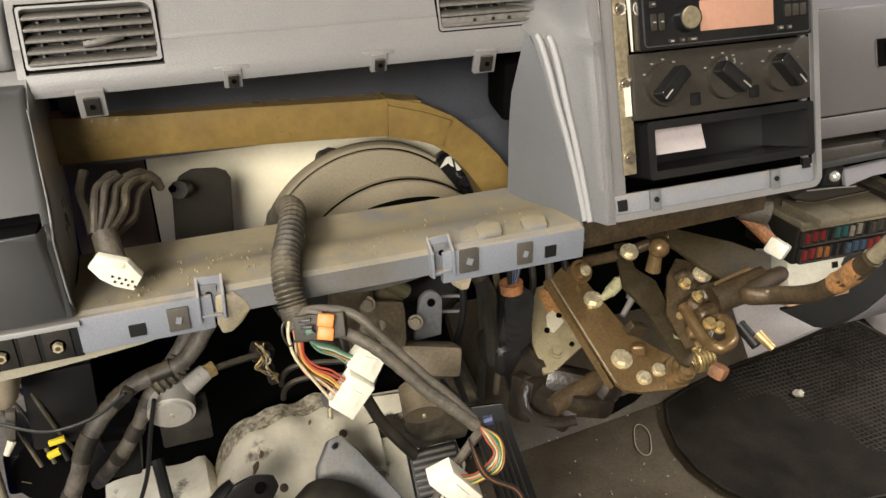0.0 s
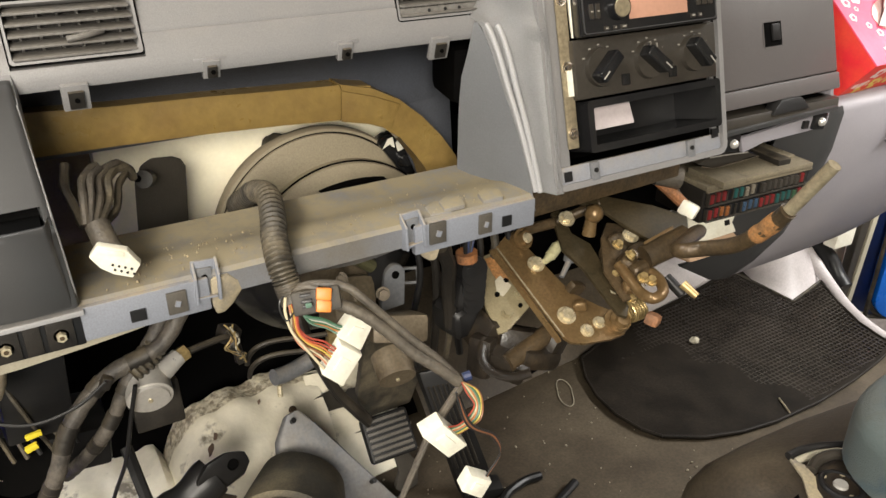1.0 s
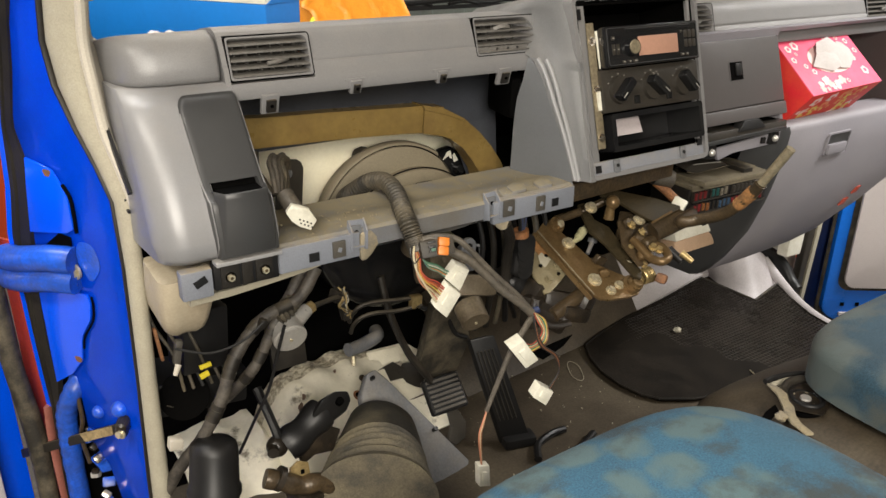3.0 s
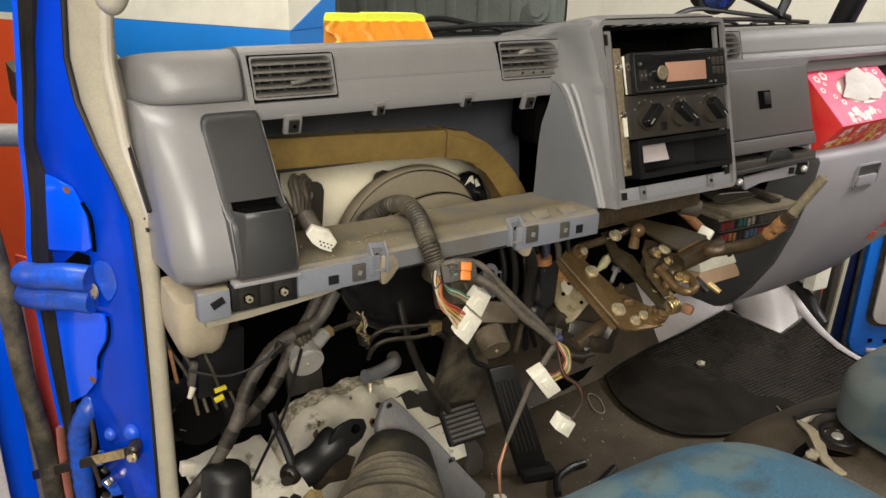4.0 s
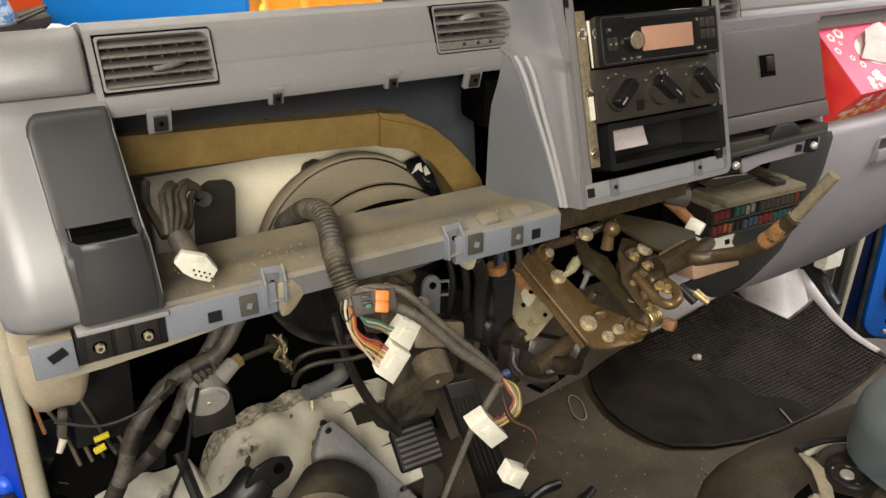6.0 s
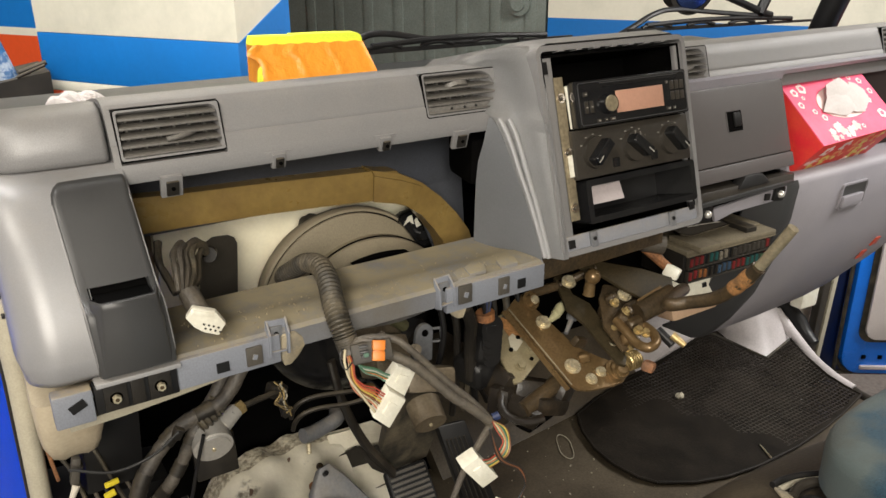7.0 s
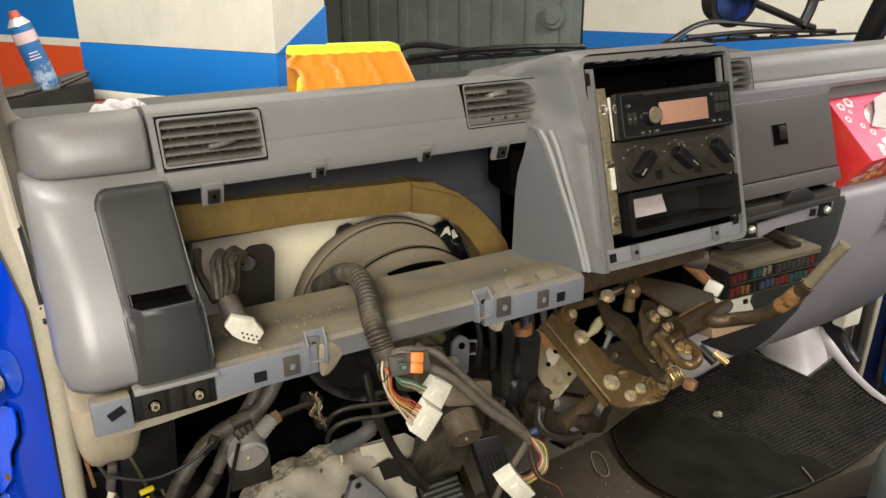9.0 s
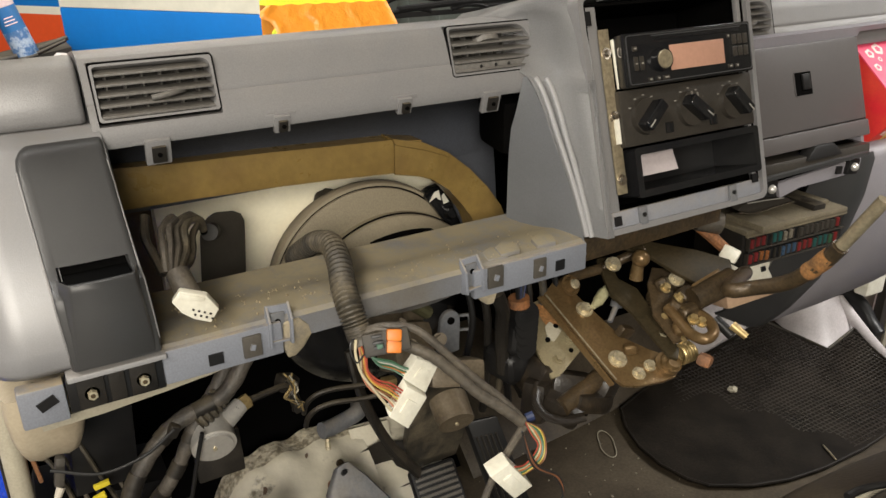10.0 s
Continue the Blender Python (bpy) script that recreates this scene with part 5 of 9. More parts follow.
for x, z0, z1, y in ((-0.05, 0.590, 0.633, 0.185), (0.03, 0.588, 0.627, 0.187), (0.12, 0.585, 0.6235, 0.188), (0.2, 0.581, 0.619, 0.188), (0.262, 0.577, 0.6165, 0.187), (0.300, 0.569, 0.611, 0.186)):
    rows.append([(x, y, z0), (x, y - 0.004, (z0 + z1) / 2), (x, y - 0.001, z1), (x, y + 0.03, z1), (x, y + 0.03, z0)])
part("taped_duct", lofted(new_bm(), rows, close=True), TAPE, duct, angle=50)
rows = []
for (xo, zo), (xi, zi) in (((0.262, 0.6185), (0.276, 0.578)), ((0.300, 0.609), (0.292, 0.570)), ((0.333, 0.592), (0.312, 0.562)), ((0.362, 0.568), (0.334, 0.546)), ((0.388, 0.540), (0.352, 0.524)), ((0.408, 0.512), (0.366, 0.504)), ((0.420, 0.480), (0.374, 0.480))):
    y = 0.181
    rows.append([(xi, y + 0.002, zi), ((xi + xo) / 2, y - 0.004, (zi + zo) / 2), (xo, y, zo), (xo, y + 0.034, zo), (xi, y + 0.034, zi)])
part("taped_elbow", lofted(new_bm(), rows, close=True), TAPE, duct, angle=50)
part("tape_edge", slab(new_bm(), [(0.262, 0.1770, 0.6120), (0.3014, 0.1765, 0.6002), (0.331, 0.1760, 0.5882), (0.3206, 0.1775, 0.5605), (0.295, 0.1790, 0.5695), (0.262, 0.1800, 0.5770)], (0, 0.003, 0.0006), 0.0008), TAPE, duct, "folded end of the packing tape")

bm = lofted(new_bm(), [[(x, 0.335, 0.41), (x, 0.330, 0.47 + 0.015 * x), (x, 0.322, 0.517 + 0.02 * x), (x, 0.335, 0.545), (x, 0.36, 0.545), (x, 0.36, 0.41)] for x in (0.02, 0.1, 0.2, 0.3, 0.42)], close=True)
insul = thing("insulation_panel", (0.22, 0.35, 0.42), "cream insulation panel on the bulkhead", "insulation")
part("panel", bm, CREAM, insul, angle=50)
# Added brown panel puts the insulation's left-hand shade into colour.
part("shaded_backing", boxed((-0.025, 0.335, 0.490), (0.085, 0.008, 0.13), (0, 0, 0), 0.002), SHADE_BROWN, insul, "brown panel standing in for the shaded end of the insulation")
part("top_lip", sweep(new_bm(), [(0.02, 0.333, 0.544), (0.12, 0.333, 0.546), (0.25, 0.334, 0.5455), (0.42, 0.334, 0.546)], 0.004, 8, 6), CREAM, insul)

booster = thing("brake_booster", (0.27, 0.30, 0.42), "dusty round black brake booster on the bulkhead", "brake booster")
BX, BZ = 0.261, 0.4092
rows = []
for r, y in ((0.108, 0.33), (0.130, 0.292), (0.1365, 0.276), (0.1370, 0.267), (0.1350, 0.2625), (0.1318, 0.2615), (0.1310, 0.2645), (0.1298, 0.2645), (0.1290, 0.2608), (0.110, 0.256), (0.08, 0.252)):
    rows.append([(BX + r * math.cos(a), y, BZ + r * math.sin(a)) for a in (2 * math.pi * j / 64 for j in range(64))])
part("shell", lofted(new_bm(), rows, close=True), BOOSTER, booster, angle=30)
bm = sweep(new_bm(), [(BX + 0.1304 * math.cos(a), 0.2640, BZ + 0.1304 * math.sin(a)) for a in (radians(6 * k) for k in range(31))], 0.0012, 8, 2)
part("rim_groove", bm, MATTE_BLACK, booster)
# the raised middle, whose edge is a long flat arc
ARC = [(0.2840 + 0.1317 * math.cos(a), 0.3735 + 0.1317 * math.sin(a)) for a in (radians(36 + 108 * k / 30) for k in range(31))]
rows = [[(0.284 + (x - 0.284) * k, y, 0.3735 + (z - 0.3735) * k) for x, z in ARC] + [(0.205, y, 0.40), (0.363, y, 0.40)] for k, y in ((1.0, 0.262), (1.0, 0.2405), (0.992, 0.2375), (0.94, 0.234), (0.86, 0.229), (0.6, 0.226))]
part("centre_boss", lofted(new_bm(), rows, close=True), BOOSTER, booster, angle=30)
part("dark_groove", sweep(new_bm(), [(x, 0.2425, z + 0.0006) for x, z in ARC], 0.0013, 8, 2), MATTE_BLACK, booster)
# Flat black crescent painted in for the recess shade on the boss.
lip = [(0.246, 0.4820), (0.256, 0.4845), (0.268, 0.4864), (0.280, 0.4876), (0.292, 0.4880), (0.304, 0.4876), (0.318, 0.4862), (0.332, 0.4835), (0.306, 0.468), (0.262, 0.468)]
part("boss_shade", slab(new_bm(), [(x, 0.2150, z) for x, z in lip], (0, 0.012, 0)), MATTE_BLACK, booster, "flat black crescent painted as shade on the raised middle")
# Added black half-shell covers the dusty shell below the rail.
rows = []
for r, y in ((0.1400, 0.292), (0.1400, 0.262), (0.1365, 0.256), (0.11, 0.244), (0.05, 0.222)):
    rows.append([(BX + r * math.cos(a), y, BZ + r * math.sin(a)) for a in (radians(165 + 210 * j / 36) for j in range(37))])
part("lower_shell", lofted(new_bm(), rows, close=True), GLOSS_BLACK, booster, "gloss-black lower shell", angle=40)
foamy = [(0.2023, 0.5179), (0.2055, 0.5290), (0.2097, 0.5328), (0.2150, 0.5335), (0.2207, 0.5357), (0.2280, 0.5338), (0.2331, 0.5311), (0.2234, 0.5238), (0.2115, 0.5195)]
part("seal_foam", slab(new_bm(), [(x, 0.280, z) for x, z in foamy], (0.0, 0.016, 0.003), 0.002), RUBBER, booster, "black foam scrap")
relay = thing("relay_box", (0.36, 0.25, 0.47), "small glossy black relay box beside the booster", "relay")
part("case", slab(new_bm(), [(x, 0.250, z) for x, z in ((0.3380, 0.5150), (0.3500, 0.5215), (0.3660, 0.5240), (0.3860, 0.5060), (0.3960, 0.4700), (0.3720, 0.4690), (0.3533, 0.4946))], (0.004, 0.030, 0.0), 0.004), GLOSS_BLACK, relay)
part("round_terminal", cyl(new_bm(), (0.372, 0.250, 0.490), (0.371, 0.238, 0.493), 0.009, 0.007, seg=16), GLOSS_BLACK, relay)
sticker = slab(new_bm(), [(x, 0.2485, z) for x, z in ((0.3425, 0.5095), (0.3504, 0.5220), (0.3569, 0.5234), (0.3600, 0.5090), (0.3560, 0.5110), (0.3530, 0.5150))], (0, 0.001, 0))
slab(sticker, [(x, 0.2485, z) for x, z in ((0.3610, 0.5150), (0.3645, 0.5180), (0.3720, 0.5055), (0.3640, 0.5035), (0.3625, 0.5080))], (0, 0.001, 0))
solid("torn_sticker", sticker, WHITE_PLASTIC, "torn white sticker on the relay box", "sticker")
bracket = thing("black_bracket", (0.06, 0.2, 0.5), "black steel bracket plate with a bolt behind the dash", "bracket")
part("plate", slab(new_bm(), [(0.0335, 0.2000, 0.4607), (0.0413, 0.1986, 0.5422), (0.0499, 0.2042, 0.5575), (0.0623, 0.2140, 0.5597), (0.0866, 0.2336, 0.5511), (0.0969, 0.2420, 0.5434), (0.1016, 0.2462, 0.5328), (0.0958, 0.2469, 0.4648), (0.0936, 0.2469, 0.4424)], (0.003, 0.006, 0), 0.002), BRACKET_GREY, bracket, "dusty grey plate with a rounded corner")
part("eye_boss", cyl(new_bm(), (0.0538, 0.1960, 0.5473), (0.0485, 0.1820, 0.5519), 0.0095, 0.0088, seg=22), BLACK_DUSTY, bracket)
part("eye_hole", cyl(new_bm(), (0.0434, 0.1830, 0.5533), (0.0425, 0.1800, 0.5543), 0.0035, seg=12), MATTE_BLACK, bracket)

pigtail = thing("wire_pigtail", (-0.01, 0.05, 0.55), "bundle of grey-brown wires ending in a white multi-pin plug", "wiring")
part("wire", sweep(new_bm(), [(-0.0212, 0.0500, 0.5711), (-0.0243, 0.0700, 0.5833), (-0.0272, 0.0800, 0.5956), (-0.0224, 0.0950, 0.6096)], 0.0040, 8, 6, lambda i, run: 1 + 0.06 * math.sin(run * 330)), BLACK_DUSTY, pigtail)
part("wire", sweep(new_bm(), [(-0.0199, 0.0460, 0.5739), (-0.0167, 0.0600, 0.5916), (-0.0140, 0.0750, 0.6001), (-0.0056, 0.0900, 0.6036), (0.0014, 0.1000, 0.6028)], 0.0033, 8, 6, lambda i, run: 1 + 0.06 * math.sin(run * 330)), LOOM, pigtail)
part("wire", sweep(new_bm(), [(-0.0169, 0.0460, 0.5733), (-0.0102, 0.0650, 0.5915), (-0.0062, 0.0800, 0.6010), (0.0031, 0.0950, 0.6016)], 0.0030, 8, 6, lambda i, run: 1 + 0.06 * math.sin(run * 330)), HOSE, pigtail)
part("wire", sweep(new_bm(), [(-0.0134, 0.0480, 0.5718), (-0.0036, 0.0700, 0.5858), (-0.0008, 0.0850, 0.5946), (0.0074, 0.1000, 0.5983), (0.0189, 0.1150, 0.5965), (0.0276, 0.1300, 0.5870)], 0.0036, 8, 6, lambda i, run: 1 + 0.06 * math.sin(run * 330)), LOOM, pigtail)
part("wire", sweep(new_bm(), [(-0.0099, 0.0500, 0.5703), (0.0031, 0.0750, 0.5800), (0.0068, 0.0900, 0.5917), (0.0163, 0.1100, 0.5926), (0.0283, 0.1250, 0.5872), (0.0334, 0.1350, 0.5730)], 0.0042, 8, 6, lambda i, run: 1 + 0.06 * math.sin(run * 330)), RUBBER, pigtail)
part("wire", sweep(new_bm(), [(-0.0067, 0.0550, 0.5668), (0.0087, 0.0800, 0.5686), (0.0158, 0.1000, 0.5811), (0.0252, 0.1200, 0.5833)], 0.0034, 8, 6, lambda i, run: 1 + 0.06 * math.sin(run * 330)), BLACK_DUSTY, pigtail)
part("loom_collar", sweep(new_bm(), [(-0.012, 0.040, 0.574), (-0.010, 0.028, 0.565), (-0.007, 0.018, 0.557)], 0.010, 12, 4), LOOM, pigtail)


def plug_face(root, corners, y, back, pins, name="plug_housing"):
    """A white plug whose broad face has these corners (x, z) at depth y; pins: holes along the edge of the last two corners."""
    poly = [Vector((x, y, z)) for x, z in corners]
    bm = slab(new_bm(), poly, back, 0.0012)
    mid = sum(poly, Vector()) / len(poly)
    small = [mid + (p - mid) * 0.45 + Vector((0, -0.0015, 0)) for p in poly]
    slab(bm, small, (0, 0.004, 0), 0.0006)
    housing = part(name, bm, WHITE_PLASTIC, root, "ivory plastic plug")
    a, b = poly[-1], poly[-2]
    for i in range(pins):
        for j in range(2):
            c = a.lerp(b, (i + 0.6) / (pins + 0.2)) + Vector(back) * (0.3 + 0.4 * j) + (a + b - 2 * mid).normalized() * 0.0002
            part("pin_hole", boxed(c, (0.0022, 0.0024, 0.0022), (0, 40, 0)), BLACK, housing)
    return housing


plug = part("plug_housing", slab(new_bm(), [(-0.0258, 0.0060, 0.5639), (-0.0185, 0.0060, 0.5718), (0.0021, 0.0060, 0.5627), (0.0104, 0.0060, 0.5486), (0.0026, 0.0060, 0.5383), (-0.0106, 0.0060, 0.5449), (-0.0193, 0.0060, 0.5526)], (0.002, 0.007, 0.001), 0.0012), WHITE_PLASTIC, pigtail, "ivory plastic plug")
part("plug_ridge", slab(new_bm(), [(-0.0186, 0.0045, 0.5703), (0.0005, 0.0045, 0.5620), (-0.0018, 0.0045, 0.5593), (-0.0206, 0.0045, 0.5664)], (0.001, 0.004, 0.001), 0.0005), WHITE_PLASTIC, plug)
for at in ((-0.0101, 0.0058, 0.5537), (-0.0058, 0.0058, 0.5514), (-0.0015, 0.0058, 0.5492), (0.0029, 0.0058, 0.5468), (-0.0092, 0.0058, 0.5491), (-0.0048, 0.0058, 0.5468), (-0.0005, 0.0058, 0.5445), (0.0040, 0.0058, 0.5421)):
    part("pin_slot", boxed(at, (0.0016, 0.0020, 0.0016), (0, 30, 0)), BLACK_DUSTY, plug)

# ---- main harness over the rail ----
harness = thing("wiring_harness", (0.15, 0.0, 0.5), "hanging wiring harness with a ribbed conduit and white plugs", "wiring")


def ribs(i, run):
    return 1.0 + (0.10, 0.10, -0.13)[i % 3]


part("ribbed_conduit", sweep(new_bm(), [(0.165, 0.24, 0.47), (0.142, 0.200, 0.496), (0.142, 0.165, 0.518), (0.142, 0.125, 0.540), (0.141, 0.082, 0.552), (0.130, 0.036, 0.552), (0.120, 0.005, 0.544), (0.116, -0.016, 0.532), (0.117, -0.026, 0.518), (0.119, -0.030, 0.507)], 0.0108, 14, 16, ribs), RUBBER, harness, "dusty black ribbed conduit", angle=20)
part("tape_wrap", sweep(new_bm(), [(0.117, -0.026, 0.518), (0.119, -0.030, 0.507), (0.120, -0.034, 0.501)], 0.0115, 12, 4), LOOM, harness)
part("main_loom", sweep(new_bm(), [(0.144, -0.050, 0.504), (0.153, -0.058, 0.501), (0.170, -0.066, 0.490), (0.190, -0.074, 0.469), (0.207, -0.082, 0.449), (0.225, -0.090, 0.433), (0.244, -0.098, 0.414)], 0.0054, 12, 8,
     lambda i, run: 1 + 0.05 * math.sin(i * 1.9)), LOOM, harness, "loom wrapped in grey tape", angle=40)
part("thin_loom", sweep(new_bm(), [(0.117, -0.030, 0.509), (0.125, -0.038, 0.517), (0.139, -0.046, 0.520), (0.158, -0.054, 0.516), (0.172, -0.062, 0.503), (0.192, -0.070, 0.479), (0.210, -0.078, 0.458), (0.228, -0.086, 0.439), (0.244, -0.094, 0.418)], 0.0036, 10, 8), LOOM, harness)
part("thin_loom", sweep(new_bm(), [(0.116, -0.035, 0.509), (0.120, -0.040, 0.516), (0.127, -0.045, 0.520), (0.136, -0.050, 0.519)], 0.0026, 8, 6), LOOM, harness)
blk = part("black_plug", boxed((0.1330, -0.0520, 0.5090), (0.040, 0.014, 0.020), (-25, -6, -20), 0.002), BLACK_DUSTY, harness, "black plug with an orange lock")
bm = boxed((0.1357, -0.0620, 0.5195), (0.0125, 0.008, 0.0100), (-25, 8, -20), 0.0014)
box(bm, (0.1347, -0.0625, 0.5085), (0.0125, 0.008, 0.0100), (-25, 8, -20), 0.0014)
box(bm, (0.1352, -0.0612, 0.5140), (0.0095, 0.006, 0.0060), (-25, 8, -20), 0.0010)
part("orange_lock", bm, ORANGE, blk, "orange locking tab")
part("teal_dot", boxed((0.122, -0.062, 0.513), (0.005, 0.004, 0.004), bev=0.001), WIRE["teal"], blk)
part("latch_rib", boxed((0.120, -0.061, 0.522), (0.009, 0.004, 0.0025), (-25, -6, -20), 0.0006), BLACK, blk)
part("latch_rib", boxed((0.121, -0.061, 0.516), (0.009, 0.004, 0.0025), (-25, -6, -20), 0.0006), BLACK, blk)
part("latch_rib", boxed((0.122, -0.061, 0.511), (0.009, 0.004, 0.0025), (-25, -6, -20), 0.0006), BLACK, blk)
plug_face(harness, [(0.1520, 0.4610), (0.1670, 0.4770), (0.1880, 0.4640), (0.1740, 0.4390)], -0.043, (0.002, 0.012, 0.003), 4)
plug_face(harness, [(0.1340, 0.4290), (0.1540, 0.4540), (0.1740, 0.4360), (0.1530, 0.4090)], -0.046, (0.002, 0.012, 0.003), 5)
part("wire", sweep(new_bm(), [(0.115, -0.034, 0.507), (0.119, -0.035, 0.499), (0.128, -0.036, 0.487), (0.143, -0.038, 0.480), (0.154, -0.039, 0.471), (0.164, -0.040, 0.466)], 0.00085, 6, 7), WIRE["green"], harness)
part("wire", sweep(new_bm(), [(0.115, -0.034, 0.507), (0.120, -0.035, 0.498), (0.128, -0.037, 0.486), (0.143, -0.038, 0.478), (0.154, -0.040, 0.470), (0.163, -0.041, 0.466)], 0.00085, 6, 7), WIRE["teal"], harness)
part("wire", sweep(new_bm(), [(0.115, -0.034, 0.507), (0.121, -0.035, 0.497), (0.129, -0.036, 0.484), (0.144, -0.038, 0.476), (0.154, -0.039, 0.468), (0.163, -0.040, 0.463)], 0.00085, 6, 7), WIRE["white"], harness)
part("wire", sweep(new_bm(), [(0.115, -0.034, 0.507), (0.122, -0.035, 0.496), (0.130, -0.037, 0.482), (0.144, -0.038, 0.474), (0.154, -0.040, 0.467), (0.161, -0.041, 0.463)], 0.00085, 6, 7), WIRE["green"], harness)
part("wire", sweep(new_bm(), [(0.115, -0.034, 0.507), (0.122, -0.035, 0.495), (0.131, -0.036, 0.481), (0.145, -0.038, 0.472), (0.154, -0.039, 0.465), (0.161, -0.040, 0.461)], 0.00085, 6, 7), WIRE["orange"], harness)
part("wire", sweep(new_bm(), [(0.115, -0.034, 0.507), (0.123, -0.035, 0.494), (0.131, -0.037, 0.479), (0.145, -0.038, 0.470), (0.153, -0.040, 0.463), (0.160, -0.041, 0.460)], 0.00085, 6, 7), WIRE["teal"], harness)
part("wire", sweep(new_bm(), [(0.113, -0.036, 0.509), (0.119, -0.038, 0.494), (0.120, -0.039, 0.478), (0.128, -0.041, 0.467), (0.140, -0.042, 0.460), (0.150, -0.044, 0.450)], 0.00085, 6, 7), WIRE["red"], harness)
part("wire", sweep(new_bm(), [(0.113, -0.036, 0.509), (0.118, -0.038, 0.494), (0.119, -0.040, 0.478), (0.126, -0.042, 0.466), (0.138, -0.043, 0.458), (0.148, -0.045, 0.449)], 0.00085, 6, 7), WIRE["red"], harness)
part("wire", sweep(new_bm(), [(0.113, -0.036, 0.509), (0.117, -0.038, 0.494), (0.118, -0.040, 0.478), (0.125, -0.042, 0.465), (0.137, -0.044, 0.456), (0.145, -0.046, 0.447)], 0.00085, 6, 7), WIRE["orange"], harness)
part("wire", sweep(new_bm(), [(0.113, -0.036, 0.509), (0.116, -0.038, 0.494), (0.117, -0.039, 0.477), (0.125, -0.041, 0.463), (0.137, -0.042, 0.452), (0.145, -0.044, 0.443)], 0.00085, 6, 7), WIRE["yellow"], harness)
part("wire", sweep(new_bm(), [(0.113, -0.036, 0.509), (0.115, -0.038, 0.495), (0.116, -0.040, 0.476), (0.123, -0.042, 0.462), (0.136, -0.043, 0.450), (0.143, -0.045, 0.442)], 0.00085, 6, 7), WIRE["brown"], harness)
part("wire", sweep(new_bm(), [(0.113, -0.036, 0.509), (0.114, -0.038, 0.495), (0.114, -0.040, 0.476), (0.122, -0.042, 0.462), (0.134, -0.044, 0.449), (0.140, -0.046, 0.441)], 0.00085, 6, 7), WIRE["cream"], harness)
part("wire", sweep(new_bm(), [(0.113, -0.036, 0.509), (0.114, -0.038, 0.495), (0.114, -0.039, 0.475), (0.121, -0.041, 0.459), (0.135, -0.042, 0.445), (0.140, -0.044, 0.437)], 0.00085, 6, 7), WIRE["pink"], harness)
part("wire", sweep(new_bm(), [(0.111, -0.038, 0.511), (0.109, -0.040, 0.498), (0.112, -0.043, 0.480), (0.123, -0.045, 0.459), (0.136, -0.048, 0.436)], 0.0013, 6, 7), WIRE["cream"], harness)
part("wire", sweep(new_bm(), [(0.112, -0.036, 0.512), (0.106, -0.038, 0.509), (0.105, -0.040, 0.500), (0.109, -0.042, 0.491), (0.115, -0.044, 0.498), (0.119, -0.046, 0.503)], 0.00085, 6, 7), WIRE["black"], harness)
# lower branch: coloured wires curling to a plug, then a second small plug
part("blue_collar", sweep(new_bm(), [(0.254, -0.090, 0.410), (0.261, -0.092, 0.412)], 0.0046, 10, 3), NAVY_SLEEVE, harness)
part("wire", sweep(new_bm(), [(0.246, -0.100, 0.415), (0.250, -0.104, 0.403), (0.256, -0.107, 0.390), (0.247, -0.111, 0.383), (0.235, -0.114, 0.380), (0.222, -0.118, 0.386)], 0.00085, 6, 7), WIRE["red"], harness)
part("wire", sweep(new_bm(), [(0.246, -0.100, 0.415), (0.251, -0.104, 0.403), (0.257, -0.107, 0.390), (0.249, -0.111, 0.382), (0.236, -0.114, 0.379), (0.222, -0.118, 0.384)], 0.00085, 6, 7), WIRE["green"], harness)
part("wire", sweep(new_bm(), [(0.246, -0.100, 0.415), (0.253, -0.104, 0.403), (0.258, -0.107, 0.389), (0.251, -0.111, 0.381), (0.237, -0.114, 0.378), (0.222, -0.118, 0.382)], 0.00085, 6, 7), WIRE["cream"], harness)
part("wire", sweep(new_bm(), [(0.246, -0.100, 0.415), (0.255, -0.104, 0.403), (0.259, -0.107, 0.389), (0.253, -0.111, 0.379), (0.238, -0.114, 0.376), (0.223, -0.118, 0.380)], 0.00085, 6, 7), WIRE["orange"], harness)
part("wire", sweep(new_bm(), [(0.246, -0.100, 0.415), (0.256, -0.104, 0.403), (0.261, -0.107, 0.388), (0.255, -0.111, 0.378), (0.238, -0.114, 0.375), (0.223, -0.118, 0.378)], 0.00085, 6, 7), WIRE["teal"], harness)
part("wire", sweep(new_bm(), [(0.246, -0.100, 0.415), (0.258, -0.104, 0.403), (0.262, -0.107, 0.388), (0.256, -0.111, 0.377), (0.239, -0.114, 0.374), (0.223, -0.118, 0.376)], 0.00085, 6, 7), WIRE["green"], harness)
part("wire", sweep(new_bm(), [(0.246, -0.100, 0.415), (0.260, -0.104, 0.403), (0.263, -0.107, 0.388), (0.258, -0.111, 0.376), (0.240, -0.114, 0.372), (0.223, -0.118, 0.374)], 0.00085, 6, 7), WIRE["yellow"], harness)
part("wire", sweep(new_bm(), [(0.246, -0.100, 0.415), (0.261, -0.104, 0.403), (0.265, -0.107, 0.387), (0.260, -0.111, 0.374), (0.241, -0.114, 0.371), (0.223, -0.118, 0.372)], 0.00085, 6, 7), WIRE["brown"], harness)
plug_face(harness, [(0.2140, 0.3950), (0.2400, 0.3600), (0.2200, 0.3540), (0.1935, 0.3890)], -0.122, (0.002, 0.016, 0.003), 4)
part("wire", sweep(new_bm(), [(0.228, -0.120, 0.423), (0.241, -0.120, 0.381), (0.269, -0.118, 0.355), (0.280, -0.117, 0.329), (0.267, -0.118, 0.310), (0.258, -0.120, 0.300)], 0.0011, 6, 7), WIRE["black"], harness)
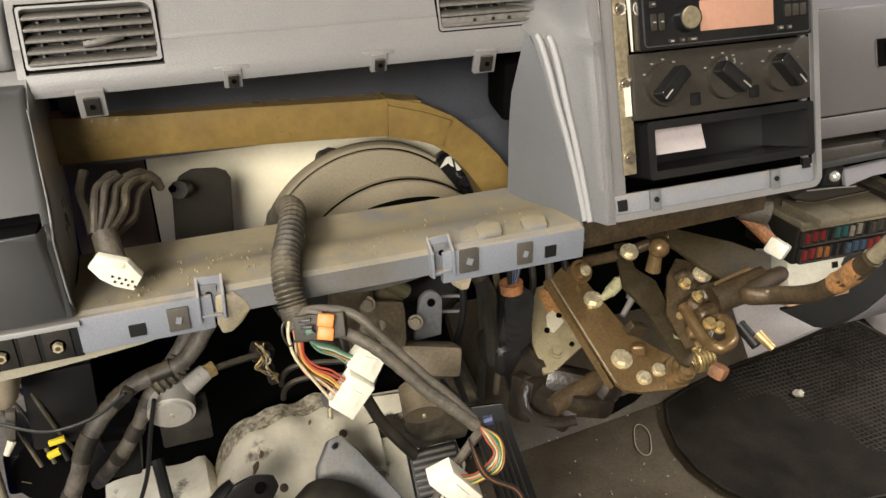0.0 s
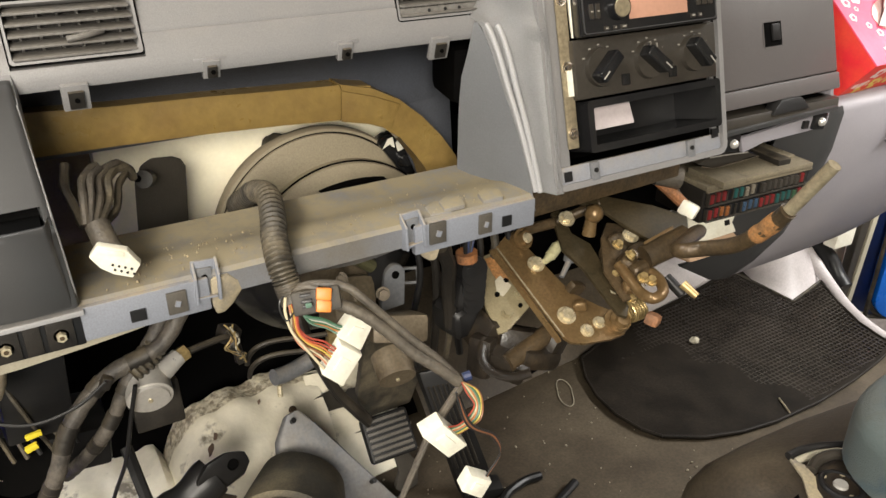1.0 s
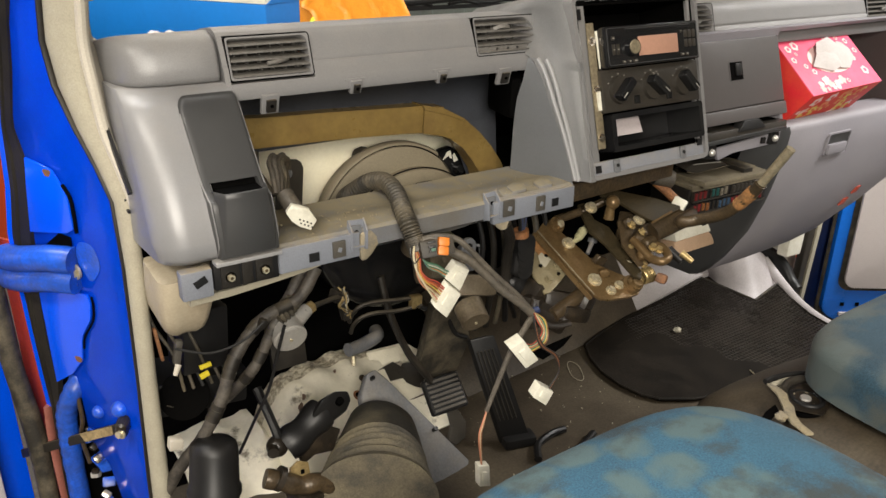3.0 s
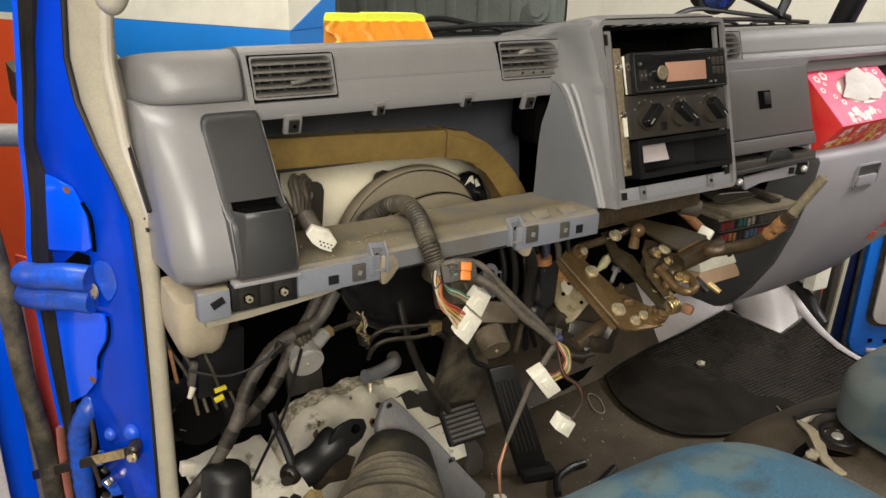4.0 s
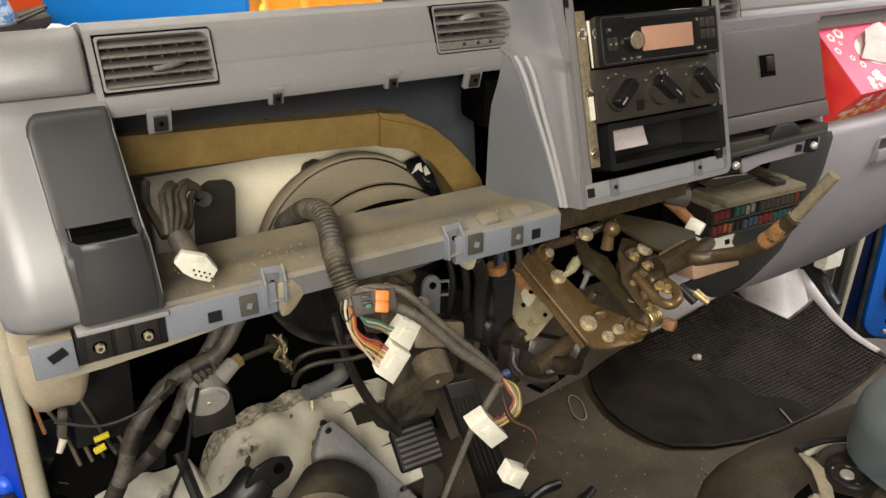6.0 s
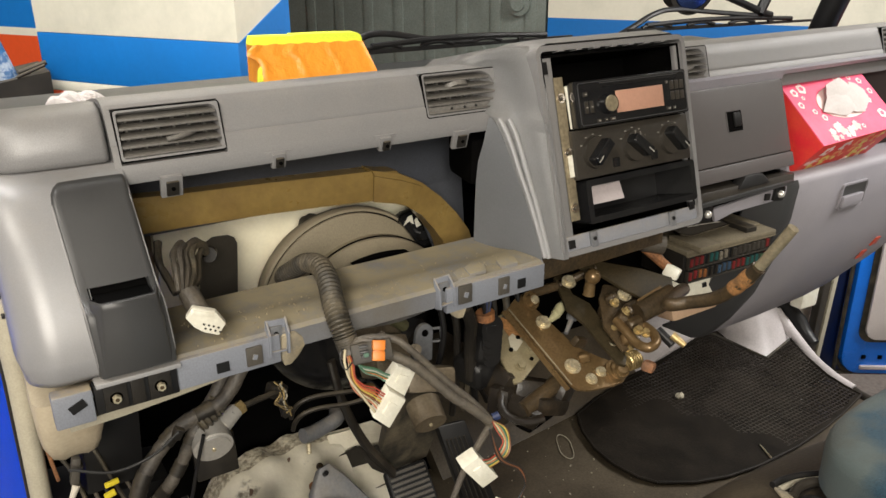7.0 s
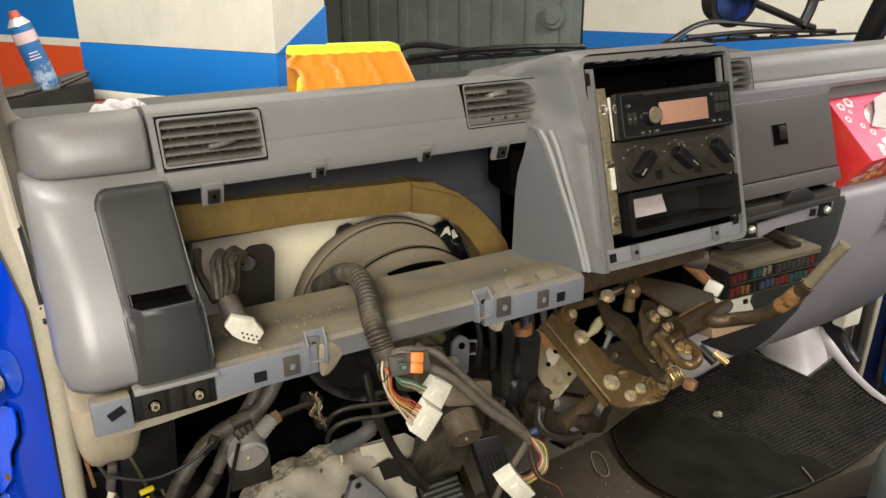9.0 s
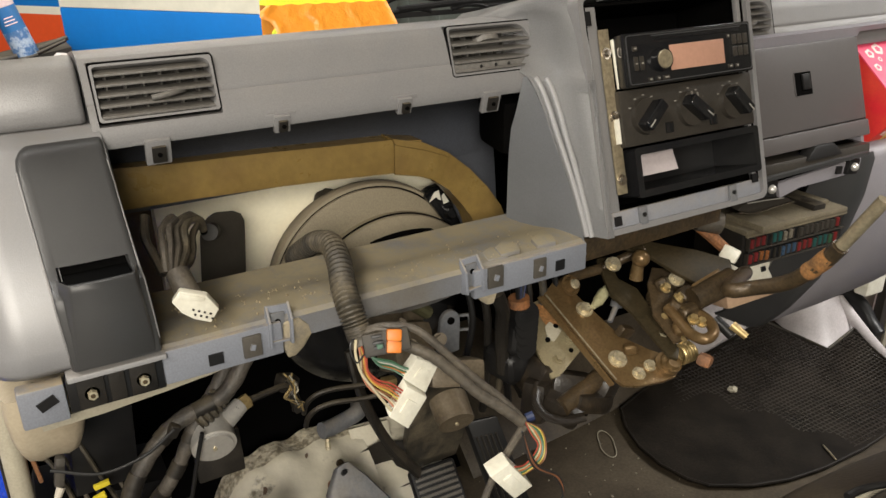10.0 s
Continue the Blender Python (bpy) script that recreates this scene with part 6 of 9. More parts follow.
part("wire", sweep(new_bm(), [(0.228, -0.120, 0.423), (0.243, -0.120, 0.381), (0.271, -0.118, 0.355), (0.280, -0.117, 0.329), (0.266, -0.118, 0.310), (0.258, -0.120, 0.300)], 0.0011, 6, 7), WIRE["brown"], harness)
part("wire", sweep(new_bm(), [(0.228, -0.120, 0.423), (0.245, -0.120, 0.381), (0.273, -0.118, 0.355), (0.280, -0.117, 0.329), (0.265, -0.118, 0.310), (0.258, -0.120, 0.300)], 0.0011, 6, 7), WIRE["black"], harness)
plug_face(harness, [(0.2440, 0.3230), (0.2675, 0.3050), (0.2560, 0.2885), (0.2335, 0.3085)], -0.124, (0.002, 0.014, 0.002), 3)
part("branch_loom", sweep(new_bm(), [(0.250, -0.095, 0.408), (0.233, -0.092, 0.382), (0.216, -0.092, 0.358), (0.196, -0.096, 0.325), (0.178, -0.100, 0.295)], 0.0042, 8, 6, lambda i, r: 1 - 0.012 * i), LOOM, harness)
for k, c in enumerate(["pink", "cream", "brown"]):
    part("wire", sweep(new_bm(), [(0.180, -0.100, 0.300), (0.170 + 0.001 * k, -0.103, 0.28), (0.166 + 0.0015 * k, -0.103, 0.262), (0.174, -0.100, 0.214)], 0.0013, 6, 6), WIRE[c], harness)
plug_face(harness, [(0.167, 0.218), (0.184, 0.212), (0.187, 0.178), (0.169, 0.185)], -0.104, (0.0, 0.010, 0.002), 2)

# ---- under the dash, driver's side ----
arch = thing("wheel_arch", (0.15, 0.3, 0.05), "dirty off-white painted wheel arch with rust spots", "wheel arch", "", "structure")
rows = []
CREST = [(0.0, 0.090), (0.10, 0.092), (0.19, 0.088), (0.30, 0.094), (0.36, 0.104), (0.40, 0.104), (0.43, 0.118), (0.47, 0.134), (0.544, 0.149), (0.667, 0.158), (0.817, 0.153), (0.92, 0.145), (1.0, 0.136)]
for i in range(19):
    t = i / 18
    row = []
    for j in range(37):
        s = j / 36
        k = next(n for n in range(12) if s <= CREST[n + 1][0])
        (s0, c0), (s1, c1) = CREST[k:k + 2]
        crest = c0 + (c1 - c0) * (s - s0) / (s1 - s0)
        wave = 0.0045 * math.sin(s * 17 + 2 * t) * math.sin(t * 5) + 0.003 * math.sin(s * 41 + t * 7) + 0.0014 * math.sin(s * 83 + 5 * t) * math.sin(t * 31 + 9 * s)
        fold = -0.016 * math.exp(-((s - 0.39) / 0.018) ** 2)
        row.append((-0.11 + 0.366 * s, 0.195 + 0.165 * t + 0.008 * math.sin(s * 9), FLOOR_Z - 0.03 + crest * math.sin(math.pi / 2 * min(1, t * 1.3)) ** 0.75 + wave + fold * (0.4 + t)))
    rows.append(row)
part("arch_panel", lofted(new_bm(), rows), DIRTY_WHITE, arch, angle=70)
band = [[Vector(p) + Vector((0, -0.0012, 0.0016)) for p in row[14:37]] for row in rows[14:19]]
part("crest_grime", lofted(new_bm(), band), GRIME_WHITE, arch, "grey-brown grime along the crest", angle=70)
bm = slab(new_bm(), [(0.225, 0.205, 0.030), (0.345, 0.212, 0.030), (0.372, 0.25, 0.055), (0.362, 0.33, 0.11), (0.33, 0.350, 0.135), (0.235, 0.352, 0.140)], (0, 0.006, -0.010))
part("toe_panel", bm, DIRTY_WHITE, arch)
bm = slab(new_bm(), [(0.238, 0.312, 0.122), (0.300, 0.318, 0.120), (0.306, 0.338, 0.140), (0.240, 0.338, 0.146)], (0, -0.006, 0.004), 0.003)
part("ledge", bm, DIRTY_WHITE, arch)
part("weld_seam", sweep(new_bm(), [(0.25, 0.262, 0.068), (0.30, 0.265, 0.070), (0.36, 0.268, 0.072)], 0.002, 6, 4), ZINC_DARK, arch)
up = Vector((0.0, -0.62, 0.78))
for i, j, r, turn in ((9, 19, 0.0055, 0.4), (10, 20, 0.004, 1.9), (7, 18, 0.0035, 2.6), (12, 27, 0.003, 0.9)):
    at = Vector(rows[i][j])
    ring = [at + up * 0.0025 + Vector((1, 0, 0)) * r * 0.7 * math.cos(a) * (1 + 0.3 * math.sin(3 * a + turn)) + Vector((0.3, 0.78, 0.62)) * r * 1.5 * math.sin(a) * (1 + 0.25 * math.sin(2 * a + turn)) for a in (2 * math.pi * k / 11 for k in range(11))]
    part("torn_hole", slab(new_bm(), ring, -up * 0.004), CHIP, arch, "rust-brown chip in the paint")
at = Vector(rows[7][29])
part("rust_ring", cyl(new_bm(), at, at + up * 0.003, 0.0085, 0.0075, seg=14), RUST, arch, "rust round a bolt hole")
part("plug_hole", cyl(new_bm(), at + up * 0.002, at + up * 0.004, 0.004, seg=12), MATTE_BLACK, arch)
for i, j in ((9, 31), (6, 22)):
    part("stud", hexbolt(new_bm(), rows[i][j], (0, -0.7, 0.7), 0.0042, 0.004), ZINC_DARK, arch)
part("bare_patch", slab(new_bm(), [(0.284, 0.2975, 0.1135), (0.298, 0.306, 0.121), (0.316, 0.3055, 0.1185), (0.330, 0.2835, 0.0985), (0.318, 0.2655, 0.0835), (0.304, 0.272, 0.089), (0.291, 0.2795, 0.0975)], Vector((0.0, -0.66, 0.75)) * 0.001), BROWN_BLACK, arch, "bare brown patch in the paint")

for poly in ([(0.2279, 0.3000, 0.1171), (0.2458, 0.3000, 0.1282), (0.2736, 0.3000, 0.1348), (0.2950, 0.3000, 0.1163), (0.3044, 0.3000, 0.0878), (0.2918, 0.3000, 0.0784), (0.2637, 0.3000, 0.0872)], [(0.3213, 0.2620, 0.0335), (0.3446, 0.2620, 0.0329), (0.3770, 0.2620, -0.0037), (0.3682, 0.2620, -0.0210), (0.3355, 0.2620, -0.0160), (0.3252, 0.2620, 0.0093)]):
    part("bare_patch", slab(new_bm(), poly, (0, -0.002, 0.002)), BROWN_BLACK, arch, "bare brown patch in the paint")
part("panel_seam", sweep(new_bm(), [(0.2448, 0.2750, 0.0579), (0.2696, 0.2750, 0.0552), (0.3104, 0.2750, 0.0562)], 0.0014, 6, 4), MATTE_BLACK, arch)

pedal = thing("brake_pedal", (0.3, 0.2, 0.1), "black brake pedal with a ribbed rubber pad", "pedal")
part("arm", sweep(new_bm(), [(0.198, 0.200, 0.36), (0.205, 0.185, 0.300), (0.228, 0.175, 0.235), (0.252, 0.170, 0.195), (0.272, 0.172, 0.165)], 0.009, 10, 6, flat=0.6), BLACK_DUSTY, pedal)
pp = Matrix.Translation((0.300, 0.172, 0.130)) @ Euler((radians(48), 0, radians(-8))).to_matrix().to_4x4() @ Euler((0, 0, radians(4))).to_matrix().to_4x4()
part("lower_bracket", slab(new_bm(), [(0.309, 0.172, 0.085), (0.328, 0.172, 0.089), (0.344, 0.168, 0.060), (0.338, 0.160, 0.034), (0.315, 0.155, 0.030), (0.303, 0.160, 0.040), (0.314, 0.168, 0.058)], (0, 0.008, 0.002), 0.002), PLATE_GREY, pedal, "grey steel bracket under the pedal")
pad = part("pad", on_part(box(new_bm(), (0, 0, 0), (0.068, 0.062, 0.014), bev=0.006, seg=3), pp), BLACK, pedal)
for k in range(7):
    part("tread_rib", on_part(box(new_bm(), (0, -0.024 + 0.008 * k, 0.008), (0.058, 0.0045, 0.005), bev=0.0012), pp), PLATE_GREY, pad)

accel = thing("accelerator_pedal", (0.39, 0.12, 0.03), "long black floor-hinged accelerator pedal", "pedal")
ap = [Vector(p) for p in ((0.345, 0.165, 0.222), (0.383, 0.150, 0.228), (0.432, 0.098, 0.034), (0.384, 0.112, 0.032))]
part("pedal_plate", slab(new_bm(), ap, (-0.002, 0.010, -0.004), 0.003), BLACK, accel)
for k in range(5):
    t = (k + 0.7) / 6.4
    a, b = ap[0].lerp(ap[1], t), ap[3].lerp(ap[2], t)
    a, b = a.lerp(b, 0.12), a.lerp(b, 0.78)
    part("tread_rib", cyl(new_bm(), a + Vector((0, -0.0008, 0.0006)), b + Vector((0, -0.0008, 0.0006)), 0.0018, seg=8), BLACK_DUSTY, accel)
part("heel_hinge", boxed((0.410, 0.105, 0.036), (0.058, 0.03, 0.018), (0, 0, -16), 0.004), BLACK, accel)
part("linkage", sweep(new_bm(), [(0.262, 0.22, 0.30), (0.275, 0.20, 0.285), (0.305, 0.185, 0.275), (0.325, 0.18, 0.235), (0.345, 0.175, 0.222)], 0.004, 8, 6), BLACK, accel)

bulk = thing("steering_joint", (0.22, 0.0, 0.38), "grease-brown steering joint with a round end cover", "steering joint")
part("end_cover", cyl(new_bm(), (0.234, 0.022, 0.377), (0.230, -0.003, 0.362), 0.0205, 0.0195, seg=30), GREASE, bulk)
part("centre_pin", cyl(new_bm(), (0.2302, -0.002, 0.3625), (0.2296, -0.0048, 0.361), 0.002, seg=10), BOLT, bulk)
part("housing", boxed((0.250, 0.040, 0.395), (0.060, 0.05, 0.030), (-25, 8, -14), 0.006), GREASE, bulk)
part("yoke", boxed((0.205, 0.06, 0.43), (0.05, 0.05, 0.05), (-30, 10, 0), 0.012), GREASE, bulk)
part("olive_hose", sweep(new_bm(), [(0.150, 0.085, 0.497), (0.180, 0.070, 0.492), (0.212, 0.066, 0.478), (0.240, 0.072, 0.455)], 0.0075, 10, 6), OLIVE, bulk, "olive-green rubber hose")
for x, y, z in ((0.196, 0.05, 0.462), (0.222, 0.055, 0.448), (0.207, 0.045, 0.440), (0.242, 0.05, 0.432)):
    part("joint_bolt", hexbolt(new_bm(), (x, y, z), (-0.3, -0.8, 0.4), 0.0055, 0.008), GREASE, bulk)
part("shaft_cover", slab(new_bm(), [(0.268, 0.16, 0.300), (0.330, 0.17, 0.300), (0.372, 0.20, 0.200), (0.365, 0.23, 0.120), (0.300, 0.23, 0.120), (0.268, 0.20, 0.180)], (0.01, 0.03, 0.0), 0.006), RUBBER, bulk)
for x, y, z, r in ((0.185, 0.075, 0.480, 0.022), (0.225, 0.09, 0.475, 0.018)):
    part("reservoir_cap", cyl(new_bm(), (x, y, z - 0.03), (x, y - 0.01, z + 0.006), r, r * 0.95, seg=22), GREASE, bulk)
outline = [(0.243, 0.058, 0.405), (0.272, 0.060, 0.405), (0.2735, 0.060, 0.440)] + [(0.2615 + 0.012 * math.cos(radians(a)), 0.060, 0.443 + 0.013 * math.sin(radians(a))) for a in range(10, 180, 20)] + [(0.2485, 0.060, 0.436)]
lug = part("eye_bracket", slab(new_bm(), outline, (0, 0.006, 0), 0.0015), GREY_STEEL, bulk)
part("eye_hole", cyl(new_bm(), (0.2615, 0.0580, 0.4445), (0.2615, 0.0605, 0.4445), 0.0042, seg=14), MATTE_BLACK, lug)

hoses = thing("heater_hoses", (-0.05, 0.12, 0.3), "pair of taped heater hoses running down beside the door", "hose")
for pts, r in (([(0.055, 0.115, 0.440), (0.025, 0.110, 0.405), (-0.026, 0.108, 0.389), (-0.068, 0.100, 0.352), (-0.092, 0.095, 0.301), (-0.1214, 0.100, 0.248), (-0.1480, 0.120, 0.203), (-0.170, 0.14, 0.150)], 0.0084),
               ([(0.045, 0.135, 0.435), (0.020, 0.125, 0.405), (-0.008, 0.114, 0.375), (-0.027, 0.112, 0.342), (-0.044, 0.114, 0.316), (-0.063, 0.130, 0.286), (-0.085, 0.17, 0.240)], 0.0074)):
    part("hose", sweep(new_bm(), pts, r, 14, 8, lambda i, run: 1 + 0.045 * math.sin(run * 310) + 0.03 * math.sin(run * 90)), HOSE, hoses, angle=30)
    line = spline(pts, 8)
    for k, n in ((10, 3), (17, 2), (24, 4), (33, 3)):
        part("tape_band", sweep(new_bm(), line[k:k + n + 1], r * 1.10, 14, 2, lambda i, run: 1 + 0.03 * math.sin(i * 2.4)), BLACK_DUSTY, hoses, "black tape wrap", angle=30)
part("ribbed_joint", sweep(new_bm(), [(0.022, 0.118, 0.400), (0.010, 0.112, 0.392), (-0.006, 0.108, 0.384)], 0.0108, 14, 9, ribs), RUBBER, hoses, angle=20)
part("hose_clip", boxed((-0.030, 0.098, 0.389), (0.010, 0.010, 0.013), (0, 30, 0), 0.002), BLACK_DUSTY, hoses)
solid("speedo_cable", sweep(new_bm(), [(-0.006, 0.085, 0.385), (-0.016, 0.09, 0.345), (-0.028, 0.10, 0.29), (-0.045, 0.12, 0.235), (-0.06, 0.15, 0.17)], 0.0022, 8, 8), BLACK, "thin black cable hanging under the dash", "cable")

switch = thing("fluid_valve", (0.01, 0.10, 0.36), "round cast-aluminium valve with a brass union on brake pipes", "valve")
bm = cyl(new_bm(), (0.008, 0.126, 0.366), (0.006, 0.098, 0.357), 0.0225, 0.0225, seg=30)
cyl(bm, (0.006, 0.099, 0.3573), (0.0057, 0.095, 0.356), 0.020, 0.0185, seg=30)
part("body", bm, ALUMINIUM, switch)
part("centre_screw", cyl(new_bm(), (0.0057, 0.096, 0.356), (0.0056, 0.0935, 0.3555), 0.0022, seg=10), BOLT, switch)
part("neck", cyl(new_bm(), (0.022, 0.115, 0.370), (0.043, 0.125, 0.378), 0.011, 0.009, seg=18), ALUMINIUM, switch)
part("union", cyl(new_bm(), (0.041, 0.124, 0.377), (0.052, 0.128, 0.379), 0.0085, seg=6), BRASS, switch)
part("mount", boxed((0.015, 0.135, 0.320), (0.05, 0.01, 0.05), (-10, 0, 0), 0.003), BLACK_DUSTY, switch)
part("feed_pipe", sweep(new_bm(), [(0.050, 0.127, 0.378), (0.075, 0.133, 0.378), (0.098, 0.14, 0.374), (0.106, 0.145, 0.355), (0.108, 0.148, 0.335)], 0.0038, 8, 7), BLACK_DUSTY, switch)

pipes = thing("brake_pipes", (0.15, 0.14, 0.35), "two bent steel brake pipes held by a brass clip", "pipe")
for dz, y in ((0.0, 0.145), (-0.016, 0.142)):
    part("pipe", sweep(new_bm(), [(0.118, y + 0.006, 0.325 + dz), (0.120, y, 0.340 + dz), (0.130, y - 0.006, 0.352 + dz), (0.150, y - 0.010, 0.3555 + dz), (0.185, y - 0.015, 0.352 + dz), (0.222, y - 0.022, 0.350 + dz * 0.7)], 0.0031, 8, 8), BLACK_DUSTY, pipes)
part("clip", boxed((0.214, 0.125, 0.345), (0.018, 0.012, 0.020), (0, 5, 0), 0.003), BRASS, pipes)
bm = boxed((0.102, 0.150, 0.372), (0.022, 0.02, 0.018), (0, 20, 10), 0.004)
box(bm, (0.108, 0.148, 0.352), (0.010, 0.016, 0.035), (0, -10, 0), 0.002)
part("junction", bm, BLACK_DUSTY, pipes)
for k, m in enumerate((BRASS, RUBBER, BRASS, BLACK_DUSTY, SEAL, BRASS, RUBBER)):
    pts = [(0.096 + 0.004 * (k % 3), 0.138 - 0.002 * k, 0.392 - 0.006 * (k % 2)), (0.104 + 0.005 * math.sin(k * 2.1), 0.132, 0.380 - 0.002 * k), (0.098 + 0.006 * math.cos(k * 1.7), 0.130, 0.366), (0.110 + 0.004 * math.sin(k), 0.134, 0.352), (0.114 - 0.003 * (k % 4), 0.138, 0.338 + 0.003 * k)]
    part("tie_wire", sweep(new_bm(), pts, 0.0011, 6, 5), m, pipes)
solid("grey_blue_hose", sweep(new_bm(), [(0.188, 0.300, 0.186), (0.206, 0.305, 0.183), (0.230, 0.31, 0.184), (0.250, 0.312, 0.190), (0.258, 0.33, 0.19)], 0.012, 14, 6), GREY_STEEL, "short blue-grey hose above the wheel arch", "hose")
bm = sweep(new_bm(), [(0.192, 0.290, 0.178), (0.190, 0.285, 0.163)], 0.004, 8, 3)
solid("bleed_nipple", bm, BOLT, "small bright bleed nipple under the hose", "fitting")

column = thing("steering_column", (0.17, 0.12, 0.05), "lowered steering column with a grey cover and fabric boot", "steering column")
bm = slab(new_bm(), [(0.150, 0.200, 0.160), (0.168, 0.212, 0.186), (0.184, 0.214, 0.188), (0.202, 0.206, 0.166), (0.307, 0.120, 0.020), (0.284, 0.100, 0.000), (0.192, 0.10, 0.0), (0.122, 0.12, 0.06)], (0.004, -0.010, 0.010), 0.004)
cover = part("cover_plate", bm, GREY_STEEL, column, "grey painted cover plate")
for x, y, z in ((0.176, 0.200, 0.184), (0.259, 0.143, 0.090)):
    part("screw_hole", cyl(new_bm(), (x, y, z), (x + 0.001, y - 0.008, z + 0.008), 0.0035, seg=12), BLACK, cover)
rows = []
BOOT = [(0.0, 0.030), (0.01, 0.045), (0.06, 0.054), (0.30, 0.064), (0.50, 0.070), (0.53, 0.0735), (0.57, 0.0705), (0.61, 0.0755), (0.65, 0.072), (0.69, 0.0775), (0.73, 0.074), (0.77, 0.0795), (0.81, 0.076), (0.86, 0.0825), (0.91, 0.079), (0.96, 0.086), (1.0, 0.088)]
for t, r in BOOT:
    c = Vector((0.172, 0.162, 0.120)).lerp(Vector((0.072, 0.0, 0.122)), t)
    d = Vector((-0.106, -0.162, 0.008)).normalized()
    e1 = d.orthogonal().normalized()
    e2 = d.cross(e1)
    rows.append([c + r * (1 + 0.025 * math.sin(3 * a + 5 * t)) * (math.cos(a) * e1 + math.sin(a) * e2) for a in (2 * math.pi * j / 40 for j in range(40))])
part("boot", lofted(new_bm(), rows, close=True), BOOT_CLOTH, column, "dusty black pleated boot", angle=50)
bm = sweep(new_bm(), [(-0.004, 0.118, 0.180), (0.016, 0.118, 0.189), (0.036, 0.122, 0.199), (0.058, 0.128, 0.208)], 0.023, 14, 6, lambda i, run: 1 + 0.08 * math.sin(run * 130))
part("bracket_tube", bm, BLACK, column)
bm = bmesh.new()
bmesh.ops.create_uvsphere(bm, u_segments=18, v_segments=12, radius=0.0155, matrix=Matrix.Translation((-0.017, 0.116, 0.186)))
cyl(bm, (-0.026, 0.108, 0.190), (-0.030, 0.098, 0.190), 0.008, seg=14)
part("knuckle", bm, OILY_BLACK, column, "oily knuckle joint", angle=60)
part("bracket_web", slab(new_bm(), [(0.000, 0.112, 0.186), (0.052, 0.116, 0.196), (0.076, 0.116, 0.178), (0.060, 0.110, 0.150), (0.030, 0.106, 0.158), (0.012, 0.104, 0.150)], (0.002, -0.006, 0.004), 0.002), OILY_BLACK, column)
bm = slab(new_bm(), [(0.030, 0.122, 0.208), (0.048, 0.126, 0.228), (0.070, 0.128, 0.234), (0.092, 0.13, 0.226), (0.097, 0.13, 0.208), (0.088, 0.13, 0.192), (0.055, 0.125, 0.182)], (0.003, -0.016, 0.013), 0.006)
ear = part("bracket_ear", bm, BLACK, column)
part("ear_hole", cyl(new_bm(), (0.077, 0.112, 0.226), (0.078, 0.108, 0.231), 0.006, seg=14), MATTE_BLACK, ear)
bm = slab(new_bm(), [(-0.026, 0.06, 0.152), (-0.006, 0.055, 0.150), (0.002, 0.055, 0.166), (0.000, 0.056, 0.192), (-0.013, 0.058, 0.198), (-0.024, 0.06, 0.188)], (0.001, -0.004, 0.001), 0.001)
lug2 = part("lug", bm, BRASS, column, "yellow zinc lug with a slot")
part("lug_slot", boxed((-0.008, 0.0525, 0.181), (0.005, 0.003, 0.006), bev=0.001), MATTE_BLACK, lug2)
bm = cyl(new_bm(), (-0.034, 0.055, 0.176), (-0.036, 0.045, 0.174), 0.008, seg=16)
part("pivot", bm, ZINC_DARK, column)
part("oily_pipe", sweep(new_bm(), [(-0.058, 0.058, 0.188), (-0.040, 0.052, 0.180), (-0.014, 0.048, 0.164), (0.012, 0.044, 0.162), (0.030, 0.044, 0.148)], 0.013, 14, 6, lambda i, run: 1 + 0.07 * math.sin(run * 220)), ZINC_DARK, column, "oily brown pipe end")
part("pipe_collar", cyl(new_bm(), (-0.044, 0.052, 0.187), (-0.038, 0.050, 0.183), 0.0165, seg=18), OILY_BLACK, column)
part("lower_clamp", boxed((0.004, 0.056, 0.140), (0.060, 0.040, 0.022), (10, 14, 20), 0.007), OILY_BLACK, column)
part("black_strap", sweep(new_bm(), [(-0.022, 0.165, 0.255), (-0.018, 0.135, 0.225), (-0.015, 0.120, 0.205), (-0.014, 0.116, 0.194)], 0.0065, 8, 5), BLACK, column)
rows = []
for t, r in ((0.0, 0.010), (0.01, 0.021), (0.05, 0.0275), (0.12, 0.030), (0.42, 0.031), (0.46, 0.034), (0.52, 0.034), (0.56, 0.031), (1.0, 0.033)):
    c = Vector((-0.110, 0.084, 0.256)).lerp(Vector((-0.132, 0.055, 0.120)), t)
    d = Vector((-0.16, -0.21, -0.96)).normalized()
    e1 = d.orthogonal().normalized()
    e2 = d.cross(e1)
    rows.append([c + r * (math.cos(a) * e1 + math.sin(a) * e2) for a in (2 * math.pi * j / 28 for j in range(28))])
part("black_cap", lofted(new_bm(), rows, close=True), BLACK, column, "glossy black rounded cap", angle=50)

foam = thing("duct_end", (-0.13, 0.09, 0.44), "dusty beige foam-covered duct end under the dash corner", "duct")
rows = []
for z, x0, x1, y in ((0.500, -0.160, -0.095, 0.030), (0.478, -0.161, -0.098, 0.034), (0.455, -0.160, -0.103, 0.041), (0.440, -0.158, -0.106, 0.047), (0.428, -0.154, -0.110, 0.054), (0.420, -0.148, -0.115, 0.064), (0.416, -0.140, -0.122, 0.076)):
    cx, rx = (x0 + x1) / 2, (x1 - x0) / 2
    rows.append([(cx + rx * max(-1, min(1, 1.25 * math.cos(a))), y + 0.045 + 0.045 * max(-1, min(1, 1.25 * math.sin(a))), z + 0.002 * math.sin(3 * a)) for a in (2 * math.pi * j / 24 for j in range(24))])
part("foam_sleeve", lofted(new_bm(), rows, close=True), FOAM, foam, angle=60)
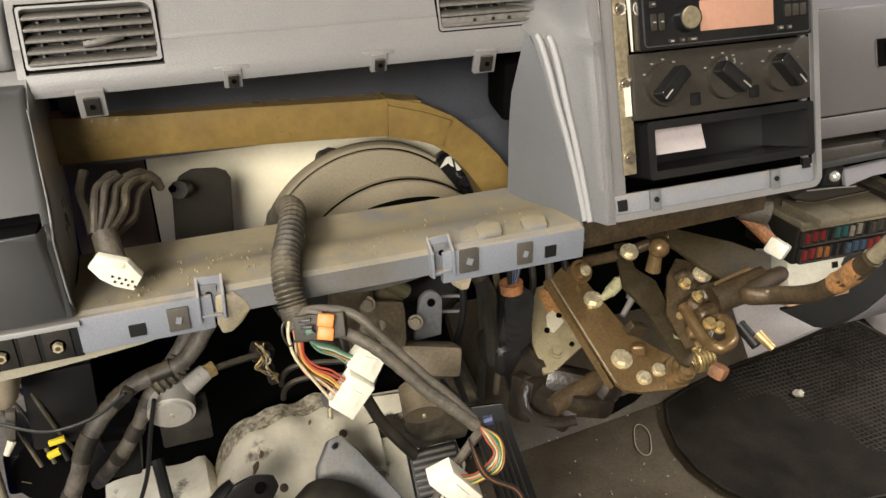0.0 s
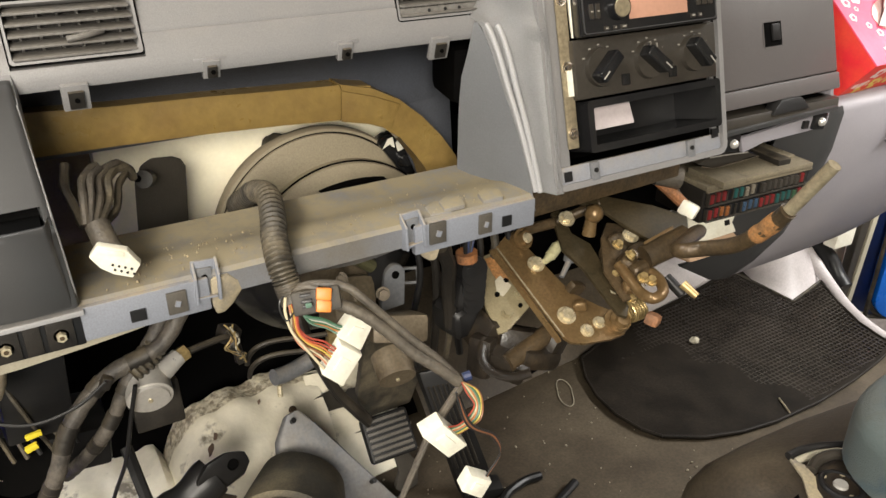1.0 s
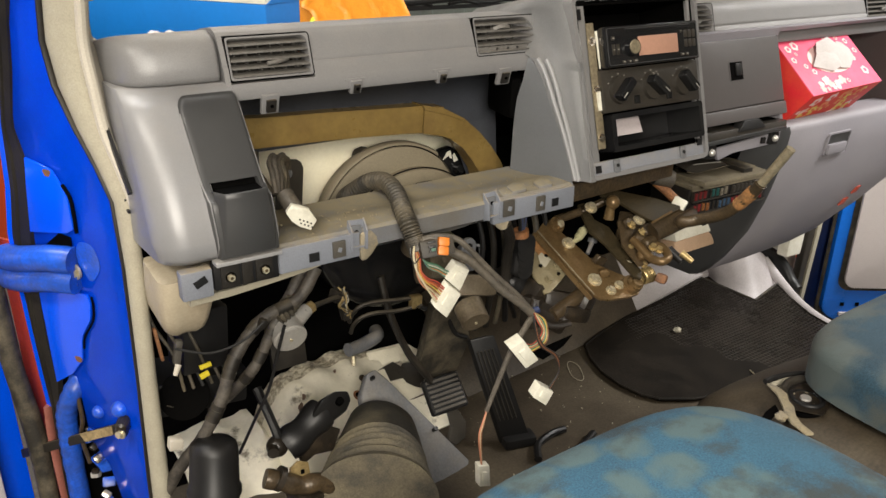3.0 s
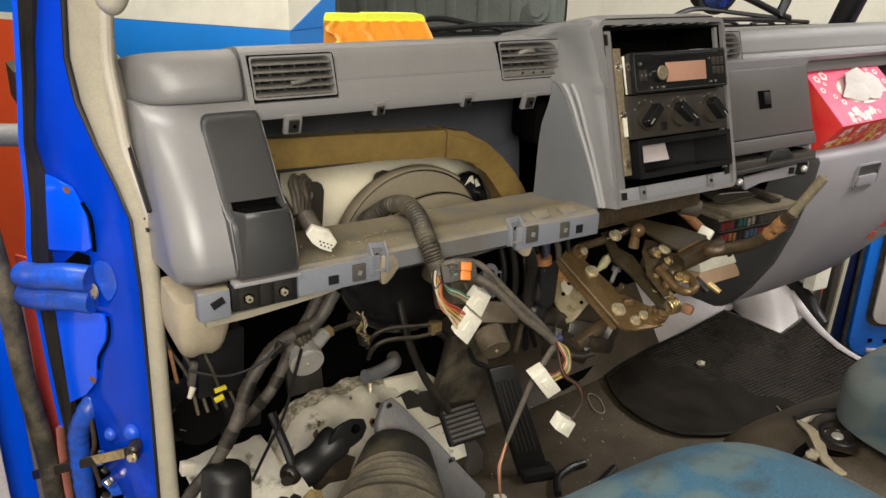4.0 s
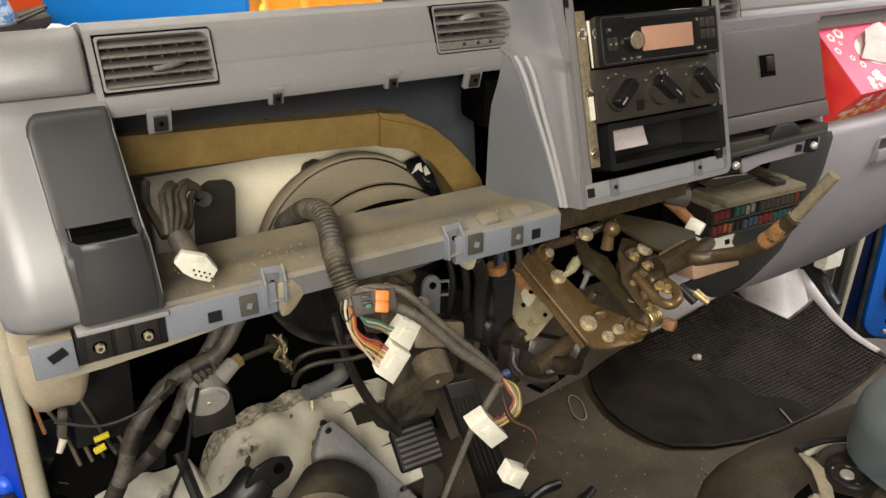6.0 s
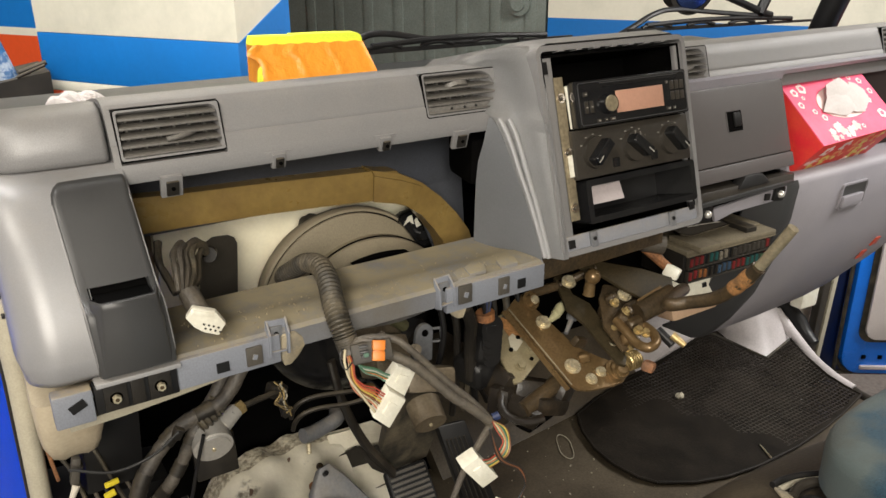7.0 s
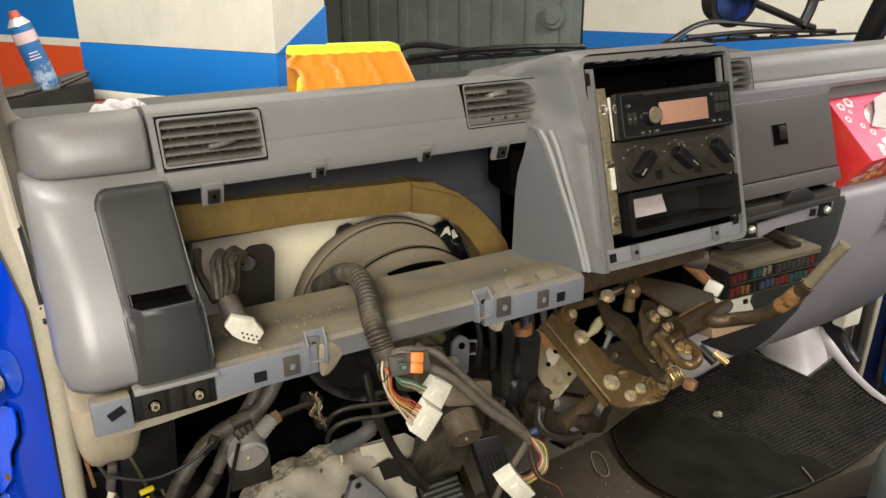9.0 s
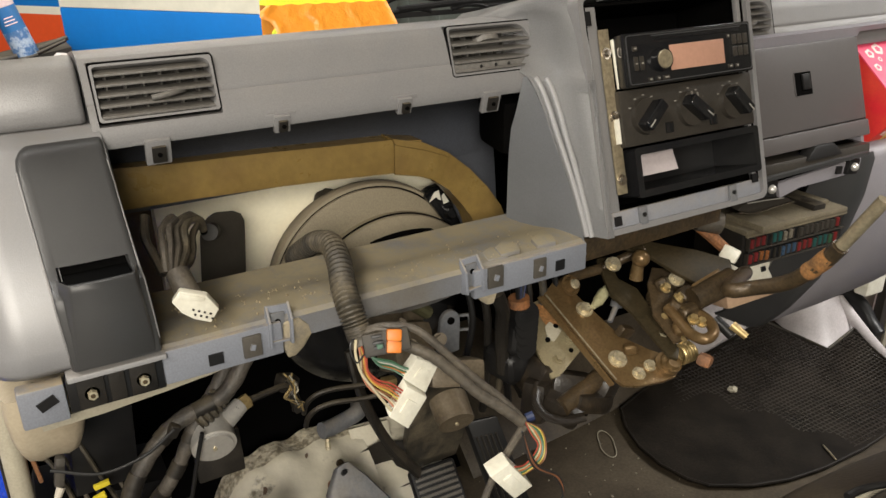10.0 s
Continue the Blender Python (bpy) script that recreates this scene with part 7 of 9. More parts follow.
bm = lofted(new_bm(), [[(x, 0.018, 0.487 + 0.01 * s), (x, 0.02, 0.479 + 0.014 * s), (x, 0.07, 0.474 + 0.014 * s), (x, 0.07, 0.487 + 0.01 * s)] for x, s in ((-0.135, -0.4), (-0.09, -0.3), (-0.04, 0.0), (0.0, 0.3), (0.045, 0.9))], close=True)
part("foam_edge", bm, SEAL, foam, angle=60)

horn = thing("horn_shell", (-0.1249, 0.1600, 0.2782), "round black horn with a bright rim under the dash", "horn")
part("shell", cyl(new_bm(), (-0.1236, 0.1500, 0.2868), (-0.1185, 0.1850, 0.2701), 0.032, 0.026, seg=28), MATTE_BLACK, horn)
part("bright_rim", sweep(new_bm(), [(-0.1480, 0.1480, 0.2812), (-0.1339, 0.1480, 0.2727), (-0.1195, 0.1480, 0.2710), (-0.1044, 0.1480, 0.2722), (-0.0929, 0.1480, 0.2798)], 0.0009, 6, 6), CHROME, horn, "thin bright rim")

junk = thing("relay_block", (-0.11, 0.13, 0.34), "black relay block with yellow tags and loose plugs", "relay")
part("block", boxed((-0.095, 0.16, 0.365), (0.062, 0.05, 0.085), (0, 4, 8), 0.004), BLACK, junk)
part("yellow_tag", boxed((-0.101, 0.118, 0.3405), (0.015, 0.005, 0.0050), (0, -8, 0), 0.001), YELLOW_TAG, junk, "yellow tag")
part("yellow_tag", boxed((-0.105, 0.112, 0.3315), (0.012, 0.006, 0.0055), (0, -16, 0), 0.001), YELLOW_TAG, junk, "yellow tag")
part("grey_plug", boxed((-0.1330, 0.115, 0.372), (0.009, 0.010, 0.032), (0, 12, 0), 0.003), PLATE_GREY, junk)
part("white_tip", cyl(new_bm(), (-0.135, 0.11, 0.357), (-0.142, 0.105, 0.346), 0.0042, 0.0028, seg=10), BEIGE, junk)
part("orange_strip", boxed((-0.1520, 0.125, 0.383), (0.004, 0.008, 0.045), (0, -6, 0), 0.0015), RUST, junk)
part("black_box_low", boxed((-0.10, 0.20, 0.275), (0.13, 0.08, 0.05), (0, 6, 0), 0.006), BLACK, junk)
part("flat_plug", boxed((-0.1525, 0.105, 0.252), (0.017, 0.014, 0.015), (0, 10, 0), 0.002), BEIGE, junk, "dirty white plug")
for k in range(6):
    a = (-0.15 + 0.012 * k, 0.16, 0.46 - 0.004 * k)
    part("wire", sweep(new_bm(), [a, (a[0] - 0.004, 0.14, 0.41), (-0.135 + 0.01 * k, 0.13 + 0.01 * (k % 3), 0.36), (-0.125 + 0.012 * k, 0.14, 0.30)], 0.0022, 6, 6), [RUBBER, LOOM, WIRE["black"]][k % 3], junk)
part("wire", sweep(new_bm(), [(-0.14, 0.10, 0.385), (-0.10, 0.09, 0.372), (-0.06, 0.088, 0.378), (-0.03, 0.09, 0.395)], 0.0016, 6, 6), WIRE["black"], junk)

# ---- gear-change mechanism ----
MO, MU, MV, MN = Vector((0.4370, -0.0080, 0.3780)), Vector((0.9982, -0.0302, 0.0520)), Vector((-0.0000, 0.8650, 0.5017)), Vector((-0.0601, -0.5008, 0.8635))


def mech(u, v, w=0.0):
    """A point on the mechanism's leaning plate, in millimetres along, up and out of it."""
    return MO + (MU * u + MV * v + MN * w) * 0.001


gear = thing("gear_linkage", mech(40, 24, 0), "oily zinc-plated gear-change linkage with bolts and a bent lever", "gear linkage")
bm = slab(new_bm(), [mech(u, v, 0) for u, v in ((-32, 106), (-9, 119), (3, 112), (7, 89), (25, 21), (48, -6), (70, -26), (67, -39), (56, -47), (38, -47), (5, -41), (-10, -34), (-15, -26))], MN * -0.005, 0.001)
plate = part("main_plate", bm, ZINC, gear, "olive zinc-plated main plate")
part("folded_flange", slab(new_bm(), [mech(-32, 108, -4), mech(-17, -26, -4), mech(-19, -24, -10), mech(-35, 110, -10)], (MU + MV) * -0.002), ZINC, plate)
bm = slab(new_bm(), [mech(u, v, -16) for u, v in ((-43, 108), (-22, 110), (-12, 44), (-14, 33), (-64, 9), (-75, 10), (-73, 46), (-61, 84))], MN * -0.004, 0.001)
# Thin pale rod paints the highlight along the folded flange.
part("bright_edge", cyl(new_bm(), mech(-31, 104, 0.6), mech(-15, -25, 0.6), 0.0011, seg=6), FRAME_STEEL, plate, "bright line drawn in for the flange's highlight")
plate2 = part("side_plate", bm, SIDE_ZINC, gear, "greenish zinc side plate")
part("rust_patch", slab(new_bm(), [mech(u, v, -15) for u, v in ((-44, 103), (-24, 103), (-25, 80), (-29, 67), (-36, 70), (-42, 66), (-45, 80))], MN * 0.0005), RUST_BRIGHT, plate2)
part("peeled_patch", slab(new_bm(), [mech(u, v, -14.4) for u, v in ((-47, 72), (-38, 76), (-31, 60), (-40, 54), (-48, 50), (-53, 55))], MN * 0.0005), SEAL, plate2, "peeled pale patch")
for u, v, r in ((-34, 68, 3.2), (-53, 55, 3.0), (-34, 33, 2.6)):
    part("plate_hole", cyl(new_bm(), mech(u, v, -15.6), mech(u, v, -13.6), r * 0.001, seg=12), MATTE_BLACK, plate2)
for u, v in ((-26, 46), (-53, 29)):
    part("bolt", hexbolt(new_bm(), mech(u, v, -16), MN, 0.0055, 0.005), SIDE_ZINC, plate2)
bm = slab(new_bm(), [mech(u, v, 23) for u, v in ((41, 114), (55, 114), (50, 80), (64, 60), (61, -28), (51, -39), (43, -32), (37, 34), (27, 63))], MN * 0.005, 0.0012)
arm = part("swing_arm", bm, ARM_STEEL, gear, "dark brown swing arm")
bm = slab(new_bm(), [mech(u, v, 56) for u, v in ((59, 99), (74, 106), (94, 97), (145, 67), (178, 40), (165, 19), (111, 28), (98, 46), (83, 74))], MN * 0.005, 0.001)
part("upper_plate", bm, ARM_STEEL, gear, "dark upper plate")
bm = slab(new_bm(), [mech(u, v, 40) for u, v in ((88, 72), (117, 58), (127, 33), (107, 2), (73, -27), (48, -26), (47, 15), (69, 55))], MN * 0.004, 0.001)
part("bracket_plate", bm, ZINC_DARK, gear)
for u, v, w, r, h in ((3, 69, 0, 8.5, 7), (2, -3, 0, 9, 7), (42, 91, 44, 8, 8), (102, 44, 48, 8, 6), (15, -28, 0, 6.5, 6), (56, -4, 22, 7, 6), (34, -24, 0, 6, 6)):
    part("bolt", hexbolt(new_bm(), mech(u, v, w), MN, r * 0.0009, h * 0.001), BOLT, gear)
bm = cyl(new_bm(), mech(1, 108, -6), mech(3, 103, 6), 0.013, seg=24)
cyl(bm, mech(3, 103, 5), mech(5, 100, 12), 0.010, 0.0085, seg=20)
part("bush", bm, ZINC, gear)
part("bush_cap", cyl(new_bm(), mech(4, 100, 11), mech(5, 98, 15), 0.007, 0.005, seg=16), BOLT, gear)
bm = cyl(new_bm(), mech(16, 118, -3), mech(41, 100, 28), 0.0065, seg=12)
part("cross_bar", bm, ZINC_DARK, gear)
part("cross_bar", cyl(new_bm(), mech(41, 103, 22), mech(85, 91, 58), 0.006, seg=12), ZINC_DARK, gear)
bm = bmesh.new()
bmesh.ops.create_uvsphere(bm, u_segments=18, v_segments=12, radius=0.0105, matrix=Matrix.Translation(mech(58, 73, 72)))
part("ball_joint", bm, ZINC, gear, angle=80)
part("ball_stem", cyl(new_bm(), mech(57, 74, 70), mech(54, 62, 48), 0.006, 0.008, seg=14), ZINC, gear)
for u, v, w, r1, r2, h in ((53, -31, 0, 15, 15, 6), (54, -34, 6, 12, 12, 5), (54, -36, 11, 8, 7, 5)):
    part("washer", cyl(new_bm(), mech(u, v, w), mech(u, v, w + h), r1 * 0.001, r2 * 0.001, seg=24), ZINC, gear)
bm = sweep(new_bm(), [mech(66 + 0.5 * k, -30 + 11 * math.cos(k * 0.8), 14 + 11 * math.sin(k * 0.8)) for k in range(40)], 0.0017, 6, 2)
part("return_spring", bm, BRASS, gear, "brassy coil spring")
bm = sweep(new_bm(), [mech(61, 13, 54), mech(60, -7, 57), mech(60, -29, 60), mech(61, -44, 71), (mech(76, -41, 72)), mech(86, -24, 66), mech(87, -6, 58)], 0.0062, 12, 7)
part("u_bolt", bm, ZINC, gear)
bm = cyl(new_bm(), mech(43, 83, 10), mech(35, 78, 9), 0.0035, 0.0062, seg=16)
cyl(bm, mech(35, 78, 9), mech(21, 70, 8), 0.0072, 0.0066, seg=16)
cyl(bm, mech(21, 70, 8), mech(10, 65, 8), 0.0058, 0.0034, seg=16)
part("white_cap", bm, CAP_RUBBER, gear, "grubby white rubber cap")
part("white_pin", cyl(new_bm(), mech(53, 66, -3), mech(31, 48, -10), 0.004, 0.003, seg=12), GREY_STEEL, gear)
part("pin_head", cyl(new_bm(), mech(52, 67, -1), mech(50, 63, -7), 0.0075, seg=14), GREY_STEEL, gear)
bm = boxed(mech(29, 23, 6), (0.024, 0.010, 0.014), (20, 25, 10), 0.003)
part("wing_nut", bm, ZINC_DARK, gear)
for u, v, w, s in ((22, 1, 4, 0.012), (76, 40, 30, 0.016), (73, 12, 52, 0.022), (62, -15, 50, 0.016), (76, -4, 60, 0.018), (91, 19, 54, 0.02), (80, 44, 50, 0.016)):
    b = boxed(mech(u, v, w), (s * 1.3, s * 0.9, s), (rng.uniform(-40, 40), rng.uniform(-40, 40), rng.uniform(-40, 40)), s * 0.38, 3)
    part("casting", b, rng.choice([ZINC, ZINC_DARK, ZINC_DARK]), gear)
for u, v, w in ((72, 34, 56), (60, 7, 39), (67, -18, 68), (72, 14, 64), (75, -24, 66), (60, -24, 38), (102, 9, 60), (122, 20, 58), (111, 17, 62)):
    part("bolt", hexbolt(new_bm(), mech(u, v, w), (MN + Vector((rng.uniform(-0.6, 0.6), 0, rng.uniform(-0.4, 0.6)))), 0.0048, 0.007), BRASS, gear)
part("clevis_tube", cyl(new_bm(), mech(82, 3, 72), mech(135, 4, 86), 0.0135, 0.0145, seg=20), ZINC_DARK, gear)
part("clevis_bar", slab(new_bm(), [mech(86, 17, 76), mech(129, 23, 80), mech(127, 16, 80), mech(84, 9, 76)], MN * 0.006, 0.001), ZINC, gear)
lev = part("shift_lever", sweep(new_bm(), [mech(127, 3, 84), mech(142, 0, 100), (0.501, -0.100, 0.484), (0.509, -0.125, 0.494), (0.515, -0.158, 0.512), (0.511, -0.190, 0.544), (0.509, -0.206, 0.566)], 0.0078, 14, 8), ZINC_DARK, gear, "bent brown steel lever")
part("rusty_bend", sweep(new_bm(), [(0.5135, -0.176, 0.529), (0.5120, -0.186, 0.540), (0.5100, -0.198, 0.555)], 0.0085, 14, 6, lambda i, run: 1 + 0.03 * math.sin(i * 0.9)), RUST_BRIGHT, lev, "rusty bend")
part("bright_end", sweep(new_bm(), [(0.510, -0.206, 0.566), (0.513, -0.219, 0.590), (0.516, -0.233, 0.616)], 0.0060, 14, 4), FRAME_STEEL, lev, "bare metal threaded end")
for at, size, rot in ((mech(-44, 4, -40), (0.06, 0.04, 0.03), (-20, 15, -20)), (mech(-74, 26, -42), (0.035, 0.04, 0.045), (10, 30, 0)), (mech(-36, -20, -40), (0.055, 0.035, 0.025), (0, 20, 0)), (mech(-62, -10, -44), (0.05, 0.05, 0.03), (25, -10, 40)), (mech(-12, -14, -34), (0.03, 0.03, 0.03), (10, 30, 20)), (mech(-90, 4, -46), (0.03, 0.03, 0.05), (0, 10, 30))):
    part("lower_casting", boxed(at, size, rot, 0.009), OILY_BLACK, gear)
part("lower_tube", cyl(new_bm(), mech(-77, -21, -30), mech(2, -2, -24), 0.011, seg=16), ZINC_DARK, gear)
part("bracket_hook", sweep(new_bm(), [mech(-88, 13, -24), mech(-103, -5, -24), mech(-101, -23, -26), mech(-83, -37, -28), mech(-59, -41, -28)], 0.006, 10, 6, flat=0.5), OILY_BLACK, gear)
part("copper_fitting", boxed(mech(63, -58, 48), (0.019, 0.016, 0.014), (10, 20, 30), 0.005), RUST, gear)
part("support_rail", slab(new_bm(), [(0.385, 0.02, 0.520), (0.62, 0.02, 0.520), (0.62, 0.02, 0.498), (0.385, 0.02, 0.492)], (0, 0.02, 0), 0.002), ZINC_DARK, gear, "oily brown support rail")
probe = thing("black_probe", mech(111, -33, 50), "black cable lug with a brass tip", "cable lug")
part("sleeve", cyl(new_bm(), mech(106, -20, 54), mech(111, -46, 54), 0.006, seg=12), BLACK, probe)
part("tip", cyl(new_bm(), mech(113, -37, 62), mech(119, -56, 62), 0.0055, 0.004, seg=12), BRASS, probe)

tubes = thing("brake_fluid_hose", (0.35, 0.05, 0.42), "black hose with an orange collar hanging under the rail", "hose")
part("hose", sweep(new_bm(), [(0.300, 0.03, 0.480), (0.312, 0.035, 0.455), (0.318, 0.045, 0.43), (0.325, 0.055, 0.40), (0.33, 0.06, 0.36)], 0.008, 10, 6), BLACK_DUSTY, tubes)
part("orange_collar", cyl(new_bm(), (0.342, 0.048, 0.456), (0.343, 0.048, 0.446), 0.012, seg=16), RUST, tubes, "orange collar")
for k in range(4):
    part("blue_wire", sweep(new_bm(), [(0.336 + 0.006 * k, 0.056, 0.492), (0.338 + 0.005 * k, 0.046 + 0.002 * k, 0.474), (0.340 + 0.0018 * k, 0.046, 0.456)], 0.0026, 8, 5), NAVY_SLEEVE if k % 2 else BLACK, tubes)
part("valve_body", boxed((0.345, 0.055, 0.415), (0.030, 0.036, 0.058), (0, 8, 0), 0.010, 3), BLACK, tubes)
for k in range(5):
    part("valve_rib", cyl(new_bm(), (0.347, 0.038, 0.436 - 0.010 * k), (0.347, 0.052, 0.434 - 0.010 * k), 0.0165 - 0.0006 * k, seg=16), BLACK, tubes)
part("lower_box", boxed((0.345, 0.07, 0.365), (0.042, 0.05, 0.04), (0, -6, 10), 0.012, 3), BLACK, tubes)
for k in range(7):
    x = 0.30 + 0.02 * k
    part("cable", sweep(new_bm(), [(x, 0.10, 0.48), (x + 0.008, 0.09, 0.42), (x + 0.016 * math.sin(k), 0.10, 0.34), (x + 0.02, 0.12, 0.27)], 0.004 + 0.001 * (k % 2), 8, 6), [BLACK, BLACK_DUSTY, RUBBER][k % 3], tubes)
part("blue_plug", boxed((0.405, 0.07, 0.300), (0.012, 0.010, 0.016), (0, 20, 0), 0.002), WIRE["blue"], tubes)
part("steel_bracket", frame_ring(new_bm(), pose(0.292, 0.10, 0.415, 80, 0, -20), 0.035, 0.02, 0.004, 0.003, 0.004, 0.0), GREY_STEEL, tubes)

# ---- fuse box ----
fuse_box = thing("fuse_box", (0.83, 0.08, 0.42), "dusty black fuse box full of coloured blade fuses", "fuse box")
part("body", boxed((0.822, 0.105, 0.446), (0.186, 0.085, 0.050), (0, 0, -3), 0.003), BLACK_DUSTY, fuse_box)
part("cover", boxed((0.822, 0.102, 0.4725), (0.192, 0.094, 0.008), (0, 0, -3), 0.003), DUSTY_LID, fuse_box, "dust-covered lid")
part("front_lip", boxed((0.822, 0.0580, 0.4670), (0.190, 0.004, 0.0035), (0, 0, -3), 0.001), DUSTY_LID, fuse_box)
for dx, dy, w in ((-0.066, -0.012, 0.040), (0.052, 0.006, 0.022)):
    part("cover_tab", boxed((0.822 + dx, 0.088 + dy, 0.480), (w, 0.062, 0.009), (0, 0, -3 - 300 * dx * 0.1), 0.002), BLACK_DUSTY if dx > 0 else DUSTY_LID, fuse_box)
part("cover_step", boxed((0.888, 0.105, 0.4785), (0.040, 0.060, 0.006), (0, 0, -3), 0.002), DUSTY_LID, fuse_box)
ROWS = ((0.4560, (0, 0, 0, None, 1, 1, 5, 5, None, 6, 6, 6, 6, 6, 6, 6, 0, None)), (0.4345, (0, 0, 2, 2, None, None, 3, 3, 3, 0, 0, 0, 1, 1, 1, 4, 0, None)))
for z, kinds in ROWS:
    holder = part("fuse_holder", boxed((0.822, 0.0615, z), (0.182, 0.008, 0.0170), (0, 0, -3), 0.001), BLACK, fuse_box)
    part("holder_lip", boxed((0.822, 0.0565, z - 0.0088), (0.184, 0.005, 0.0020), (0, 0, -3), 0.0005), BROWN_BLACK, holder)
    for k, kind in enumerate(kinds):
        x = 0.7365 + 0.0101 * k
        part("holder_rib", boxed((x - 0.005, 0.0575 - (x - 0.828) * 0.052, z), (0.0013, 0.006, 0.0155), (0, 0, -3)), BROWN_BLACK, holder)
        if kind is not None:
            part("fuse", boxed((x, 0.0580 - (x - 0.828) * 0.052, z + (0.0015 if k % 3 else 0.0)), (0.0062, 0.008, 0.0125), (0, 0, -3), 0.0007), BROWN_BLACK if kind == 6 else FUSE[kind], holder)
fuse_box.location += Vector((-0.038, -0.030, -0.009))
unit = thing("control_unit", (0.815, 0.15, 0.30), "white control unit with a salmon lower case under the glove box", "control unit")
part("upper_case", boxed((0.850, 0.155, 0.334), (0.110, 0.05, 0.046), (-12, -6, -8), 0.004), WHITE_PLASTIC, unit)
part("lower_case", boxed((0.846, 0.150, 0.297), (0.100, 0.05, 0.030), (-12, -6, -8), 0.008), mat("salmon_plastic", (0.46, 0.31, 0.20), 0.5, grain=0.06), unit, "salmon plastic lower case")
part("case_hole", boxed((0.860, 0.128, 0.338), (0.008, 0.004, 0.008), (-12, -6, -8)), BLACK, unit)
bm = boxed((0.652, 0.025, 0.446), (0.022, 0.022, 0.018), (20, 20, 35), 0.003)
solid("cream_plug", bm, WHITE_PLASTIC, "cream cable plug beside the fuse box", "plug")
loose = thing("cable_bunch", (0.64, 0.06, 0.47), "bunch of taped cables beside the fuse box", "cable")
for k in range(5):
    part("cable", sweep(new_bm(), [(0.60 + 0.02 * k, 0.12, 0.50), (0.615 + 0.012 * k, 0.08, 0.492 - 0.004 * k), (0.632 + 0.006 * k, 0.05, 0.472 - 0.004 * k), (0.650, 0.030, 0.450)], 0.0075 - 0.0006 * k, 10, 6), [RUST, LOOM, RUBBER, BLACK_DUSTY, LOOM][k], loose)
part("tape_wrap", sweep(new_bm(), [(0.618, 0.055, 0.490), (0.645, 0.04, 0.484)], 0.014, 12, 4), LOOM, loose)
crossbar = thing("steel_cross_bar", (0.74, 0.05, 0.48), "dark steel bar with a thin bright edge under the glove box", "bracket")
part("bar", slab(new_bm(), [(0.686, 0.050, 0.4899), (0.702, 0.050, 0.4972), (0.776, 0.050, 0.4915), (0.798, 0.050, 0.4820), (0.716, 0.050, 0.4800)], (0.0, 0.022, 0.004), 0.002), BROWN_BLACK, crossbar)
part("bright_edge", sweep(new_bm(), [(0.690, 0.049, 0.4872), (0.716, 0.049, 0.4805), (0.757, 0.049, 0.4813), (0.797, 0.049, 0.4822)], 0.0013, 8, 4), CHROME, crossbar, "thin bright edge")
part("bright_edge", sweep(new_bm(), [(0.704, 0.049, 0.4968), (0.740, 0.049, 0.4945), (0.775, 0.049, 0.4912)], 0.0009, 8, 4), ALUMINIUM, crossbar, "thin bright edge")
# Two added filler boxes, coloured near-black, darken the gaps under the dash.
solid("under_dash_box", boxed((0.60, 0.27, 0.40), (0.34, 0.2, 0.20), (0, 0, 0), 0.02), MATTE_BLACK, "black filler box added behind the gear linkage to keep the gap dark", "heater box")
solid("dash_filler_box", boxed((0.98, 0.30, 0.42), (0.34, 0.16, 0.20), (0, 0, 0), 0.02), MATTE_BLACK, "black filler box added under the passenger's dash to keep the gap dark", "air box")

# ---- floor mat ----
floor_mat = thing("floor_mat", (1.0, 0.2, FLOOR_Z), "black rubber floor mat with a fine square grid", "floor mat")
OUT = [(0.736, 0.284), (0.80, 0.303), (0.895, 0.322), (1.032, 0.337), (1.205, 0.366), (1.222, 0.290), (1.230, 0.226), (1.330, 0.240), (1.298, 0.184), (1.266, 0.108), (1.257, 0.060), (1.255, 0.026), (1.18, 0.014), (1.10, 0.002), (1.00, -0.006), (0.90, -0.004), (0.83, 0.006), (0.77, 0.026), (0.715, 0.060), (0.698, 0.088), (0.688, 0.136), (0.692, 0.188), (0.710, 0.240)]


def mat_z(x, y):
    return FLOOR_Z + 0.004 + max(0.0, y - 0.25) * 0.12 + max(0.0, x - 1.2) * 0.12


bm = new_bm()
bm.faces.new([bm.verts.new((x, y, 0)) for x, y in OUT])
for co, no in (((0, 0.25, 0), (0, 1, 0)), ((1.2, 0, 0), (1, 0, 0))):
    bmesh.ops.bisect_plane(bm, geom=bm.verts[:] + bm.edges[:] + bm.faces[:], plane_co=co, plane_no=no)
for v in bm.verts:
    v.co.z = mat_z(v.co.x, v.co.y) + 0.0002
bmesh.ops.solidify(bm, geom=bm.faces[:], thickness=0.004)
part("base", bm, MAT_RUBBER, floor_mat)
edge = [(x, y, mat_z(x, y) + 0.004) for x, y in OUT]
for a, b in zip(edge, edge[1:] + edge[:1]):
    part("rim", cyl(new_bm(), a, b, 0.0028, seg=8), RUBBER if min(a[1], b[1]) > 0.2 and a[0] > 1.1 else MAT_RUBBER, floor_mat)


def inside(x, y):
    hit = False
    for (x0, y0), (x1, y1) in zip(OUT, OUT[1:] + OUT[:1]):
        if (y0 > y) != (y1 > y) and x < (x1 - x0) * (y - y0) / (y1 - y0) + x0:
            hit = not hit
    return hit


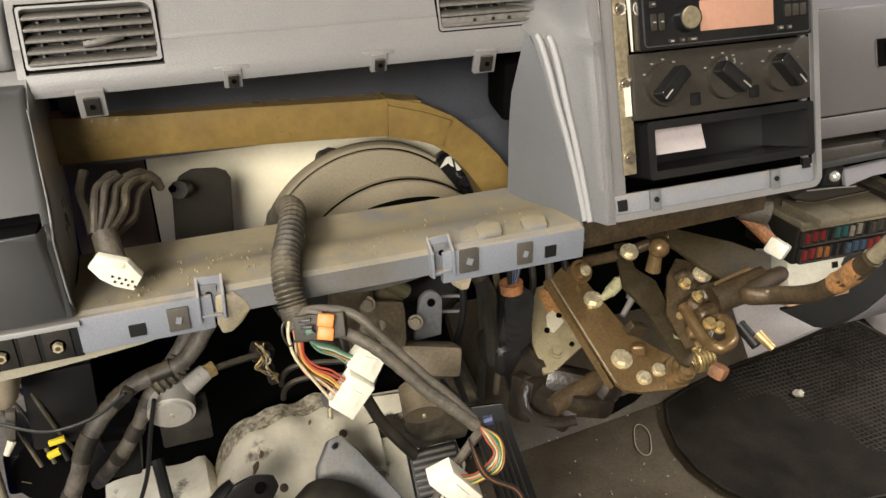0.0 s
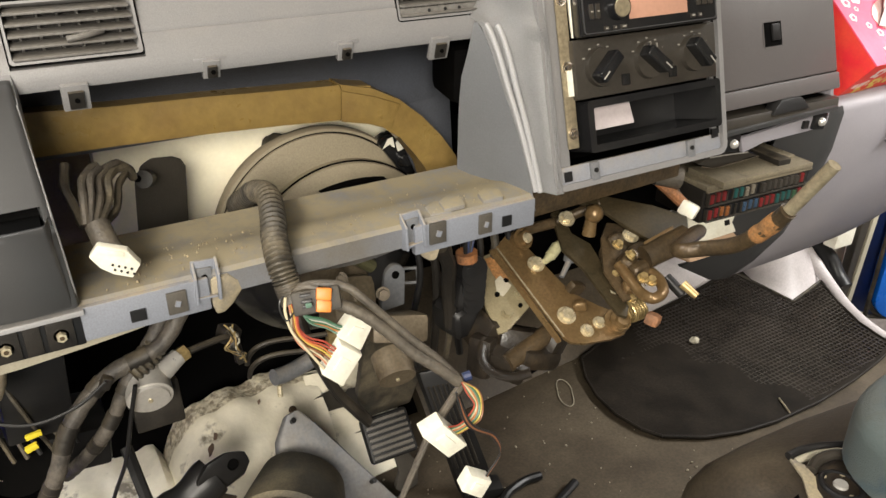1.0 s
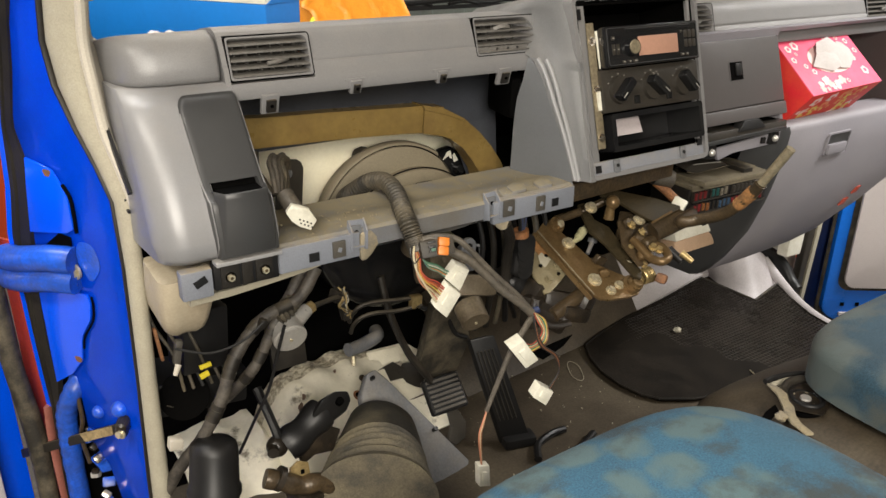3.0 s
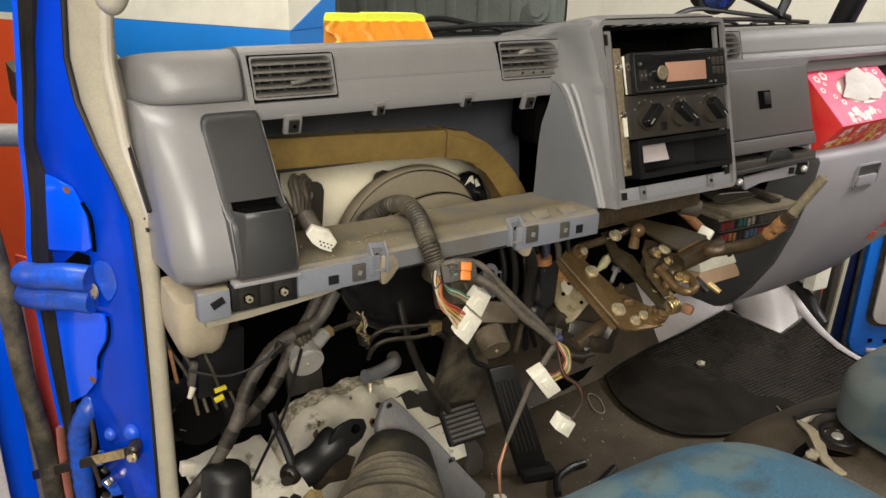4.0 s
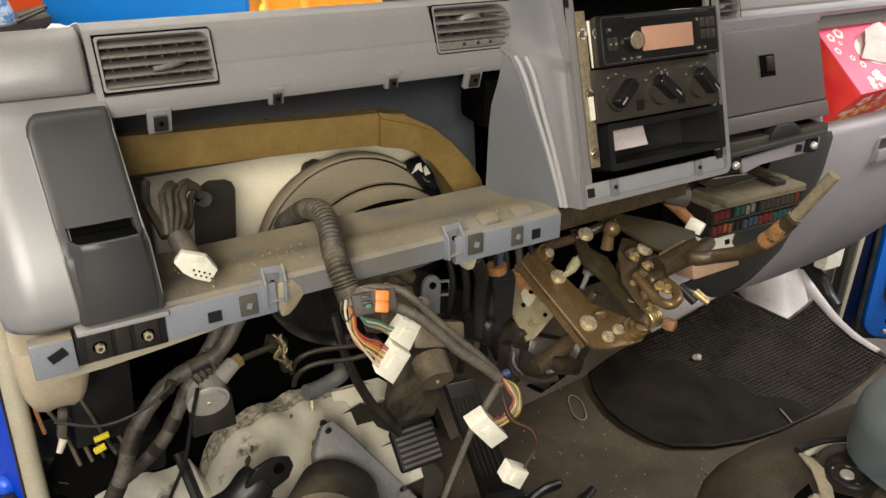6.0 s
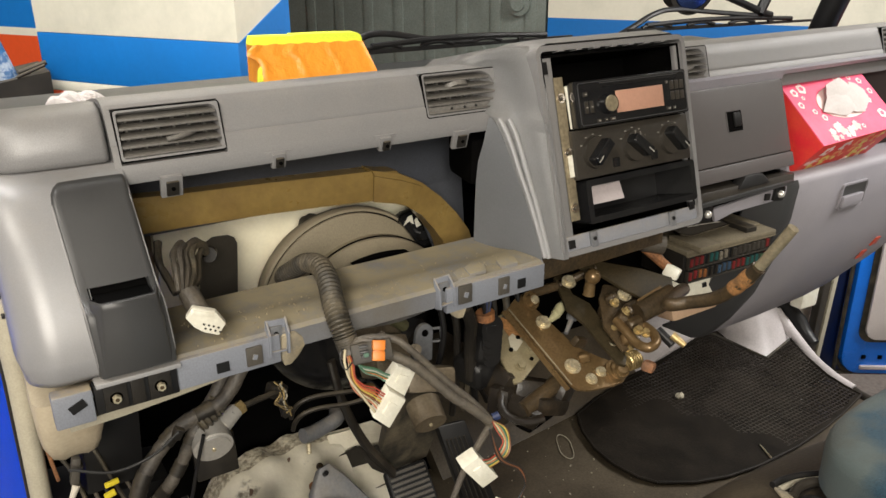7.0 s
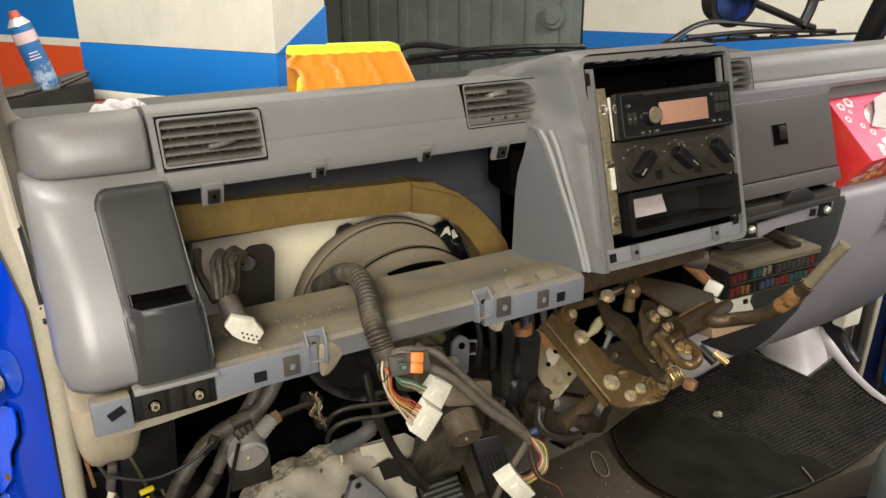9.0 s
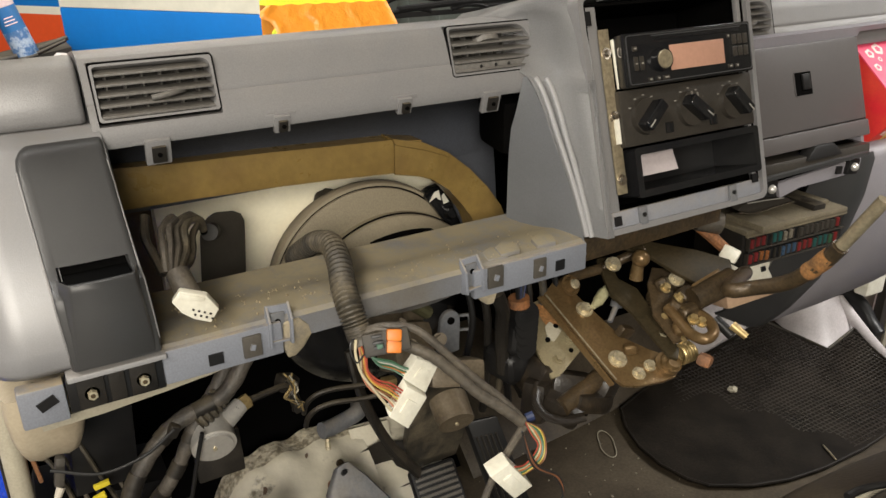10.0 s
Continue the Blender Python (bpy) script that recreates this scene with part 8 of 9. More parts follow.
bm = new_bm()
STEP = 0.0088
for axis in (0, 1):
    for i in range(76):
        run = []
        for j in range(165):
            a, b = (0.69 + STEP * i, -0.03 + STEP / 4 * j * 1.2) if axis == 0 else (0.69 + STEP / 2 * j, -0.03 + STEP * i)
            ok = inside(a, b) and inside(a + 0.008, b + 0.008) and inside(a - 0.008, b - 0.008)
            if ok:
                run.append((a, b))
            if (not ok or j == 164) and run:
                if len(run) > 2:
                    n = max(1, len(run) // 5)
                    pts = [run[round(k * (len(run) - 1) / n)] for k in range(n + 1)]
                    for p, q in zip(pts, pts[1:]):
                        dx, dy = (0.0014, 0) if axis == 0 else (0, 0.0014)
                        zs = [mat_z(*p) + 0.0045, mat_z(*q) + 0.0045]
                        tops = [max(0.0, min(1.0, (c[0] + 0.45 * c[1] - 0.93 + 0.025 * math.sin(31 * c[0] + 9 * c[1]) + 0.02 * math.sin(57 * c[1] - 23 * c[0])) / 0.30)) * 0.0032 - 0.0009 for c in (p, q)]
                        vs = [bm.verts.new(c) for c in ((p[0] - dx, p[1] - dy, zs[0] - 0.001), (p[0] - dx * 0.6, p[1] - dy * 0.6, zs[0] + tops[0]), (p[0] + dx * 0.6, p[1] + dy * 0.6, zs[0] + tops[0]), (p[0] + dx, p[1] + dy, zs[0] - 0.001),
                                                        (q[0] - dx, q[1] - dy, zs[1] - 0.001), (q[0] - dx * 0.6, q[1] - dy * 0.6, zs[1] + tops[1]), (q[0] + dx * 0.6, q[1] + dy * 0.6, zs[1] + tops[1]), (q[0] + dx, q[1] + dy, zs[1] - 0.001))]
                        for a_, b_ in ((0, 1), (1, 2), (2, 3)):
                            bm.faces.new((vs[a_], vs[b_], vs[b_ + 4], vs[a_ + 4]))
                run = []
grid = part("grid_ribs", bm, MAT_RIB, floor_mat)
tagged(grid, kind="stuff")
bm = bmesh.new()
bmesh.ops.create_icosphere(bm, subdivisions=2, radius=0.009, matrix=Matrix.Translation((0.950, 0.221, FLOOR_Z + 0.014)) @ Matrix.Diagonal((1.1, 0.8, 0.7, 1)))
for v in bm.verts:
    v.co += Vector((rng.uniform(-1, 1), rng.uniform(-1, 1), rng.uniform(-1, 1))) * 0.0015
solid("pebble", bm, SEAL, "small beige pebble lying on the rubber mat", "pebble")
bm = sweep(new_bm(), [(0.658 + 0.009 * math.cos(a) + 0.018 * math.sin(a), 0.229 - 0.014 * math.cos(a) * (0.6 + 0.4 * abs(math.sin(a))) + 0.031 * math.sin(a), FLOOR_Z + 0.002) for a in [2 * math.pi * k / 14 for k in range(15)]], 0.0008, 6, 5)
solid("rubber_band", bm, SEAL, "thin beige rubber band on the floor", "rubber band")
bm = scatter_bits(new_bm(), 140, (0.30, 0.80, -0.12, 0.30), FLOOR_Z, 0.004, rng)
tagged(solid("floor_grit", bm, SEAL, "grit and crumbs scattered on the cab floor", "grit"), kind="stuff")
bm = scatter_bits(new_bm(), 70, (-0.02, 0.12, 0.006, 0.06), 0.5325, 0.0020, rng)
scatter_bits(bm, 60, (0.16, 0.385, 0.004, 0.06), 0.5325, 0.0018, rng)
tagged(solid("rail_crumbs", bm, CRUMB, "dry crumbs scattered along the dusty dashboard rail", "crumbs"), kind="stuff")
for pts in ([(0.405, 0.045, FLOOR_Z + 0.008), (0.43, 0.075, FLOOR_Z + 0.009), (0.47, 0.088, FLOOR_Z + 0.008), (0.50, 0.086, FLOOR_Z + 0.008)], [(0.455, 0.02, FLOOR_Z + 0.008), (0.50, 0.036, FLOOR_Z + 0.008), (0.535, 0.05, FLOOR_Z + 0.008)]):
    solid("cable_offcut", sweep(new_bm(), pts, 0.0065, 10, 6), BLACK, "short black cable offcut lying on the floor", "cable", group="cable offcuts")
solid("bent_wire", sweep(new_bm(), [(0.948, 0.032, FLOOR_Z + 0.010), (0.939, 0.014, FLOOR_Z + 0.011), (0.930, -0.004, FLOOR_Z + 0.011)], 0.0013, 6, 4), BOLT, "short bent steel wire on the mat", "wire")


# ---- seats ----
def cushion(cx, cy, w, d, z, thick, square, crown, name, label, material):
    root = thing(name, (cx, cy, FLOOR_Z), label, "seat", "cab seats")
    rows = []
    for k in range(13):
        t = k / 12
        zz = z - thick + thick * math.sin(t * math.pi / 2)
        s = 1.0 if t < 0.45 else math.cos((t - 0.45) / 0.55 * math.pi / 2) ** crown
        s = max(s, 0.02)
        rows.append([(cx + w / 2 * s * math.copysign(abs(math.cos(a)) ** square, math.cos(a)), cy + d / 2 * s * math.copysign(abs(math.sin(a)) ** square, math.sin(a)),
                      zz + 0.006 * math.sin(3 * math.cos(a) * s) ) for a in (2 * math.pi * j / 56 for j in range(56))])
    part("cushion", lofted(new_bm(), rows, close=True), material, root, angle=80)
    part("seat_base", boxed((cx, cy - 0.03, FLOOR_Z + (z - thick - FLOOR_Z) / 2), (w * 0.8, d * 0.75, z - thick - FLOOR_Z), (0, 0, 0), 0.01), BLACK, root)
    return root


cushion(0.178, -0.500, 0.52, 0.535, 0.352, 0.145, 0.55, 0.36, "driver_seat", "worn light-blue flowered cloth driver's seat", SEAT_BLUE)
cushion(0.860, -0.480, 0.53, 0.53, 0.345, 0.074, 0.42, 0.24, "passenger_seat", "dark teal cloth passenger seat", SEAT_TEAL)
rows = []
for x, h, edge in ((0.505, 0.003, -0.150), (0.520, 0.070, -0.142), (0.536, 0.125, -0.134), (0.555, 0.155, -0.128), (0.585, 0.169, -0.126), (0.63, 0.174, -0.128), (0.72, 0.176, -0.133), (0.82, 0.177, -0.144), (0.92, 0.178, -0.158), (1.05, 0.178, -0.178)):
    k = h / 0.176
    rows.append([(x, edge + 0.014, FLOOR_Z - 0.004), (x, edge + 0.010, FLOOR_Z + h * 0.60), (x, edge + 0.006, FLOOR_Z + h * 0.90), (x, edge - 0.004, FLOOR_Z + h * 0.985), (x, edge - 0.016, FLOOR_Z + h + 0.008 * k),
                 (x, edge - 0.075, FLOOR_Z + h + 0.036 * k), (x, -0.42, FLOOR_Z + h + 0.052 * k), (x, -1.12, FLOOR_Z + h + 0.055 * k), (x, -1.12, FLOOR_Z - 0.004)])
solid("engine_cover", lofted(new_bm(), rows, close=True), FLOOR_VINYL, "raised engine cover between the seats in dirty brown vinyl", "engine cover", "structure", angle=70)
buckle = thing("gear_stick_opening", (0.614, -0.264, 0.232), "gear-stick cut-out with a black rubber coil on the engine cover", "opening")
part("dark_slot", sweep(new_bm(), [(0.602, -0.208, 0.252), (0.62, -0.208, 0.252), (0.641, -0.215, 0.254), (0.661, -0.225, 0.255), (0.677, -0.235, 0.256)], 0.0045, 10, 6), BLACK, buckle)
part("pale_edge", sweep(new_bm(), [(0.606, -0.216, 0.249), (0.629, -0.219, 0.25), (0.652, -0.226, 0.251), (0.671, -0.237, 0.252)], 0.0040, 8, 6, flat=0.6), SEAL, buckle, "pale torn insulation edge")
part("outer_fold", sweep(new_bm(), [(0.604, -0.235, 0.252), (0.621, -0.23, 0.254), (0.64, -0.233, 0.256), (0.659, -0.244, 0.256)], 0.0060, 10, 6), BROWN_BLACK, buckle)
part("well", cyl(new_bm(), (0.614, -0.264, 0.222), (0.614, -0.264, 0.2425), 0.029, seg=28), MATTE_BLACK, buckle)
part("coil", sweep(new_bm(), [(0.615 + 0.0185 * math.cos(a), -0.265 + 0.0215 * math.sin(a), 0.2445 + 0.0003 * k) for k, a in enumerate([2 * math.pi * j / 12 for j in range(25)])], 0.0038, 10, 4), BLACK, buckle)
part("bright_cap", cyl(new_bm(), (0.614, -0.264, 0.242), (0.614, -0.264, 0.253), 0.010, 0.007, seg=18), ALUMINIUM, buckle)
for k in range(4):
    a = 1.3 * k + 0.5
    part("bolt", hexbolt(new_bm(), (0.614 + 0.017 * math.cos(a), -0.264 + 0.018 * math.sin(a), 0.246), (0, 0, 1), 0.0035, 0.005), BOLT, buckle)
FOAM_EDGE = [(0.5985, -0.2125, 0.2500), (0.5885, -0.2360, 0.2490), (0.5735, -0.2540, 0.2480), (0.5580, -0.2700, 0.2472), (0.5470, -0.2860, 0.2468), (0.5400, -0.3140, 0.2465), (0.5490, -0.3190, 0.2468), (0.5545, -0.2980, 0.2470), (0.5640, -0.2830, 0.2474), (0.5800, -0.2690, 0.2482), (0.5860, -0.2570, 0.2486), (0.5990, -0.2450, 0.2492), (0.6040, -0.2280, 0.2498)]
part("torn_foam", slab(new_bm(), FOAM_EDGE, (0.001, 0.001, 0.0035), 0.001), LUG, buckle, "cream torn insulation edge")
bm = bmesh.new()
bmesh.ops.create_icosphere(bm, subdivisions=3, radius=1, matrix=Matrix.Translation((0.549, -0.271, 0.249)) @ Matrix.Diagonal((0.011, 0.008, 0.006, 1)))
for v in bm.verts:
    v.co += Vector((math.sin(v.co.y * 900), math.sin(v.co.z * 800 + v.co.x * 500), math.sin(v.co.x * 700))) * 0.0012
part("foam_lump", bm, LUG, buckle, "grubby beige lump of insulation", angle=40)
part("side_hole", slab(new_bm(), [(0.5081, -0.2623, 0.2440), (0.5393, -0.2530, 0.2475), (0.5640, -0.2506, 0.2490), (0.5560, -0.2616, 0.2480), (0.5325, -0.2670, 0.2470), (0.5123, -0.2760, 0.2445)], (0, 0, 0.0022)), MATTE_BLACK, buckle, "black torn gap")
part("base_patch", slab(new_bm(), [(0.5790, -0.2700, 0.2470), (0.5950, -0.2420, 0.2490), (0.6450, -0.2400, 0.2500), (0.6500, -0.2850, 0.2490), (0.6000, -0.3000, 0.2470)], (0, 0, 0.0018)), OILY_BLACK, buckle, "dark base patch in the cut-out")

# ---- driver's door jamb ----
JD = Vector((-0.5, 0.866, 0))


def jamb(s, z, out=0.0):
    """A point on the body's door jamb, s metres outwards from its inner edge."""
    return Vector((-0.165, 0.13, z)) + JD * s + Vector((-0.866, -0.5, 0)) * out


side = thing("door_jamb", (-0.2, 0.2, 0.3), "bright blue painted door jamb of the cab", "door jamb", "", "structure")
SEAM = [(1.30, 0.060), (0.95, 0.066), (0.792, 0.070), (0.72, 0.078), (0.672, 0.070), (0.631, 0.040), (0.583, 0.012), (0.516, 0.004), (0.44, 0.008), (0.367, 0.012), (0.312, 0.0145), (0.300, 0.015), (0.205, 0.0185), (0.172, 0.020), (0.0, 0.03), (-0.10, 0.04)]
OUTER = [0.125, 0.125, 0.125, 0.148, 0.160, 0.165, 0.156, 0.166, 0.174, 0.178, 0.176, 0.139, 0.134, 0.106, 0.062, 0.062]
rows = []
for (z, s0), s1 in zip(SEAM, OUTER):
    rows.append([jamb(s0 - 0.009, z, -0.007), jamb(s0 - 0.006, z, -0.004), jamb(s0, z), jamb(s0 + (s1 - s0) * 0.5, z), jamb(s1 - 0.002, z), jamb(s1, z, -0.002), jamb(s1, z, -0.03)])
bm = lofted(new_bm(), rows)
bmesh.ops.solidify(bm, geom=bm.faces[:], thickness=-0.003)
part("jamb_panel", bm, BLUE_PAINT, side, angle=50)
bm = slab(new_bm(), [jamb(s, z, 0.002) for s, z in ((0.166, 0.501), (0.099, 0.511), (0.087, 0.518), (0.0875, 0.557), (0.097, 0.574), (0.107, 0.588), (0.130, 0.594), (0.150, 0.598), (0.157, 0.560))], Vector((-0.866, -0.5, 0)) * 0.003, 0.001)
part("hinge_panel", bm, BLUE_PAINT, side)
bm = slab(new_bm(), [jamb(s, z, 0.002) for s, z in ((0.1735, 0.284), (0.139, 0.306), (0.114, 0.333), (0.106, 0.370), (0.0855, 0.398), (0.080, 0.421), (0.083, 0.434), (0.109, 0.432), (0.1725, 0.4198))], Vector((-0.866, -0.5, 0)) * 0.003, 0.001)
part("hinge_panel", bm, BLUE_PAINT, side)
part("panel_gap", sweep(new_bm(), [jamb(0.0785, 0.431, 0.003), jamb(0.0775, 0.418, 0.003), jamb(0.083, 0.397, 0.003), jamb(0.1035, 0.369, 0.003), jamb(0.1085, 0.352, 0.003)], 0.0014, 6, 6), MATTE_BLACK, side)
part("panel_gap", sweep(new_bm(), [jamb(0.0945, 0.572, 0.003), jamb(0.085, 0.557, 0.003), jamb(0.0835, 0.535, 0.003), jamb(0.0845, 0.514, 0.003)], 0.0022, 6, 6), MATTE_BLACK, side)
for s, z in ((0.115, 0.584), (0.120, 0.334)):
    ring = [jamb(s + 0.0062 * math.cos(a) * (1 + 0.2 * math.sin(3 * a)), z + 0.0052 * math.sin(a) * (1 + 0.2 * math.cos(2 * a)), 0.0045) for a in (2 * math.pi * k / 14 for k in range(14))]
    part("rust_spot", slab(new_bm(), ring, Vector((-0.866, -0.5, 0)) * 0.0008), RUST, side, "rust spot")
# Flat black patch on the jamb carries the hinge arm's shadow.
part("hinge_shadow", slab(new_bm(), [jamb(s, z, 0.0025) for s, z in ((0.116, 0.508), (0.0955, 0.506), (0.099, 0.482), (0.107, 0.452), (0.1065, 0.435), (0.1725, 0.4225), (0.168, 0.47))], Vector((-0.866, -0.5, 0)) * 0.001), MATTE_BLACK, side, "black patch painted as the hinge arm's shadow")
part("hinge_catch", boxed(jamb(0.0985, 0.4440, 0.005), (0.008, 0.013, 0.013), (8, 10, -30), 0.002), CHROME, side, "bright scraped catch")
smear = [jamb(0.075 + 0.017 * math.cos(a) * (1 + 0.12 * math.sin(2 * a + 1)), 0.480 + 0.025 * math.sin(a) * (1 + 0.1 * math.sin(3 * a)), 0.0006) for a in (2 * math.pi * k / 26 for k in range(26))]
part("worn_patch", slab(new_bm(), smear, Vector((-0.866, -0.5, 0)) * 0.0008), BLUE_SCUFFED, side, "scuffed grey-blue patch")
# rubber between the jamb and its outer flange
BAND = [(1.25, 0.118, 0.142), (0.82, 0.122, 0.146), (0.70, 0.146, 0.166), (0.634, 0.164, 0.180), (0.599, 0.154, 0.183), (0.553, 0.158, 0.1875), (0.490, 0.170, 0.202), (0.410, 0.1755, 0.2035), (0.345, 0.179, 0.2018), (0.282, 0.173, 0.199), (0.235, 0.182, 0.196), (0.10, 0.190, 0.202), (-0.1, 0.19, 0.202)]
rows = [[jamb(a, z, -0.004), jamb(a + 0.001, z, 0.003), jamb(a + (b - a) * 0.55, z, 0.004), jamb(a + (b - a) * 0.62, z, -0.001), jamb(a + (b - a) * 0.72, z, 0.005), jamb(b - 0.001, z, 0.005), jamb(b, z, -0.004)] for z, a, b in BAND]
part("outer_rubber", lofted(new_bm(), rows), BLACK_DUSTY, side, "grooved black outer rubber", angle=40)
rows = [[jamb(b + 0.0005, z, -0.002), jamb(b + 0.002, z, 0.002), jamb(b + 0.014, z, 0.001), jamb(b + 0.016, z, -0.02)] for z, a, b in BAND[:-2]]
part("outer_flange", lofted(new_bm(), rows), BLUE_PAINT, side, "blue outer flange", angle=40)
# Added strip gives the red seen in the gap past the flange.
part("red_gap_strip", slab(new_bm(), [jamb(s, z, -0.012) for s, z in ((0.222, 0.47), (0.262, 0.47), (0.262, 0.05), (0.208, 0.05), (0.214, 0.23))], Vector((0.866, 0.5, 0)) * 0.004), RED_EDGE, side, "dull red strip added in the gap beside the jamb")
part("hinge_bolt", hexbolt(new_bm(), jamb(0.097, 0.462, 0.004), (-0.866, -0.5, 0), 0.008, 0.010), BOLT, side)
for z in (0.475, 0.448):
    part("hinge_arm", sweep(new_bm(), [jamb(0.092, z + 0.004, 0.008), jamb(0.125, z + 0.004, 0.018), jamb(0.175, z - 0.006, 0.020), jamb(0.215, z - 0.014, 0.010)], 0.017, 12, 6, flat=0.9), BLUE_WORN, side, "rounded blue hinge arm")
rows = []
for z, s, w in ((1.30, 0.045, 0.024), (0.95, 0.045, 0.024), (0.795, 0.045, 0.025), (0.737, 0.053, 0.025), (0.69, 0.048, 0.022), (0.646, 0.034, 0.017), (0.605, 0.014, 0.014), (0.567, -0.002, 0.0125), (0.485, -0.003, 0.0105), (0.334, 0.003, 0.0105), (0.181, 0.009, 0.013), (0.02, 0.015, 0.013)):
    rows.append([jamb(s, z, 0.002) + JD * (w * math.cos(a)) + Vector((-0.866, -0.5, 0)) * (0.010 * math.sin(a)) for a in (2 * math.pi * j / 14 for j in range(14))])
part("door_seal", lofted(new_bm(), rows[::-1], close=True), SEAL, side, "beige flocked door seal", angle=60)
rows = []
for z, s in ((1.30, 0.072), (0.95, 0.072), (0.795, 0.073), (0.737, 0.081), (0.69, 0.074), (0.646, 0.053), (0.605, 0.029), (0.567, 0.0115), (0.485, 0.009), (0.334, 0.0145), (0.181, 0.0235), (0.02, 0.03)):
    rows.append([jamb(s, z, 0.004) + JD * (0.0035 * math.cos(a)) + Vector((-0.866, -0.5, 0)) * (0.006 * math.sin(a)) for a in (2 * math.pi * j / 10 for j in range(10))])
part("seal_edge", lofted(new_bm(), rows[::-1], close=True), BLACK_DUSTY, side, "dark rubber edge")
check = thing("door_check", jamb(0.06, 0.25), "black door check strap worn to bare metal", "door check")
ca, cb = jamb(0.058, 0.252, 0.008), jamb(0.300, 0.126, 0.014)
dirn = (cb - ca).normalized()
lift = Vector((0, 0, 0.0075))
part("strap", slab(new_bm(), [ca + lift, cb + lift, cb - lift, ca - lift], Vector((-0.866, -0.5, 0)) * 0.005, 0.0015), BLACK_DUSTY, check)
top = [ca + dirn * d + Vector((0, 0, 0.0076 + 0.0008 * math.sin(d * 400))) for d in (0.012, 0.03, 0.048, 0.066, 0.084)]
low = [ca + dirn * d - Vector((0, 0, 0.0070 + 0.0010 * math.sin(d * 310))) for d in (0.074, 0.055, 0.036, 0.012)]
part("worn_end", slab(new_bm(), [p + Vector((-0.866, -0.5, 0)) * 0.0052 for p in top + low], Vector((-0.866, -0.5, 0)) * 0.0008), WORN_BRASS, check, "bare worn metal")
bm = boxed(jamb(0.055, 0.254, 0.008), (0.016, 0.024, 0.026), (10, 12, -30), 0.008, 3)
part("bracket", bm, OILY_BLACK, check)
for s, z, r in ((0.064, 0.273, 0.0115), (0.106, 0.256, 0.009)):
    bm = bmesh.new()
    bmesh.ops.create_uvsphere(bm, u_segments=16, v_segments=10, radius=r, matrix=Matrix.Translation(jamb(s, z, 0.0)))
    part("stud_boss", bm, BLUE_SCUFFED, check, "paint-worn round boss", angle=80)
part("bolt", hexbolt(new_bm(), jamb(0.050, 0.250, 0.016), (-0.866, -0.5, 0), 0.0055, 0.006), BOLT, check)
conduit = thing("door_wiring", jamb(0.1, 0.15), "blue-painted wiring sleeve and latch parts at the door sill", "wiring")
part("sleeve", sweep(new_bm(), [jamb(0.145, 0.292, -0.012), jamb(0.148, 0.276, 0.0), jamb(0.162, 0.245, 0.006), jamb(0.168, 0.205, 0.006), jamb(0.170, 0.14, 0.006), jamb(0.172, 0.02, 0.006)], 0.0135, 14, 8, lambda i, run: 1 + 0.05 * math.sin(run * 420)), BLUE_WORN, conduit)
# Flat black sheet stands for the shade in the hollow behind the latch.
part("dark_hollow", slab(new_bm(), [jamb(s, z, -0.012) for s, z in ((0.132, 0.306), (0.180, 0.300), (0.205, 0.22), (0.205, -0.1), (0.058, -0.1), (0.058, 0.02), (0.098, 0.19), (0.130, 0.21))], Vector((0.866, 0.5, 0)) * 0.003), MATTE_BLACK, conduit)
for k in range(26):
    z = 0.222 - 0.0085 * k
    s = rng.uniform(0.115, 0.145) - 0.0012 * max(0, k - 5)
    w = rng.uniform(0.008, 0.019)
    bm = boxed(jamb(s, z, rng.uniform(-0.006, 0.006)), (w, 0.010, w * rng.uniform(0.4, 1.0)), (rng.uniform(-50, 50), rng.uniform(-50, 50), rng.uniform(-50, 50)), 0.0028)
    part("latch_part", bm, (BLUE_WORN, OILY_BLACK, ALUMINIUM, BLUE_WORN, OILY_BLACK, CHROME, BLUE_SCUFFED)[k % 7], conduit)
part("latch_rod", sweep(new_bm(), [jamb(0.140, 0.275, 0.002), jamb(0.137, 0.235, 0.004), jamb(0.146, 0.205, 0.004), jamb(0.138, 0.165, 0.004)], 0.003, 8, 6), ZINC_DARK, conduit)
part("pink_strip", sweep(new_bm(), [jamb(0.206, 0.236, 0.002), jamb(0.208, 0.18, 0.004), jamb(0.206, 0.05, 0.004)], 0.009, 8, 5, flat=0.4), PINK_PRIMER, conduit, "faded pink primer strip")

door = thing("cab_door", (-0.33, 0.3, 0.0), "blue driver's door swung open, with a dark rubber seal", "door")
bm = slab(new_bm(), [(-0.306, 0.350, 0.56), (-0.306, 0.350, -0.30), (-1.10, 0.16, -0.30), (-1.10, 0.16, 0.60)], (-0.014, 0.066, 0), 0.012)
part("door_shell", bm, BLUE_PAINT, door)
bm = slab(new_bm(), [(-0.345, 0.316, 0.40), (-0.345, 0.316, -0.25), (-1.05, 0.166, -0.25), (-1.05, 0.166, 0.50)], (0.003, -0.014, 0), 0.006)
part("trim_panel", bm, CLEAR_GREY, door, "pale grey door trim")
part("rubber_seal", sweep(new_bm(), [jamb(0.264, 0.60, 0.026), jamb(0.246, 0.52, 0.026), jamb(0.232, 0.43, 0.026), jamb(0.233, 0.31, 0.022), jamb(0.227, 0.20, 0.016), jamb(0.228, 0.10, 0.014), jamb(0.228, -0.2, 0.014)], 0.0135, 12, 8, lambda i, run: 1 + 0.03 * math.sin(run * 35)), RUBBER, door)

